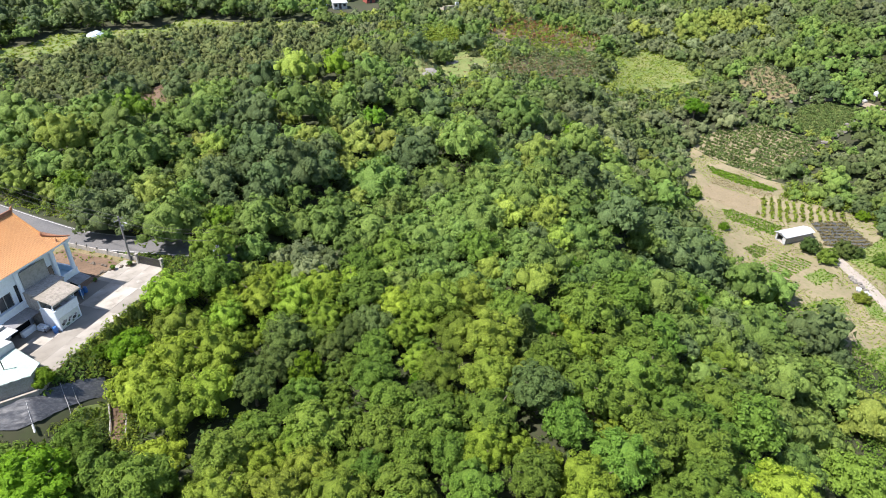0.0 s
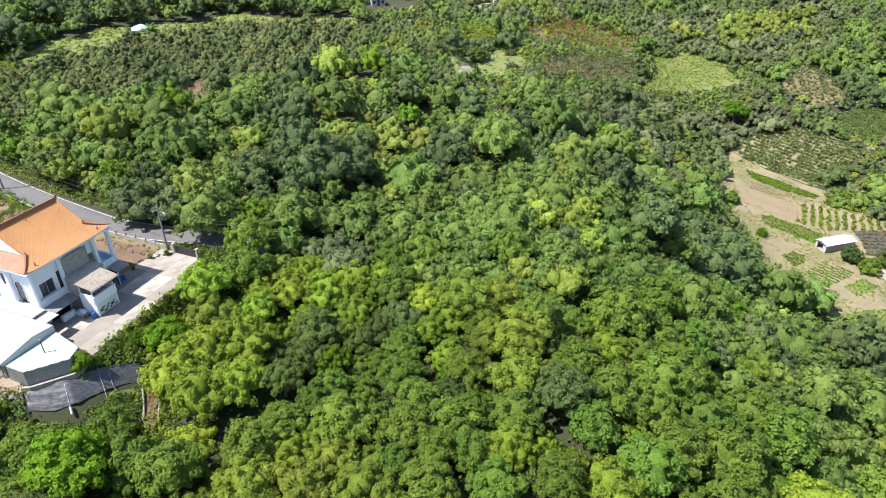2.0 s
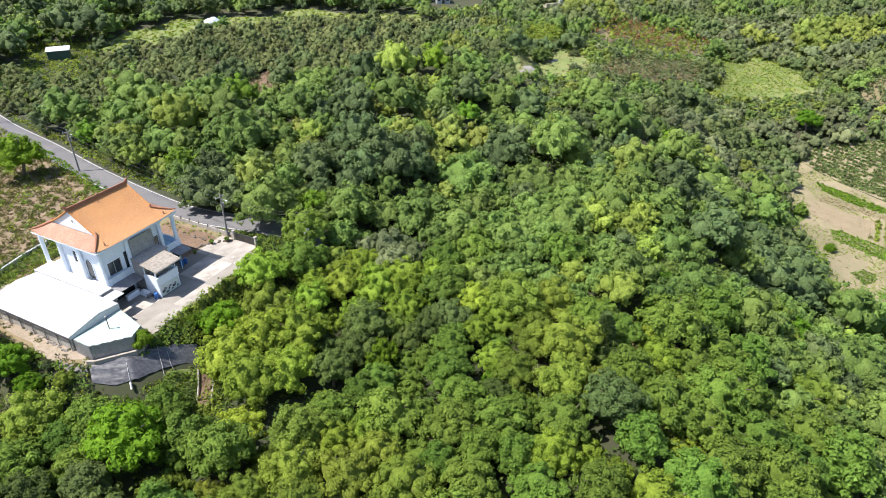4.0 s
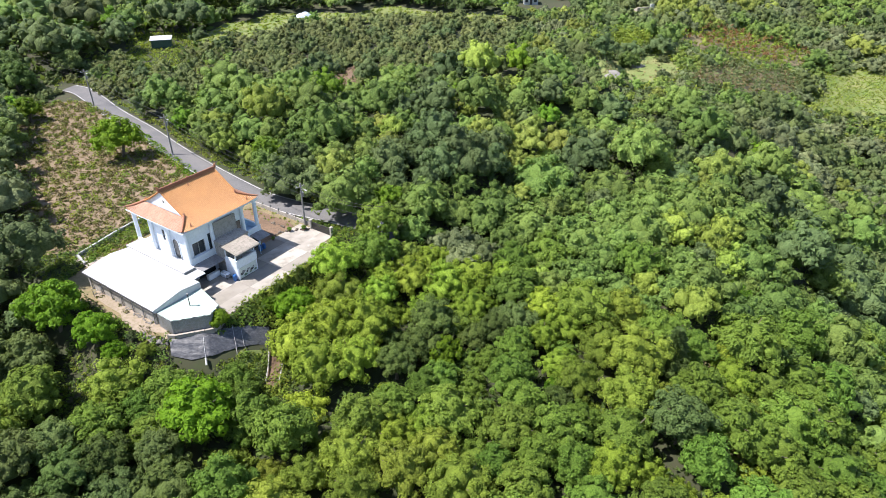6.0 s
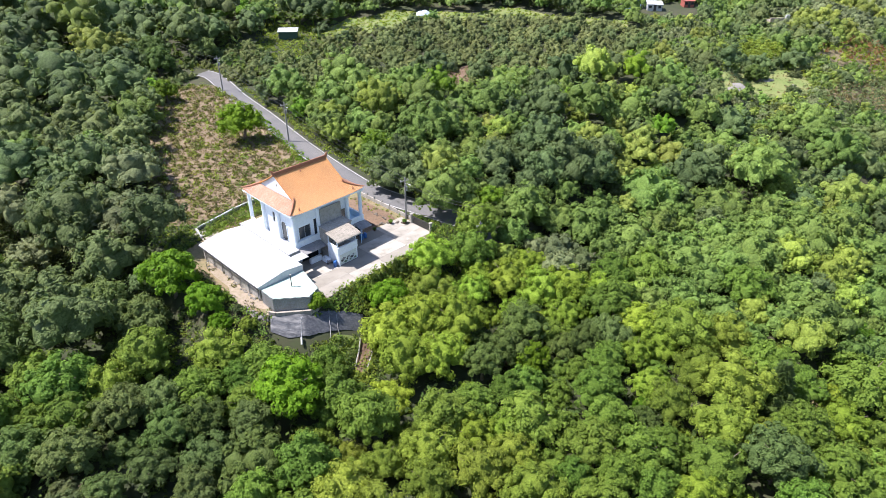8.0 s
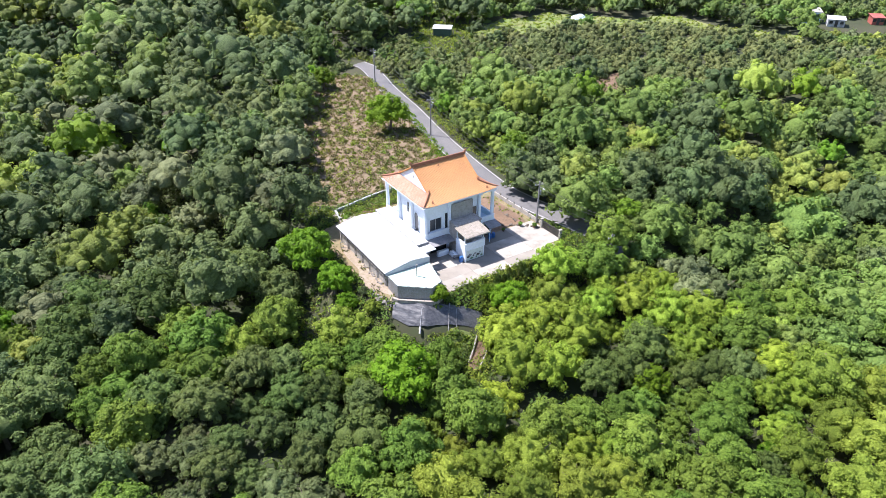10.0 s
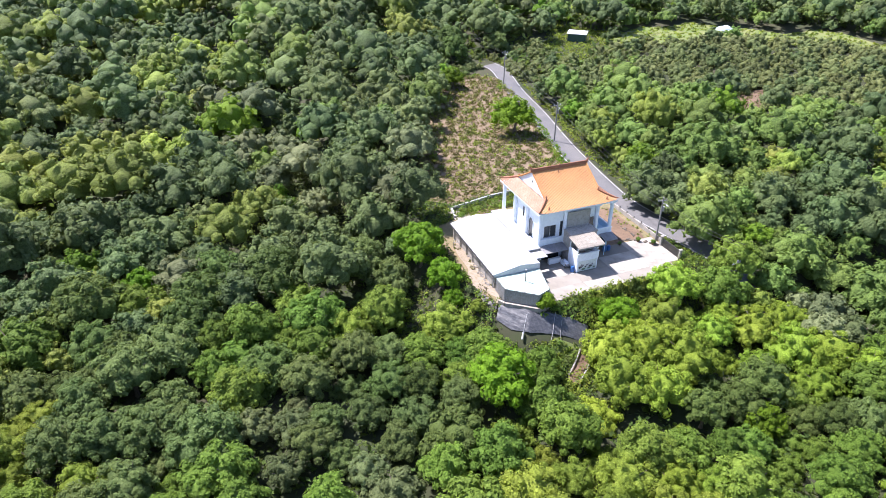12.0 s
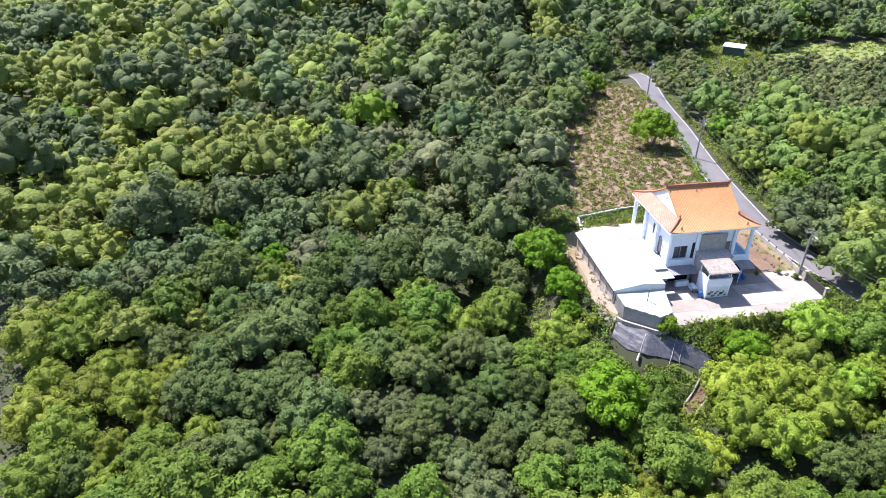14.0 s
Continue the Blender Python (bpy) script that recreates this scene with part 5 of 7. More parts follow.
BY_ROAD = [p for p in spots([(-2, 92), (-20, 108), (-60, 145), (-92, 178), (-104, 182), (-90, 165), (-30, 104), (-8, 90)], 1.3, 1.3, 0, 0.5, 1, 53) if 3.2 < road_gap(p[0], p[1]) < 7]
BURNT_SOIL = surface("tilled_soil", (0.195, 0.158, 0.095), (0.24, 0.192, 0.12), (0.15, 0.12, 0.07), 0.4, 3, 0.95, 0.5)

tufts("undergrowth", np.array(UNDER), 1.5, 1.9, 16, 0.36, LOW["dark"], "dark green undergrowth beneath the trees", "undergrowth", 51)
tufts("undergrowth", np.array(UNDER_FAR), 3.2, 3.4, 12, 1.0, LOW["dark"], "dark green undergrowth in the far woods", "undergrowth", 54)
BACK = [(-130, 215), (-66, 232), (-54, 244), (-12, 254), (30, 242), (62, 262), (120, 290), (60, 330), (-60, 320), (-140, 280)]
tufts("undergrowth", np.array([p for p in spots(BACK, 3.6, 3.6, 0, 0.5, 1, 56) if not any(within(c, p[0], p[1]) for c in CLEAR)]), 2.8, 4.5, 16, 0.8, LOW["sage"], "grey-green thicket behind the grass strip", "undergrowth", 57)
tufts("straw_grass", spots(HUT, 1.1, 1.1, 0, 0.5, 0.9, 58), 0.9, 0.6, 12, 0.3, LOW["lime"], "rough green grass round the hut", "grass", 58)
tufts("roadside_growth", np.array(BY_ROAD), 1.0, 1.1, 20, 0.24, LOW["olive"], "rough green growth along the road", "undergrowth", 55)
# farm in the valley
STRIP_A = [(146.5, 162.8), (151.8, 151.5), (156.4, 141.4), (153.4, 140), (148.5, 146.9), (144.3, 156.9)]
LINES = [(142.6, 155.4), (152.9, 139.3), (150.9, 137.1), (139.5, 151.3)]
TILLED = [(135.7, 150.6), (139.1, 151.2), (147.1, 137.6), (140.1, 131.1), (135.9, 135.3), (132.5, 145.6)]
STRIP_B = [(132.6, 137.5), (135.2, 135.6), (141.6, 122.9), (136.9, 119.8), (134, 123.3), (130.4, 132.1)]
VEG_A = [(124.1, 117.4), (128.9, 118.7), (129.5, 114.3), (124.1, 112.1)]
VEG_B = [(122.4, 108.6), (133.0, 112.4), (136.3, 105.6), (125.2, 102.2)]
ROWS = [(148.4, 139), (164.2, 121.6), (161, 119.4), (149.2, 123), (144.1, 123.8), (139.6, 130.6)]
MULCH = [(150.7, 121.9), (159.8, 118.8), (157.4, 105.8), (150, 107.1), (145.5, 111.4), (148.5, 116.4)]
patch("tilled_plot", TILLED, BURNT_SOIL, "brown tilled soil plot without plants", "soil", lift=0.12)
BLACK_MULCH = surface("black_mulch_film", (0.035, 0.037, 0.036), (0.06, 0.062, 0.058), (0.10, 0.098, 0.085), 0.5, 2.5, 0.9, 0.3)
patch("mulched_plot", MULCH, BLACK_MULCH, "black plastic mulch plot with crop rows", "field", lift=0.12)
for poly, words in (([(118.6, 92.2), (131.5, 91.5), (128.1, 86.5), (117.5, 88.0)], "bright green grass patch on farm soil"), ([(128.9, 101.5), (136.5, 103.3), (137.6, 99.3), (129.3, 97.0)], "small green grass patch on farm soil"),
                    ([(145.5, 104.5), (164, 109), (156, 95), (146.5, 87.5), (145.8, 96)], "rough grass beside the farm path"), ([(123.9, 142.7), (135.2, 153.5), (131.4, 144.8), (123.7, 139.6)], "rough green grass at the field edge"), ([(134.1, 88.1), (138.3, 87.2), (132.8, 79.5), (131.1, 83.5)], "rough grass beside the farm path"),
                    ([(117.6, 75), (125.5, 74), (122, 68), (117.3, 66.5)], "bright green grass at the wood's edge"), ([(118.0, 101), (123, 96.2), (119.4, 95.0), (117, 98)], "bright green grass at the wood's edge")):
    patch("farm_grass", poly, GRASS, words, "grass", lift=0.12)
    tufts("grass_tufts", spots(poly, 0.8, 0.8, seed=5), 0.45, 0.35, 8, 0.22, LOW["bright"], "bright green grass tufts on farm soil", "grass")
tufts("crop_row", spots(LINES, 0.6, 1.1, 122, 0.15), 0.35, 0.4, 9, 0.2, LOW["straw"], "thin dry crop rows on tan soil", "crop", 29)
tufts("crop_row", spots(STRIP_A, 0.5, 0.75, 116, 0.25), 0.5, 0.4, 14, 0.24, LOW["bright"], "green crop strip along the terrace", "crop", 3)
tufts("crop_row", spots(STRIP_B, 0.45, 1.05, 118, 0.15), 0.52, 0.35, 14, 0.24, LOW["bright"], "green crop strip in narrow rows", "crop", 4)
tufts("crop_row", spots(VEG_A, 0.45, 0.95, 112, 0.15), 0.45, 0.4, 12, 0.26, LOW["green"], "dark green vegetable bed", "crop", 5)
tufts("crop_row", spots(VEG_B, 0.45, 1.25, 112, 0.15), 0.48, 0.28, 12, 0.22, LOW["bright"], "pale green vegetable rows on tan soil", "crop", 6)
tufts("crop_row", spots(TILLED, 0.9, 1.6, 116, 0.25, 0.4), 0.3, 0.25, 6, 0.16, LOW["straw"], "dry stubble rows on tilled soil", "crop", 7)
tufts("shrub_row", spots(ROWS, 0.9, 2.1, 50, 0.15), 0.65, 1.1, 26, 0.3, LOW["olive"], "rows of dark green trained shrubs", "crop", 8)
tufts("crop_row", spots(MULCH, 0.5, 1.7, 158, 0.2, 0.9), 0.55, 0.5, 16, 0.26, LOW["straw"], "dry greyish crop rows on black mulch", "crop", 9)
tufts("shrub_row", spots(FIELD_UP, 1.35, 1.9, 118, 0.12, 0.97), 1.05, 1.1, 34, 0.38, LOW["sage"], "rows of dark green low shrubs on tan soil", "crop", 10)
tufts("crop_row", spots(FIELD_FAR, 0.9, 1.0, 60, 0.3), 0.9, 0.9, 18, 0.34, LOW["sage"], "dense dark green crop on a terrace", "crop", 11)
tufts("farm_weeds", spots(FARM, 3.2, 3.2, 10, 0.5, 0.5, 12), 0.6, 0.3, 8, 0.2, LOW["straw"], "scattered dry weeds on farm soil", "weeds", 12)

PLOTS = [STRIP_A, STRIP_B, LINES, TILLED, VEG_A, VEG_B, ROWS, MULCH]
GRASSY = np.array([p for p in spots(FARM, 0.8, 0.8, 0, 0.5, 1, 38) if noise.noise((p[0] * 0.13, p[1] * 0.13, 2.2)) + 0.4 * noise.noise((p[0] * 0.5, p[1] * 0.5, 6.2)) > -0.04 and not any(within(c, p[0], p[1]) for c in PLOTS)])
tufts("farm_weeds", GRASSY, 0.55, 0.16, 9, 0.17, LOW["lime"], "patchy light green weeds on farm soil", "weeds", 39)
FRONT_AT = np.array([p for p in spots(FARM_FRONT, 1.9, 1.9, 0, 0.5, 1, 28) if not within(FARM, p[0], p[1])])
tufts("farm_edge_bushes", FRONT_AT, 1.5, 2.6, 30, 0.36, LOW["green"], "green bushes along the wood's edge", "bushes", 28, lift=0.3)
EAST_EDGE = [(94, 48), (108, 53), (122, 66), (120, 77), (112, 74), (98, 60)]
tufts("farm_edge_bushes", spots(EAST_EDGE, 1.7, 1.7, 0, 0.5, 1, 46), 1.5, 2.6, 30, 0.3, LOW["green"], "green bushes along the wood's edge", "bushes", 46, lift=0.3)
# slope behind the house
tufts("scrub_bushes", spots(SCRUB, 1.3, 1.7, 130, 0.4, 0.85, 13), 0.85, 0.8, 30, 0.19, LOW["scrub"], "low dull green scrub bushes on dry grass", "scrub", 13)
tufts("scrub_bushes", spots(SCRUB, 2.1, 2.6, 130, 0.5, 0.85, 14), 0.95, 1.0, 34, 0.2, LOW["olive"], "olive green scrub bushes on dry grass", "scrub", 14)
tufts("dry_grass", spots(SCRUB, 1.1, 1.1, 20, 0.5, 0.8, 15), 0.6, 0.4, 9, 0.22, LOW["straw"], "dry straw-coloured grass tufts", "grass", 15)
VERGE = [(-47, 117), (-42, 110), (-39, 107), (-37, 109), (-52, 127), (-60, 137), (-66, 142)]
tufts("scrub_bushes", spots(SCRUB, 3.4, 4.2, 130, 0.5, 0.4, 24), 1.15, 1.2, 50, 0.2, LOW["green"], "mid-green rounded scrub bushes on dry grass", "scrub", 24)
tufts("verge_grass", spots(VERGE, 0.8, 0.8, 0, 0.5, 1, 16), 0.55, 0.5, 12, 0.22, LOW["bright"], "fresh green grass along the road", "grass", 16)
HILL_AT = np.array([p for p in spots(HILL, 2.5, 2.5, 0, 0.5, 1, 60) if not any(within(c, p[0], p[1]) for c in CLEAR)])
for k, (fol, words) in enumerate((("sage", "grey-green leafy low scrub on the hillside"), ("olive", "olive green low scrub on the hillside"), ("grey", "grey-green low scrub on the hillside"))):
    tufts("hillside_scrub", HILL_AT[k::3], 1.9, 2.2, 12, 0.55, LOW[fol], words, "scrub", 61 + k, lift=0.3)
# dry and grey thickets between the trees: place and reach
for k, (x, y, r) in enumerate([(35.8, 60.4, 3.0), (31.0, 54.3, 3.2), (33.0, 50.5, 3.5), (10.4, 89.3, 4.1), (28.5, 55.3, 2.5), (43.0, 42.7, 2.4), (-82.3, 51.8, 3.4), (63.2, 49.3, 2.1)]):
    ring = [(x + r * math.cos(a), y + r * math.sin(a)) for a in np.linspace(0, 6.2832, 10)[:-1]]
    for fol, seed in (("straw", 81), ("grey", 82), ("olive", 83)):
        tufts("dry_thicket", spots(ring, 1.1, 1.1, 0, 0.5, 0.8, seed + 3 * k), 0.9, 1.9, 26, 0.2, LOW[fol], "dry straw-coloured and grey thicket between the trees", "thicket", seed + k, lift=0.6)
# far clearings
tufts("meadow_grass", spots([(x * 1.01 - 1, y * 1.01) for x, y in MEADOW], 1.0, 1.0, 0, 0.5, 0.9, 17), 1.1, 1.0, 12, 0.34, LOW["olive"], "tall light green meadow grass", "grass", 17)
tufts("far_grass_tufts", spots(GRASS_FAR, 1.6, 1.6, 0, 0.5, 0.8, 18), 0.9, 0.5, 8, 0.4, LOW["olive"], "tufts of light green grass", "grass", 18)
tufts("far_grass_tufts", spots(ROCKS_FAR, 1.5, 1.5, 0, 0.5, 0.8, 19), 0.9, 0.6, 12, 0.32, LOW["straw"], "dry grass tufts among rocks", "grass", 19)
tufts("hillside_scrub", spots(RED, 2.2, 2.2, 0, 0.5, 0.8, 25), 1.4, 2.0, 16, 0.5, LOW["olive"], "dull olive scrub between rust-coloured bushes", "scrub", 25, lift=1.2)
tufts("hillside_scrub", spots(GREY_SCRUB, 1.9, 1.9, 0, 0.5, 0.4, 26), 1.3, 1.6, 14, 0.45, LOW["straw"], "brown-grey dry scrub on the hillside", "scrub", 26, lift=1.0)
tufts("hillside_scrub", spots(GREY_SCRUB, 2.2, 2.2, 0, 0.5, 0.8, 27), 1.4, 2.0, 16, 0.45, LOW["grey"], "grey-green scrub on the hillside", "scrub", 27, lift=1.2)
tufts("clearing_bushes", spots(ROCKS_FAR, 2.4, 2.4, 0, 0.5, 0.6, 43), 1.2, 1.2, 22, 0.36, LOW["grey"], "grey-green bushes in the rocky clearing", "bushes", 43)
tufts("dry_grass", spots(BARE, 1.1, 1.1, 0, 0.5, 0.5, 44), 0.6, 0.5, 10, 0.25, LOW["scrub"], "sparse dry weeds on bare soil", "weeds", 44)
FARM_SIDE = [(153.5, 136), (160.5, 142.5), (168, 138), (174, 128), (172, 114), (163, 100), (157, 99), (165, 112), (168, 119), (164, 124)]
tufts("farm_edge_bushes", spots(FARM_SIDE, 1.5, 1.5, 0, 0.5, 0.95, 45), 1.4, 2.2, 30, 0.34, LOW["lime"], "light green bushes beside the crop rows", "bushes", 45, lift=0.2)
tufts("rust_scrub", spots(RED, 3.0, 3.0, 0, 0.5, 0.4, 20), 1.2, 2.0, 16, 0.45, LOW["rust"], "rust-coloured dry scrub", "scrub", 20, lift=2.5)
tufts("brown_scrub", spots(BROWN, 2.0, 2.0, 0, 0.5, 1, 21), 1.3, 2.0, 14, 0.5, LOW["grey"], "brownish scrub on the hillside", "scrub", 21, lift=2.0)
tufts("bamboo_thicket", spots(BAMBOO, 1.5, 1.5, 0, 0.5, 1, 22), 1.3, 3.4, 22, 0.45, LOW["lime"], "light green bamboo thicket", "bamboo", 22, lift=1.8)
tufts("reed_thicket", spots(SILVER, 1.5, 1.5, 0, 0.5, 0.9, 23), 1.1, 2.6, 22, 0.34, LOW["grey"], "silvery green reeds and bushes", "thicket", 23, lift=1.0)


# ---- beside the road ----
def build_pole(x, y, high, turn, lamp=True):
    p = empty("utility_pole", pose(x, y, float(land(x, y)), 0, 0, turn), "dark concrete utility pole with crossarm beside the road", "utility pole", "poles along the road")
    part("shaft", tube(bmesh.new(), [(0, 0, -0.3), (0, 0, high)], [0.17, 0.11], 10), POLE, p)
    arm = part("crossarm", box(bmesh.new(), -0.8, 0.8, 0.1, 0.2, high - 0.7, high - 0.58, 0.01), STEEL, p)
    for k in (-0.7, 0, 0.7):
        part("insulator", tube(bmesh.new(), [(k, 0.15, high - 0.58), (k, 0.15, high - 0.35)], [0.06, 0.04], 7), SHEET, arm)
    part("can", tube(bmesh.new(), [(0.28, 0, high - 2.4), (0.28, 0, high - 1.6)], 0.16, 10), STEEL, p, "grey equipment can")
    if lamp:
        l = part("lamp_arm", tube(bmesh.new(), [(0, 0, high - 1.1), (0, -0.5, high - 0.8), (0, -1.1, high - 0.75)], 0.035, 6), STEEL, p)
        part("lamp_head", box(bmesh.new(), -0.1, 0.1, -1.6, -1.05, high - 0.84, high - 0.72, 0.03), SHEET, l)
    return p


POLES = [(-18.9, 94.1, 7.6), (-49.8, 124.4, 8.6), (-78.0, 155.0, 8.8)]
for x, y, high in POLES:
    build_pole(x, y, high, 45)
build_pole(-6.0, 88.0, 6.6, 60, False)


def cable(p, q, sag, rad=0.022):
    pts = [Vector(p).lerp(Vector(q), t) - Vector((0, 0, 4 * sag * t * (1 - t))) for t in np.linspace(0, 1, 17)]
    ob = part("power_cable", tube(bmesh.new(), pts, rad, 5), BLACK)
    tagged(ob, "thin black power cable strung between poles", "cable", "cables along the road")


ends = [(-6.0, 88.0, 6.6)] + POLES + [(-104, 178, 8.5)]
for (x0, y0, h0), (x1, y1, h1) in zip(ends, ends[1:]):
    for k, drop in ((-0.5, 0.4), (0.5, 0.4), (0.0, 1.9)):
        cable((x0 + k * 0.7, y0 + k * 0.7, h0 - drop), (x1 + k * 0.7, y1 + k * 0.7, h1 - drop), 0.9)


def build_road_wall():
    w = empty("boundary_wall", HOUSE, "low grey concrete wall between garden and road", "wall")
    for i in range(8):
        y = -1.9 + i * 2.0
        part("panel", box(bmesh.new(), 21.75, 21.93, y, y + 1.93, 0, 0.75, 0.02), GREY_CONCRETE, w)
        part("post", box(bmesh.new(), 21.72, 21.96, y + 1.935, y + 1.995, 0, 1.1, 0.01), GREY_CONCRETE, w)


build_road_wall()


def build_gate():
    g = empty("driveway_gate", HOUSE @ pose(21.3, -2.3, 0), "black metal sliding gate beside the yard", "gate")
    f = bmesh.new()
    for z in (0.12, 1.35):
        box(f, -0.04, 0.04, -3.9, 0, z, z + 0.09)
    for y in (-3.9, -0.08):
        box(f, -0.038, 0.038, y, y + 0.08, 0.21, 1.35)
    part("gate_frame", f, BLACK, g)
    for i in range(22):
        y = -3.74 + i * 0.165
        part("bar", box(bmesh.new(), -0.03, 0.03, y, y + 0.09, 0.21, 1.35), BLACK, g)
    for y in (-4.3, 0.15):
        p = part("gate_post", box(bmesh.new(), -0.2, 0.2, y, y + 0.35, 0, 1.6, 0.02), GREY_CONCRETE, g)
        part("cap", box(bmesh.new(), -0.26, 0.26, y - 0.06, y + 0.41, 1.602, 1.72, 0.02), GREY_CONCRETE, p)


build_gate()


# ---- yard, garden and slope ----
def build_yard():
    y = tagged(new("yard_paving"), "pale concrete yard in large worn slabs", "paving", kind="structure")
    y.matrix_world = HOUSE
    meshes = {}
    random.seed(3)
    for i in range(4):
        for j in range(4):
            x0, y0 = -1.4 + i * 5.7, 0.75 - (j + 1) * 2.45
            if j == 3 and i == 3:
                continue
            key = 1
            if key not in meshes:
                b = box(bmesh.new(), 0, 5.69, 0, 2.44, -0.1, 0.075, 0.01)
                me = bpy.data.meshes.new("slab")
                b.to_mesh(me)
                b.free()
                me.materials.append(YARD_CONCRETE)
                meshes[key] = me
            s = new("slab", meshes[key])
            s.parent = y
            s.location = (x0, y0, random.uniform(-0.008, 0.008))
    boxed("slab", (15.7, 19.4, -8.7, -6.615, -0.1, 0.072), YARD_CONCRETE, y, "", 0.01)
    d = boxed("drain_cover", (16.9, 17.4, -5.6, -5.1, 0.07, 0.095), GREY_CONCRETE, y, "grey drain cover")


build_yard()
patch("terrace_ground", TERRACE, DRY_GRASS, "dry grass and soil round the house", "ground", lift=0.03, wobble=0.1)
patch("garden_bed", plan([(13.6, 1.0), (20.2, 1.0), (20.9, 3.0), (20.6, 12.0), (13.6, 12.0)]), RED_SOIL, "brown garden bed with bare soil", "garden bed", lift=0.07, wobble=0.3)
patch("dirt_path", [(-45.5, 78.3), (-37.5, 71.4), (-32.4, 67.4), (-31.8, 66.2), (-34.5, 65.2), (-37.0, 67.0), (-40.2, 70.6), (-45.3, 75.0)], SOIL, "trodden tan dirt path beside the annex", "path", lift=0.09)
patch("gully", [(-20.6, 67.6), (-18.6, 68.3), (-18.5, 62.0), (-20.0, 61.8)], RED_SOIL, "red-brown eroded gully below the yard", "soil", lift=0.08, wobble=0.3)
patch("slope_grass", [(-23.8, 66.2), (-20.7, 67.6), (-20.3, 64.0), (-21.8, 63.6), (-24, 64.6)], GRASS, "bright green grass on the slope", "grass", lift=0.09)
tufts("slope_tufts", spots([(-23.8, 66.2), (-20.7, 67.6), (-20.3, 64.0), (-21.8, 63.6), (-24, 64.6)], 0.5, 0.5, seed=31), 0.4, 0.35, 12, 0.16, LOW["lime"], "bright green creeper on the slope", "grass", 31)
tufts("slope_weeds", spots([(-24.5, 72), (-18, 81), (-12, 86), (-10, 82), (-15, 72), (-17, 66), (-17.5, 60), (-20, 60), (-18.2, 69), (-20.5, 71)], 0.9, 0.9, seed=35), 1.0, 1.1, 26, 0.24, LOW["olive"], "rough green weeds on the slope below the yard", "weeds", 35)
tufts("slope_weeds", spots([(-33, 63.5), (-26, 62), (-21, 62.5), (-21, 60), (-34, 60)], 0.9, 0.9, seed=36), 0.7, 0.7, 18, 0.2, LOW["lime"], "rough green weeds below the black sheet", "weeds", 36)
tufts("path_weeds", spots([(-45.5, 78.3), (-37.5, 71.4), (-32.4, 67.4), (-31.8, 66.2), (-34.5, 64.2), (-37.0, 66.0), (-40.2, 69.6), (-45.3, 74.0)], 1.0, 1.0, seed=32, keep=0.35), 0.45, 0.4, 12, 0.16, LOW["scrub"], "dull weeds along the dirt path", "weeds", 32)
tufts("garden_weeds", spots(plan([(19.3, 0.5), (21.5, 0.5), (21.6, 12), (18.8, 12)]), 0.8, 0.8, seed=33, keep=0.5), 0.35, 0.3, 12, 0.13, LOW["olive"], "green and dry weeds along the garden wall", "weeds", 33)
EDGE_AT = np.array([p for p in spots(YARD, 0.9, 0.9, 0, 0.5, 1, 37) if not within(TERRACE, p[0], p[1]) and road_gap(p[0], p[1]) > 3.4])
tufts("slope_weeds", EDGE_AT, 0.75, 0.7, 22, 0.2, LOW["green"], "green weeds round the yard's rim", "weeds", 37)
tufts("yard_edge_weeds", spots(plan([(-0.5, -9.4), (13.5, -9.2), (20.5, -7.4), (20.5, -8.6), (13, -10.2), (0, -10.4)]), 0.5, 0.5, seed=34, keep=0.9), 0.5, 0.55, 16, 0.17, LOW["olive"], "rough weeds at the yard's edge", "weeds", 34)


SHEET_AT = [(-32.6, 66.3), (-29.5, 66.3), (-25.0, 68.6), (-20.4, 70.5), (-19.9, 68.0), (-24.2, 65.2), (-26.6, 63.0), (-29.0, 62.6), (-31.6, 63.0)]
PATH_AT = [(-45.5, 78.3), (-37.5, 71.4), (-32.4, 67.4), (-31.8, 66.2), (-34.5, 65.2), (-37.0, 67.0), (-40.2, 70.6), (-45.3, 75.0)]
GULLY_AT = [(-20.8, 67.8), (-18.4, 68.5), (-18.3, 61.8), (-20.2, 61.6)]
OPEN = [p for zone, seed in ((BEFORE_YARD, 71), (SLOPE, 72), (BESIDE_PATH, 73), (BEFORE_ROAD, 74), (BESIDE_PLOT, 75)) for p in spots(zone, 0.75, 0.75, 0, 0.5, 1, seed)
        if not any(within(c, p[0], p[1]) for c in (TERRACE, SHEET_AT, PATH_AT, GULLY_AT, SCRUB)) and road_gap(p[0], p[1]) > 2.8]
for k, (fol, wide, high, words) in enumerate((("green", 0.8, 0.9, "mid-green weeds and saplings on the open slope"), ("dark", 0.9, 1.2, "dark green bushes on the open slope"), ("olive", 0.6, 0.5, "rough olive grass on the open slope"))):
    tufts("slope_weeds", np.array(OPEN[k::3]), wide, high, 20, 0.19, LOW[fol], words, "weeds", 76 + k)


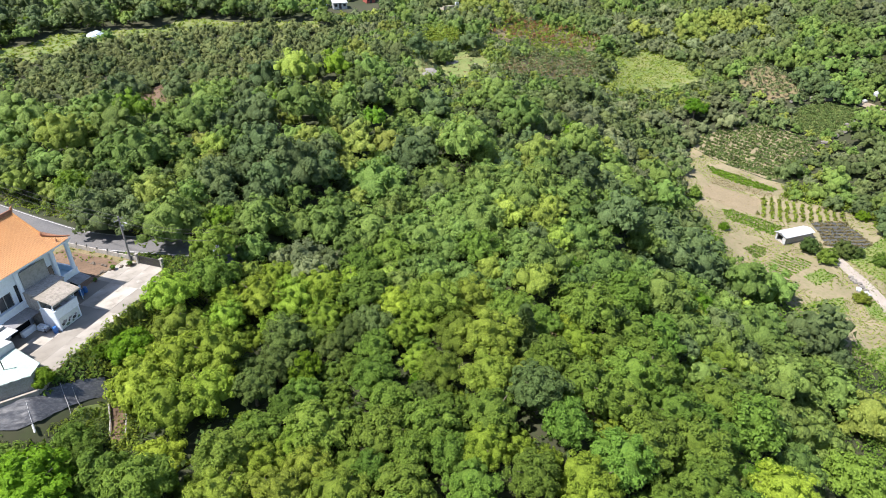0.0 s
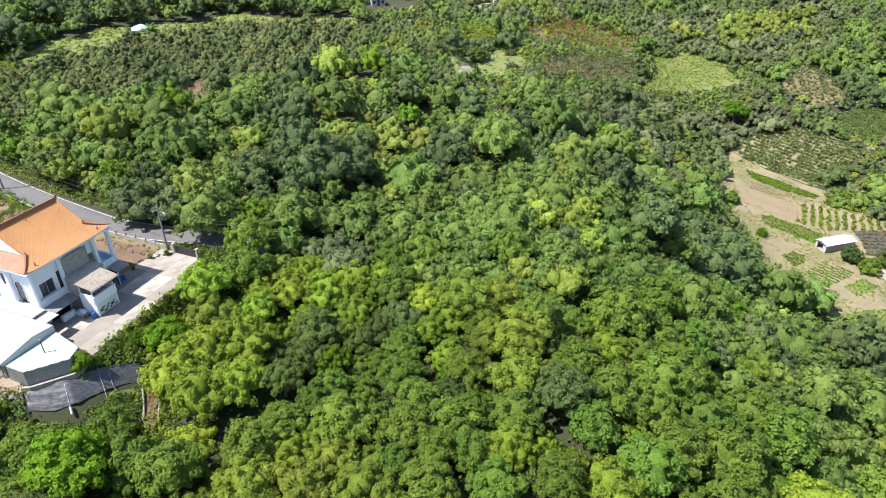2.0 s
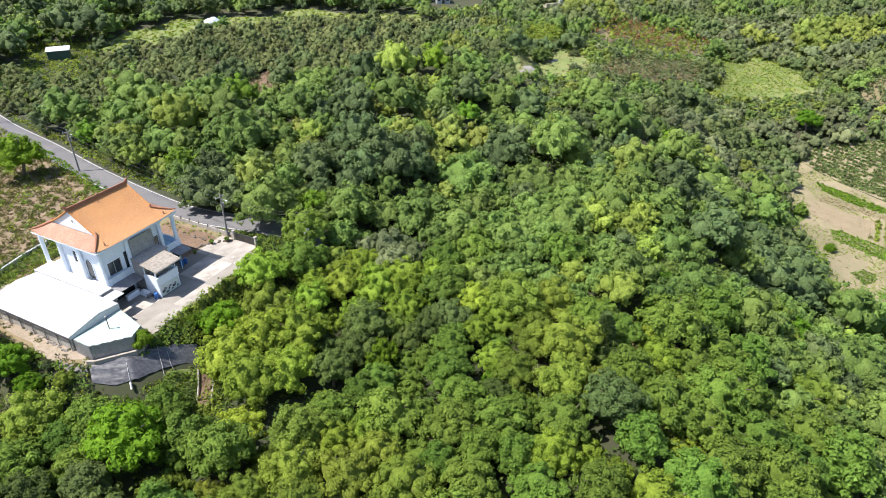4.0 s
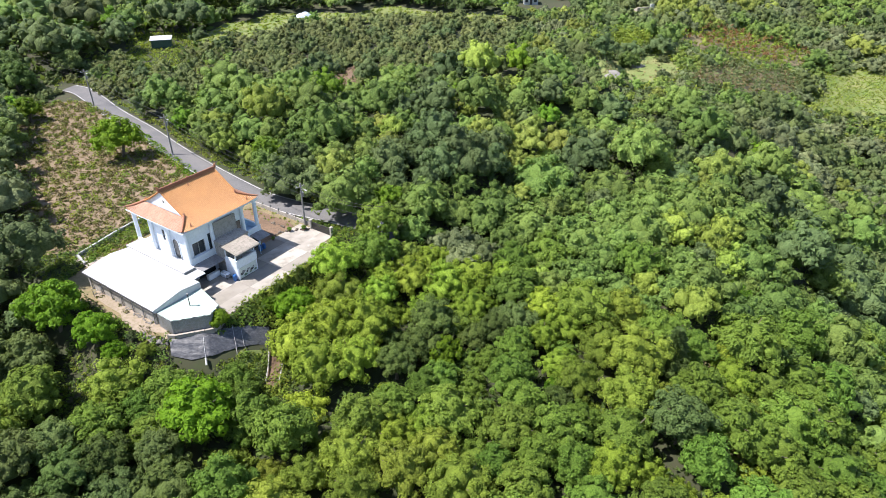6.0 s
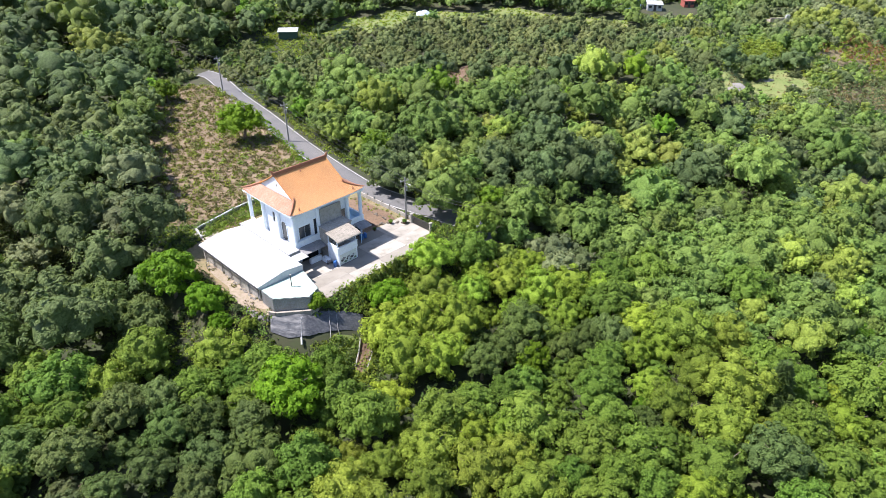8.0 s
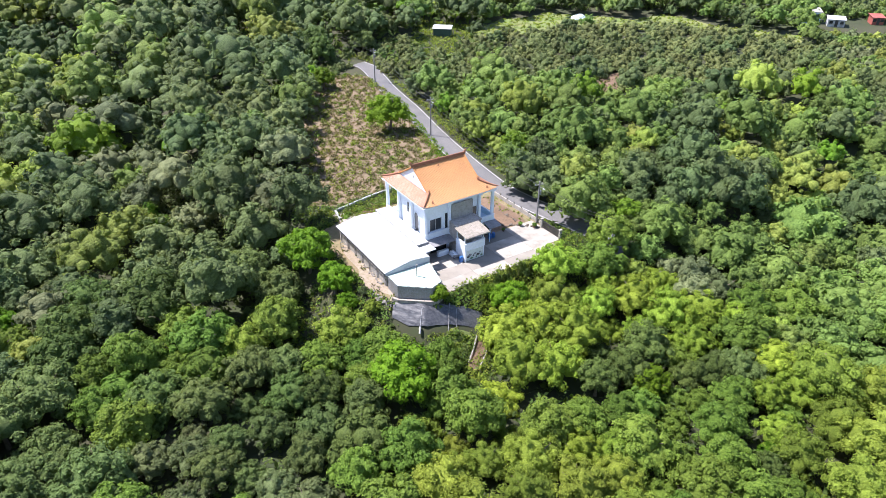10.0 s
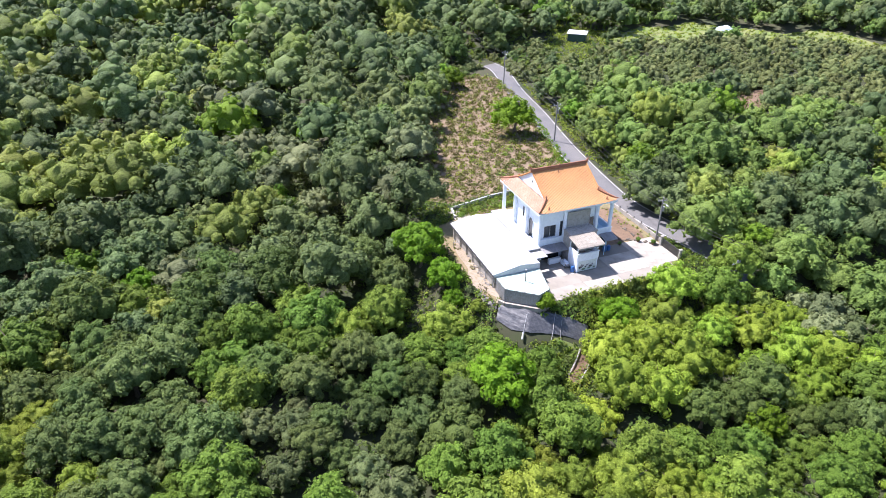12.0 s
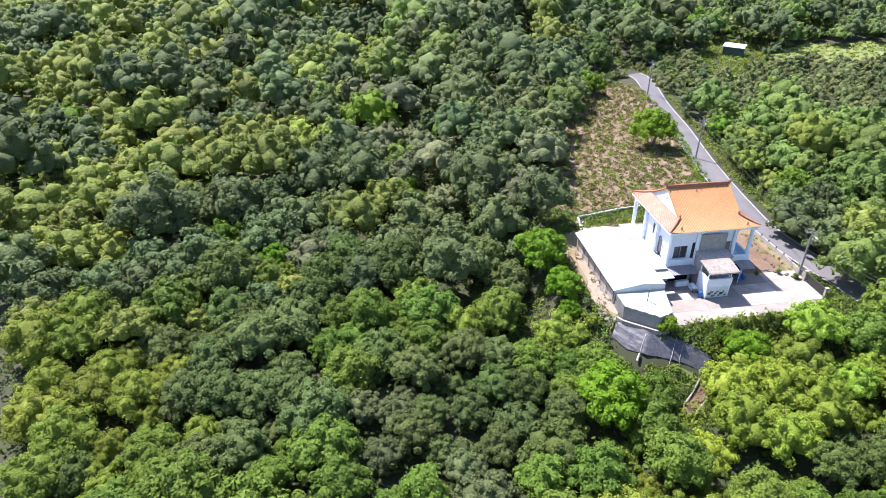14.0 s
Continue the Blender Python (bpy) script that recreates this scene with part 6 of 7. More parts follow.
def build_tarp():
    """A black sheet laid down the slope, wrinkled, with a curved lower rim."""
    nx, ny = 60, 22
    verts, faces = [], []
    top = [(-32.2, 66.1), (-29.5, 66.0), (-27.2, 66.9), (-25.0, 68.2), (-22.8, 69.4), (-20.7, 70.2)]
    low = [(-31.6, 64.0), (-29.1, 63.7), (-26.7, 64.3), (-24.4, 66.0), (-22.3, 67.4), (-20.3, 68.4)]

    def along(line, q):
        k = min(int(q * (len(line) - 1)), len(line) - 2)
        f = q * (len(line) - 1) - k
        return line[k][0] * (1 - f) + line[k + 1][0] * f, line[k][1] * (1 - f) + line[k + 1][1] * f

    for i in range(nx):
        for j in range(ny):
            q, s = i / (nx - 1), j / (ny - 1)
            (ax, ay), (bx, by) = along(top, q), along(low, q)
            x, y = ax + (bx - ax) * s, ay + (by - ay) * s
            z = float(land(x, y)) + 0.14 + 0.2 * (1 - s) + 0.12 * noise.noise((x * 0.5, y * 2.2, 1.0)) + 0.06 * noise.noise((x * 1.8, y * 4.0, 5.0))
            verts.append((x, y, z))
    for i in range(nx - 1):
        for j in range(ny - 1):
            k = i * ny + j
            faces.append((k, k + 1, k + ny + 1, k + ny))
    ob = from_arrays("slope_sheet", verts, faces, [TARP])
    ob.data.polygons.foreach_set("use_smooth", [True] * len(ob.data.polygons))
    tagged(ob, "black plastic sheet covering the slope below the fence", "plastic sheet")


build_tarp()


def lay_pipe(points, rad, material, label, category="pipe"):
    pts = [(x, y, float(land(x, y)) + 0.33) for x, y in points]
    tagged(part("drain_pipe", tube(bmesh.new(), pts, rad, 7), material), label, category, "pipes on the slope")


lay_pipe([(-24.9, 68.5), (-24.6, 67.5), (-24.2, 66.4), (-23.9, 65.3)], 0.03, STEEL, "grey drain pipe down the black sheet")
lay_pipe([(-24.0, 69.0), (-23.7, 68.0), (-23.3, 66.8), (-22.9, 66.2)], 0.025, STEEL, "grey drain pipe down the black sheet")
lay_pipe([(-28.2, 66.8), (-27.9, 65.8), (-27.6, 64.6), (-27.3, 63.6)], 0.02, SHEET, "white hose down the black sheet")
lay_pipe([(-27.4, 63.9), (-27.2, 63.2)], 0.13, SHEET, "short white plastic pipe end")
lay_pipe([(-20.4, 67.3), (-20.2, 65.2), (-20.1, 62.8)], 0.1, GREY_CONCRETE, "grey edging along the gully")
lay_pipe([(-18.6, 68.0), (-18.5, 65.2), (-18.4, 62.6)], 0.1, GREY_CONCRETE, "grey edging along the gully")


def build_rim():
    """A pale concrete footing between fence and sheet, and the yard's front kerb."""
    line = [(-9.0, -6.4), (-8.5, -7.3), (-4.8, -10.2), (-2.4, -9.5), (-0.6, -9.3)]
    k = empty("yard_footing", HOUSE, "pale concrete footing along the yard's edge", "footing")
    for (x0, y0), (x1, y1) in zip(line, line[1:]):
        n = max(1, int(math.hypot(x1 - x0, y1 - y0) / 1.0))
        for i in range(n):
            a, b = i / n, (i + 0.97) / n
            p, q = Vector((x0 + (x1 - x0) * a, y0 + (y1 - y0) * a, 0)), Vector((x0 + (x1 - x0) * b, y0 + (y1 - y0) * b, 0))
            nor = Vector((-(q - p).y, (q - p).x, 0)).normalized() * 0.16
            bm = bmesh.new()
            f = bm.faces.new([bm.verts.new(v + Vector((0, 0, -1.1))) for v in (p - nor, q - nor, q + nor, p + nor)])
            made = bmesh.ops.extrude_face_region(bm, geom=[f])["geom"]
            for v in made:
                if isinstance(v, bmesh.types.BMVert):
                    v.co.z = 0.25
            part("block", bm, CONCRETE, k)


build_rim()


def build_ball_bush():
    b = empty("clipped_bush", pose(-26.2, 68.2, -0.5), "bright green rounded clipped bush at the yard's corner", "bush")
    me = crown_mesh("clipped_crown", LEAF["bright"], 5, 0.75, 0.85, 40, 0.32, 60, 0.10, 0.3)
    o = new("crown", me)
    o.parent, o.location.z = b, 0.7
    part("stem", tube(bmesh.new(), [(0, 0, -0.3), (0, 0, 0.9)], [0.1, 0.07], 7), BARK, b)
    b.scale = (1.4, 1.4, 1.4)


build_ball_bush()


def build_hedge():
    """A row of narrow dark conifers along the yard's front."""
    g = np.random.default_rng(12)
    vs = []
    n = 620
    h = g.random(n) ** 0.8
    a = g.uniform(0, 6.283, n)
    r = 0.62 * (1 - h) ** 0.7 + 0.05
    p = np.stack([r * np.cos(a), r * np.sin(a), h * 2.6 + 0.15], 1)
    out = np.stack([np.cos(a) * 0.5, np.sin(a) * 0.5, np.ones(n)], 1) + g.normal(size=(n, 3)) * 0.25
    out /= np.linalg.norm(out, axis=1)[:, None]
    side = np.cross(out, g.normal(size=(n, 3)))
    side /= np.linalg.norm(side, axis=1)[:, None]
    ls = g.uniform(0.14, 0.3, (n, 1))
    quad = np.stack([p, p + out * ls * 0.6 - side * ls * 0.3, p + out * ls * 1.4, p + out * ls * 0.6 + side * ls * 0.3], 1).reshape(-1, 3)
    first = None
    for i, q in enumerate(np.linspace(0, 1, 15)):
        x, y = 5.2 + 9.6 * q, -11.3 + 0.5 * math.sin(3.1 * q) + 0.3 * math.sin(i * 1.9)
        m = at_house(x, y, 0, 70 * i)
        w = m.translation
        m = Matrix.Translation((0, 0, float(land(w.x, w.y)))) @ m @ Matrix.Scale(0.75 + 0.3 * ((i * 7) % 5) / 5, 4)
        if first is None:
            first = empty("hedge_conifer", m, "narrow dark green conifer in the yard's hedge", "conifer", "hedge along the yard")
            from_arrays("foliage", quad, np.arange(len(quad)).reshape(-1, 4), [LEAF["dark"]], parent=first)
            part("stem", tube(bmesh.new(), [(0, 0, -0.3), (0, 0, 2.3)], [0.09, 0.02], 6), BARK, first)
        else:
            copy_thing(first, m)


build_hedge()


def shrub(kind, x, y, scale, label):
    """A small free-standing shrub, sunk so that its crown sits on the ground."""
    t = plant(kind, x, y, scale, (x * 37) % 360, int(abs(x)) % 4, -1.6 * scale, label)
    t["category"] = "shrub"
    t["group"] = "shrubs"


for lx, ly, s, k in ((3.2, -11.2, 0.42, "young_tree"), (4.4, -11.6, 0.4, "broadleaf_tree"), (15.8, -11.2, 0.4, "dark_tree"), (17.6, -10.6, 0.4, "acacia_tree"), (1.4, -10.4, 0.2, "acacia_tree")):
    w = HOUSE @ Vector((lx, ly, 0))
    shrub(k, w.x, w.y, s, "leafy green shrub at the yard's edge")
for x, y, s, k in ((-20.6, 73.6, 0.36, "young_tree"), (-18.6, 76.2, 0.34, "broadleaf_tree"), (-17.2, 79.0, 0.36, "dark_tree"), (-18.6, 71.2, 0.4, "acacia_tree"), (-16.8, 74.0, 0.45, "fruit_tree"), (-34.6, 64.2, 0.4, "acacia_tree"), (-36.8, 66.2, 0.3, "thicket_shrub")):
    shrub(k, x, y, s, "leafy green shrub on the slope")
for x, y, s, k in ((139.3, 110.7, 0.95, "dark_tree"), (140.0, 105.0, 0.95, "broadleaf_tree"), (146.3, 106.2, 1.0, "dark_tree"), (149.0, 104.5, 0.7, "dark_tree"), (134.0, 88.6, 0.7, "acacia_tree"), (165.5, 118.5, 0.8, "young_tree"), (152, 99, 0.8, "broadleaf_tree"), (125.4, 127.5, 0.6, "young_tree"), (128, 145, 0.8, "broadleaf_tree")):
    shrub(k, x, y, s, "rounded green shrub on the farm")


def stones(name, line, size, count, label, category, seed, material=STONE):
    """Loose stones along a line, each an object of its own on a few shared meshes."""
    g = random.Random(seed)
    top = empty(name, Matrix.Identity(4), label, category)
    shapes = []
    for i in range(4):
        b = bmesh.new()
        bmesh.ops.create_icosphere(b, subdivisions=1, radius=1)
        for v in b.verts:
            v.co *= g.uniform(0.75, 1.2)
            v.co.z *= 0.7
        me = bpy.data.meshes.new("stone")
        b.to_mesh(me)
        b.free()
        me.materials.append(material)
        shapes.append(me)
    for i in range(count):
        q = g.random() * (len(line) - 1)
        k = int(q)
        x = line[k][0] + (line[k + 1][0] - line[k][0]) * (q - k) + g.uniform(-0.5, 0.5) * size * 2
        y = line[k][1] + (line[k + 1][1] - line[k][1]) * (q - k) + g.uniform(-0.5, 0.5) * size * 2
        s = size * g.uniform(0.5, 1.2)
        o = new("stone", shapes[i % 4])
        o.parent = top
        o.matrix_local = pose(x, y, float(land(x, y)) + s * 0.45, g.uniform(-20, 20), 0, g.uniform(0, 360)) @ Matrix.Scale(s, 4)


stones("garden_stones", plan([(15.5, 2.0), (18.8, 0.6), (20.2, -0.8), (20.9, -2.2)]), 0.28, 34, "heap of dark garden stones beside the gate", "stones", 1, DARK_STONE)
stones("garden_edging", plan([(19.2, 0.9), (18.9, 4.5), (19.3, 9.0)]), 0.22, 26, "brown stones edging the garden bed", "stones", 2, DARK_STONE)
stones("path_rubble", [(-44, 76), (-39, 71.5), (-34.5, 67.8)], 0.2, 60, "scattered rubble along the dirt path", "rubble", 3)
stones("path_rubble", [(-36, 66.6), (-34, 65.6), (-32.2, 65.4)], 0.28, 30, "pile of rubble below the dirt path", "rubble", 4)
stones("terrace_wall", [(198.2, 184.2), (205.5, 182.6), (210.6, 178)], 0.8, 90, "dry-stone terrace wall above the field", "stone wall", 5)
stones("terrace_wall", [(214.5, 165.2), (209.6, 162.6), (201.9, 161.4), (197.0, 159.4), (187.4, 157.2)], 0.8, 110, "dry-stone terrace wall below the field", "stone wall", 6)
stones("yard_boulders", plan([(0.4, -9.6), (2.4, -9.6)]), 0.2, 18, "brown rubble at the yard's corner", "rubble", 7)


def build_rock(x, y, wide, long, high, turn, seed):
    b = bmesh.new()
    bmesh.ops.create_icosphere(b, subdivisions=4, radius=1)
    for v in b.verts:
        d = 1 + 0.35 * noise.noise(v.co * 1.3 + Vector((seed, 0, 0))) + 0.1 * noise.noise(v.co * 5)
        v.co = Vector((v.co.x * wide * d, v.co.y * long * d, max(-0.2, v.co.z) * high * d))
    o = part("rock_outcrop", b, PALE_ROCK, None, smooth=True)
    o.matrix_world = pose(x, y, float(land(x, y)), 0, 0, turn)
    tagged(o, "large pale grey rock outcrop in the clearing", "rock")


build_rock(51.5, 172.5, 6.0, 2.6, 0.35, 52, 1)
build_rock(67, 195, 3.0, 1.6, 0.9, 20, 4)
build_rock(73, 190, 2.2, 1.4, 0.8, 70, 7)
for x, y, s, k in ((64.3, 195.5, 1.1, "dark_tree"), (59.5, 184.6, 0.55, "dark_tree"), (72, 186, 0.7, "thicket_shrub"), (76, 199, 0.7, "thicket_shrub")):
    shrub(k, x, y, s, "round shrub in the rocky clearing")


# vegetable plot with its low wall, west of the house
def build_plot_wall():
    w = empty("plot_wall", Matrix.Identity(4), "low pale concrete wall round the vegetable plot", "wall")
    line = [(-49.8, 83.2), (-52.0, 85.6), (-48.6, 93.3), (-45.9, 98.0), (-42.5, 100.5)]
    for (x0, y0), (x1, y1) in zip(line, line[1:]):
        n = max(1, int(math.hypot(x1 - x0, y1 - y0) / 1.9))
        ang = math.degrees(math.atan2(y1 - y0, x1 - x0))
        ln = math.hypot(x1 - x0, y1 - y0) / n
        for i in range(n):
            b = box(bmesh.new(), 0, ln - 0.03, -0.16, 0.16, -0.3, 0.5, 0.02)
            o = part("panel", b, DECK, w)
            o.matrix_local = pose(x0 + (x1 - x0) * i / n, y0 + (y1 - y0) * i / n, 0, 0, 0, ang)


build_plot_wall()
PLOT = [(-50.6, 85.6), (-47.6, 92.6), (-45.4, 96.8), (-43.6, 94.2), (-44.6, 89.6), (-48.6, 84.2)]
patch("vegetable_plot", PLOT, RED_SOIL, "brown vegetable plot with green beds", "garden bed", lift=0.08, wobble=0.2)
tufts("vegetables", spots(PLOT, 0.4, 0.55, 60, 0.3, 0.95, 41), 0.35, 0.3, 12, 0.15, LOW["lime"], "bright green leafy vegetables in beds", "crop", 41)
patch("plot_path", [(-52.2, 84.6), (-48.8, 82.2), (-46.4, 84.6), (-49.2, 86.2)], CONCRETE, "pale concrete path at the plot's end", "path", lift=0.12, wobble=0.1)


def build_rack():
    r = empty("pipe_rack", pose(-44.6, 75.6, 0, 0, 0, 35), "small grey metal pipe rack beside the path", "rack")
    for x in (-0.8, 0.8):
        for y in (-0.4, 0.4):
            part("leg", tube(bmesh.new(), [(x, y, -0.2), (x, y, 1.0)], 0.03, 6), STEEL, r)
    for z in (0.5, 0.98):
        for y in (-0.4, 0.4):
            part("rail", tube(bmesh.new(), [(-0.8, y, z), (0.8, y, z)], 0.025, 6), STEEL, r)
    for i in range(5):
        part("slat", tube(bmesh.new(), [(-0.6 + 0.3 * i, -0.4, 1.02), (-0.6 + 0.3 * i, 0.4, 1.02)], 0.02, 5), STEEL, r)


build_rack()


# ---- farm buildings ----
def build_farm_shed():
    s = empty("farm_shed", pose(135.6, 115.2, float(land(140, 117)), 0, 0, 1), "white-roofed grey farm shed with an open front", "shed")
    boxed("side_wall", (0, 9.4, 0, 0.12, 0, 2.2), STEEL, s, "grey sheet side wall", 0)
    boxed("side_wall", (0, 9.4, 3.3, 3.42, 0, 2.2), STEEL, s, "grey sheet side wall", 0)
    boxed("back_wall", (9.28, 9.4, 0.12, 3.3, 0, 2.5), STEEL, s, "", 0)
    boxed("floor", (0, 9.3, 0.13, 3.29, -0.3, 0.05), GREY_CONCRETE, s, "", 0)
    b = bmesh.new()
    box(b, -0.06, 0.0, -0.02, 0.5, 0, 2.2)
    box(b, -0.06, 0.0, 2.9, 3.44, 0, 2.2)
    box(b, -0.06, 0.0, 0.5, 2.9, 1.95, 2.45)
    part("front_frame", b, SHEET, s, "white front frame")
    boxed("curtain", (0.1, 0.16, 0.5, 1.2, 0.05, 1.95), SHEET, s, "white sheet hanging in the doorway", 0)
    r = bmesh.new()
    prof = [(-0.35, 2.2), (1.7, 2.75), (3.8, 2.2)]
    rows = [[r.verts.new((x, y, z)) for y, z in prof] for x in np.linspace(-0.4, 9.7, 12)]
    fs = []
    for a, c in zip(rows, rows[1:]):
        for k in range(2):
            fs.append(r.faces.new((a[k], c[k], c[k + 1], a[k + 1])))
    solid(r, fs, 0.06)
    part("roof", r, SHEET, s, "white sheet roof")


build_farm_shed()
ribbon("farm_path", [(141, 109.5), (143.1, 105.1), (142.2, 99.6), (141.0, 93.2), (137.8, 84.6), (131, 74), (124, 62)], -1.5, 1.5, 0.14, CONCRETE, "pale concrete farm path", "path")
stones("farm_junk", [(140.2, 97.8), (138.8, 92.0)], 0.55, 30, "heap of pale rubble beside the farm path", "rubble", 8)
for i, (x, y) in enumerate(((137.6, 92.6), (138.0, 90.6))):
    b = box(bmesh.new(), -1.0, 1.0, -0.6, 0.6, 0.0, 0.35, 0.08)
    o = part("sheet_pile", b, SHEET)
    o.matrix_world = pose(x, y, float(land(x, y)) + 0.1, 3, 4, 40 + 30 * i)
    tagged(o, "white plastic sheet folded on the ground", "plastic sheet")


def build_tank(x, y, rad, high):
    t = empty("water_tank", pose(x, y, float(land(x, y))), "pale round water tank on a dark block base", "water tank", "tanks on the hill")
    part("base", box(bmesh.new(), -rad * 1.1, rad * 1.1, -rad * 1.1, rad * 1.1, -0.5, high * 0.6, 0.05), STONE, t)
    z = high * 0.6 + 0.003
    part("tank", tube(bmesh.new(), [(0, 0, z), (0, 0, z + high * 0.4), (0, 0, z + high * 0.58)], [rad, rad, rad * 0.45], 16), SHEET, t)
    part("lid", tube(bmesh.new(), [(0, 0, z + high * 0.582), (0, 0, z + high * 0.66)], rad * 0.35, 10), SHEET, t)


build_tank(222.6, 171.0, 0.95, 2.8)
build_tank(218.7, 171.5, 0.8, 0.9)
build_tank(224.2, 168.6, 0.6, 1.6)
ribbon("hill_path", [(214, 178), (217, 171), (218.5, 165), (216, 156)], -2.2, 2.2, 0.15, SOIL, "tan dirt track by the tanks", "path")


# ---- far side of the orchard ----
def build_hut(name, x, y, wide, deep, high, turn, wall, roof, label, door=True):
    h = empty(name, pose(x, y, float(land(x, y)), 0, 0, turn), label, "building")
    boxed("wall", (-wide / 2, wide / 2, -deep / 2, deep / 2, -0.5, high), wall, h, "", 0.02)
    r = bmesh.new()
    v = [(-wide / 2 - 0.3, -deep / 2 - 0.4, high + 0.05), (wide / 2 + 0.3, -deep / 2 - 0.4, high + 0.05), (wide / 2 + 0.3, deep / 2 + 0.3, high + 0.55), (-wide / 2 - 0.3, deep / 2 + 0.3, high + 0.55)]
    solid(r, [r.faces.new([r.verts.new(p) for p in v])], 0.1)
    part("roof", r, roof, h)
    if door:
        d = boxed("door", (-0.45, 0.45, -deep / 2 - 0.05, -deep / 2 - 0.003, 0, min(2.0, high - 0.2)), BLACK, h, "", 0)
        for k in (-0.32, 0.32):
            w = boxed("window", (k * wide - 0.5, k * wide + 0.5, -deep / 2 - 0.05, -deep / 2 - 0.003, high * 0.4, high * 0.8), DARK_GLASS, h, "", 0)
            boxed("sill", (k * wide - 0.6, k * wide + 0.6, -deep / 2 - 0.15, -deep / 2 - 0.052, high * 0.4 - 0.1, high * 0.4 - 0.01), wall, w, "", 0)
    return h


GREEN_SHEET = surface("dark_green_sheet", (0.02, 0.06, 0.045), (0.03, 0.075, 0.06), (0.04, 0.06, 0.05), 1, 4, 0.5, 0.05)
RED_SHEET = surface("dark_red_sheet", (0.28, 0.07, 0.05), (0.33, 0.10, 0.08), None, 1, 4, 0.6, 0.05)
build_hut("garden_hut", -76.2, 201.5, 5.6, 3.0, 2.5, 12, GREEN_SHEET, SHEET, "dark green hut with a white sheet roof", False)
build_hut("village_house", 35.0, 255.0, 5.5, 5, 3.6, 5, PALE_BLUE, GREY_CONCRETE, "pale blue house among far trees")
build_hut("village_house", 42.5, 252.0, 5.0, 4, 2.2, 0, SHEET, SHEET, "small white house among far trees")
build_hut("village_house", 55.0, 258.0, 3.5, 4, 2.2, 10, RED_SHEET, RED_SHEET, "dark red hut among far trees")
build_hut("village_hall", 27.0, 289.0, 15, 9, 3.2, -12, STEEL, SHEET, "large grey hall with white sheet roofs")
build_hut("village_hall", 33.5, 281.5, 9, 4, 2.0, -14, SHEET, SHEET, "low white-roofed lean-to among far trees", False)


def build_hill_platform():
    w = empty("hill_platform", pose(88.5, 259.0, float(land(88.5, 259)), 0, 0, 10), "pale concrete platform with a small block", "platform")
    boxed("wall", (-3.4, 2.0, -0.4, 0.4, -1.0, 1.6), CONCRETE, w)
    boxed("slab", (-3.4, 2.6, 0.42, 4, -1.0, 0.4), CONCRETE, w)
    boxed("block", (2.1, 3.5, -0.4, 0.4, -1.0, 2.6), SHEET, w)


build_hill_platform()


def build_heap():
    nx = 26
    verts, faces = [], []
    for i in range(nx):
        for j in range(nx):
            u, v = i / (nx - 1) * 2 - 1, j / (nx - 1) * 2 - 1
            z = max(0.0, 1 - (u * u + v * v)) ** 0.6 * (1.5 + 0.5 * noise.noise((u * 2, v * 2, 3))) + 0.12 * noise.noise((u * 7, v * 7, 8))
            verts.append((u * 3.2, v * 1.9, z))
    for i in range(nx - 1):
        for j in range(nx - 1):
            k = i * nx + j
            faces.append((k, k + nx, k + nx + 1, k + 1))
    o = from_arrays("covered_heap", verts, faces, [SHEETING])
    o.matrix_world = pose(-38.6, 236.5, float(land(-38.6, 236.5)) - 0.1, 0, 0, 5)
    tagged(o, "heap covered with pale blue plastic sheeting", "covered heap")


build_heap()
b = box(bmesh.new(), -1.6, 1.6, -0.8, 0.8, 0, 0.8, 0.15)
o = part("white_bundle", b, SHEET)
o.matrix_world = pose(-37.0, 233.6, float(land(-37.0, 233.6)), 2, 0, 0)
tagged(o, "white wrapped bundle lying on dry grass", "bundle")


def build_banana(x, y, scale, seed):
    g = random.Random(seed)
    t = empty("banana_plant", pose(x, y, float(land(x, y))) @ Matrix.Scale(scale, 4), "banana plant with long arching leaves", "banana plant", "banana plants by the grass")
    part("stem", tube(bmesh.new(), [(0, 0, -0.2), (0, 0, 2.4)], [0.25, 0.14], 8), LOW["lime"], t)
    for i in range(9):
        a = i * 0.7 + g.uniform(-0.2, 0.2)
        reach, up = g.uniform(2.0, 3.0), g.uniform(0.8, 2.2)
        b = bmesh.new()
        prev = None
        for q in np.linspace(0, 1, 7):
            r, z = reach * q, 2.3 + up * math.sin(q * 2.2)
            w = 0.5 * math.sin(math.pi * min(0.97, q + 0.08)) + 0.03
            c, s = math.cos(a), math.sin(a)
            row = [b.verts.new((r * c - k * s, r * s + k * c, z + abs(k) * 0.25)) for k in (-w, 0, w)]
            if prev:
                b.faces.new((prev[0], prev[1], row[1], row[0]))
                b.faces.new((prev[1], prev[2], row[2], row[1]))
            prev = row
        part("leaf", b, LOW["grey" if i % 2 else "green"], t)


for i, (x, y, s) in enumerate(((-75.5, 211, 1.3), (-79, 213, 1.2), (-84, 211, 1.3), (-87.5, 213, 1.1), (-71.5, 213, 1.0), (-64, 240, 1.5), (-59, 242, 1.4), (-68, 241, 1.3))):
    build_banana(x, y, s, i)


# ---- small things in the yard ----
BLUE = surface("blue_plastic", (0.03, 0.12, 0.34), (0.04, 0.15, 0.40), (0.02, 0.09, 0.25), 1, 6, 0.4, 0.05)


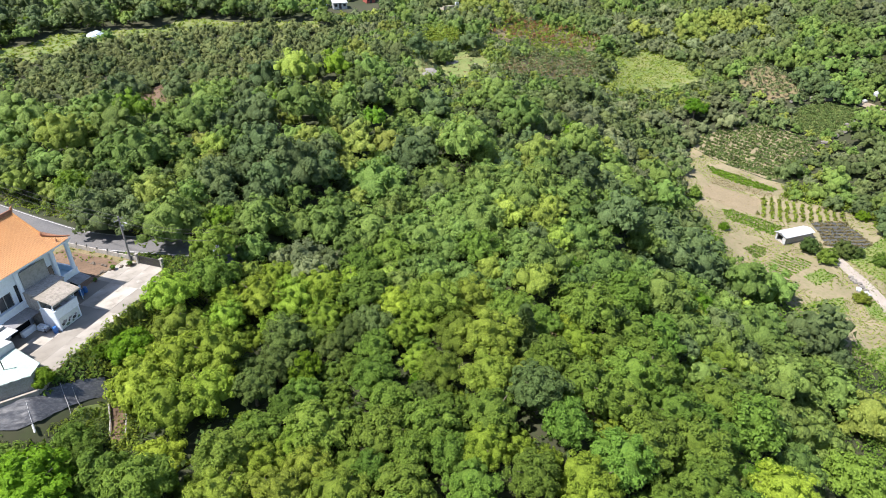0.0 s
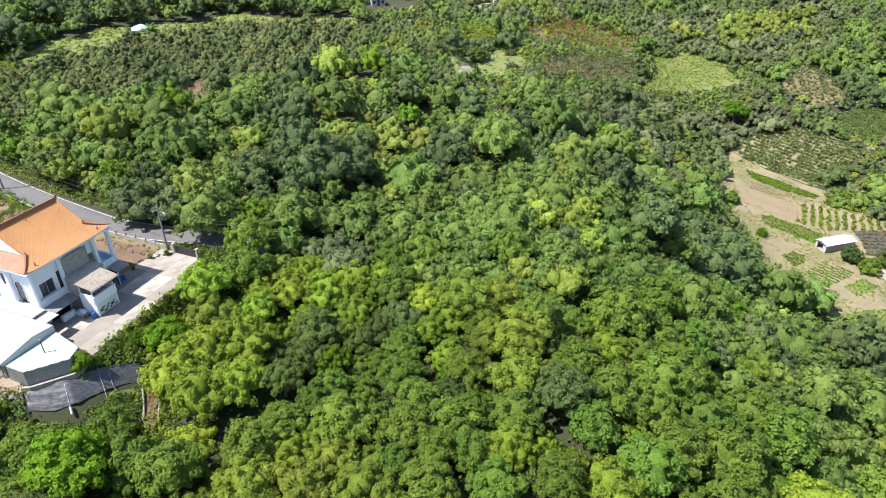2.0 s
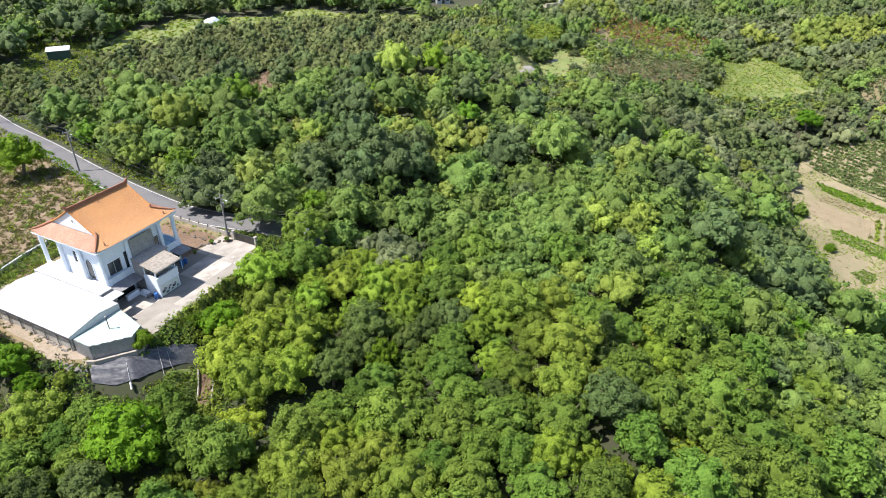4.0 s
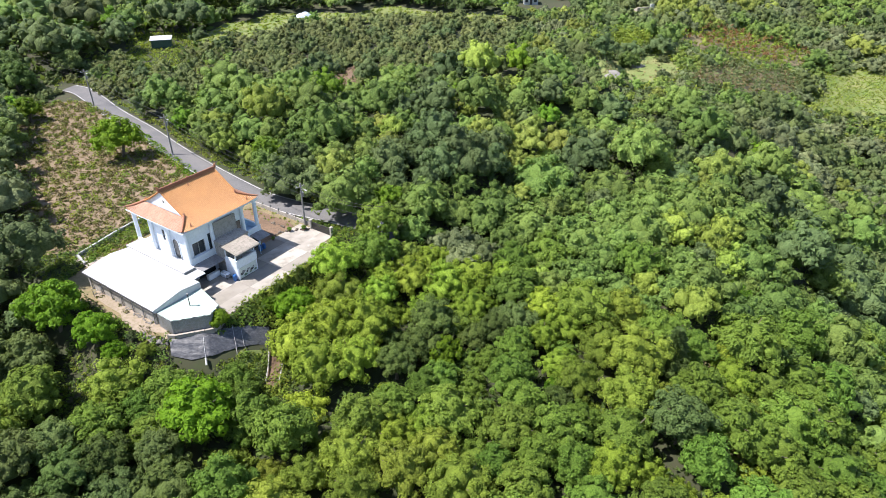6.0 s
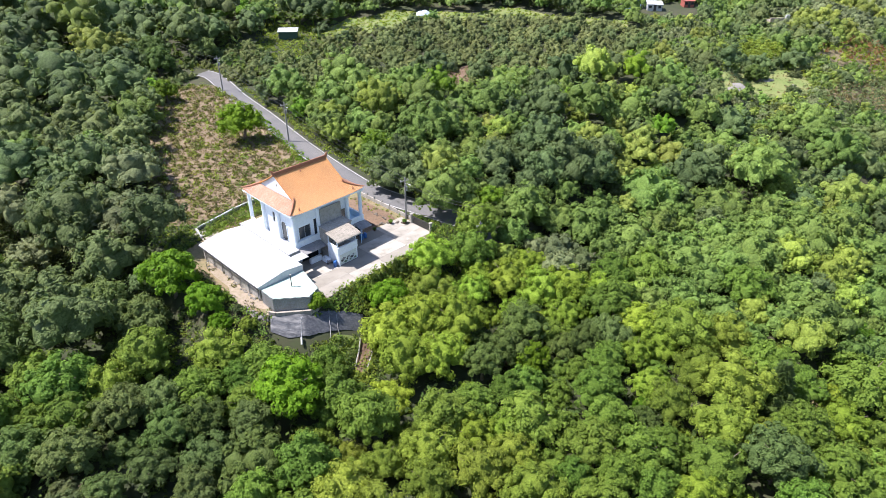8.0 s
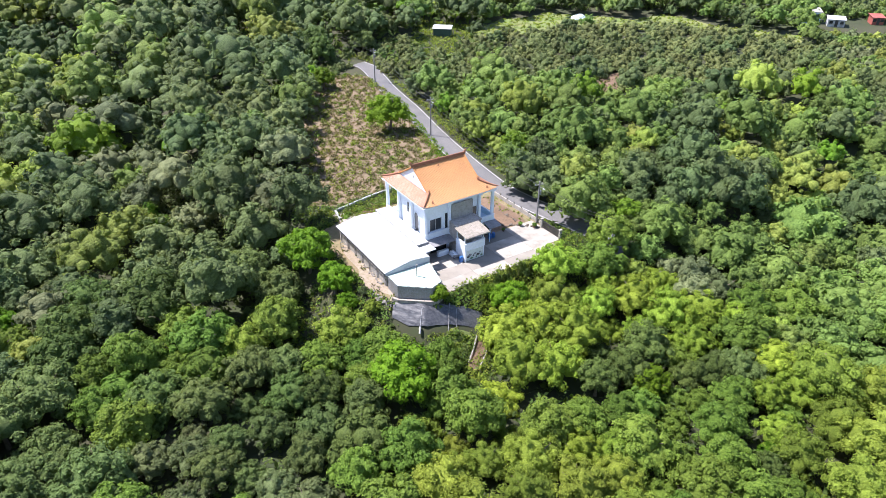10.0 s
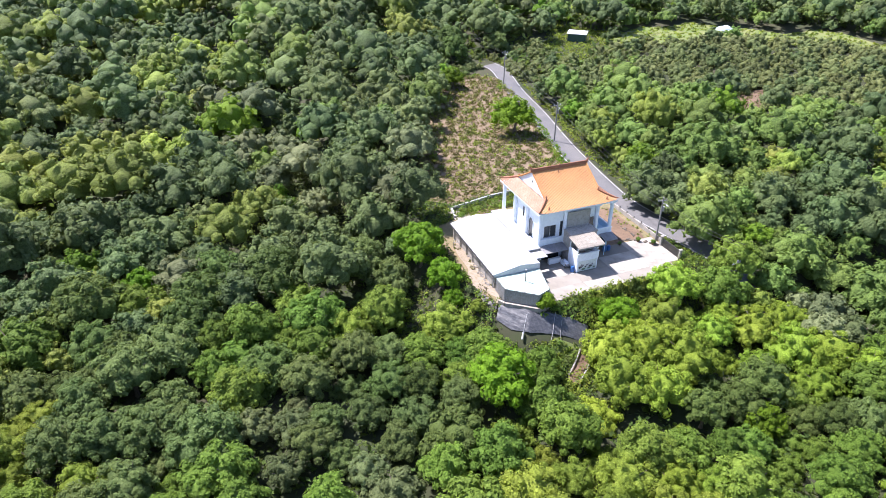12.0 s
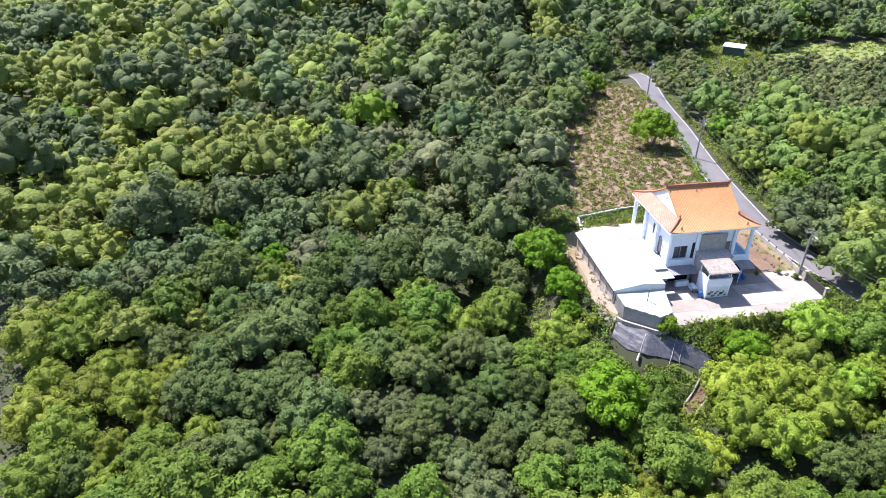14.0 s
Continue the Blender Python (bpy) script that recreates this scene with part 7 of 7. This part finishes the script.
def build_barrel(x, y, rad, high):
    b = empty("plastic_barrel", HOUSE @ pose(x, y, 0.075), "blue plastic barrel beside the stair block", "barrel", "barrels in the yard")
    part("body", tube(bmesh.new(), [(0, 0, 0), (0, 0, high * 0.12), (0, 0, high * 0.5), (0, 0, high * 0.88), (0, 0, high)], [rad * 0.9, rad, rad * 1.06, rad, rad * 0.85], 14), BLUE, b)
    part("lid", tube(bmesh.new(), [(0, 0, high + 0.002), (0, 0, high + 0.06)], rad * 0.8, 12), BLUE, b)


build_barrel(4.25, -3.6, 0.3, 0.85)
build_barrel(11.9, -0.4, 0.3, 0.9)
build_barrel(12.7, -0.3, 0.28, 0.8)


def build_cart():
    c = empty("hand_cart", HOUSE @ pose(4.1, -2.2, 0.075, 0, 0, 80), "small dark hand cart parked by the porch", "cart")
    part("tray", box(bmesh.new(), -0.5, 0.5, -0.3, 0.3, 0.32, 0.55, 0.03), STEEL, c)
    for x in (-0.34, 0.34):
        for y in (-0.36, 0.36):
            w = part("wheel", tube(bmesh.new(), [(x, y - 0.04, 0.17), (x, y + 0.04, 0.17)], 0.17, 12), BLACK, c)
            part("hub", tube(bmesh.new(), [(x, y - 0.05, 0.17), (x, y + 0.05, 0.17)], 0.05, 8), STEEL, w)
    part("handle", tube(bmesh.new(), [(0.5, -0.25, 0.5), (0.85, -0.25, 0.95), (0.85, 0.25, 0.95), (0.5, 0.25, 0.5)], 0.025, 6), STEEL, c)


build_cart()


def build_pot(x, y, s):
    p = empty("flower_pot", HOUSE @ pose(x, y, 0.06) @ Matrix.Scale(s, 4), "clay flower pot with a small green plant", "flower pot", "pots in the garden")
    part("pot", tube(bmesh.new(), [(0, 0, 0), (0, 0, 0.38), (0, 0, 0.45)], [0.2, 0.3, 0.33], 12), RED_SOIL, p)
    o = new("plant", crown_mesh("pot_plant", LEAF["green"], int(x * 10), 0.35, 0.35, 8, 0.2, 24, 0.1, 0.4))
    o.parent, o.location.z = p, 0.5


for x, y, s in ((18.6, 0.2, 0.8), (20.2, -1.4, 0.9), (15.2, 0.35, 0.7)):
    build_pot(x, y, s)
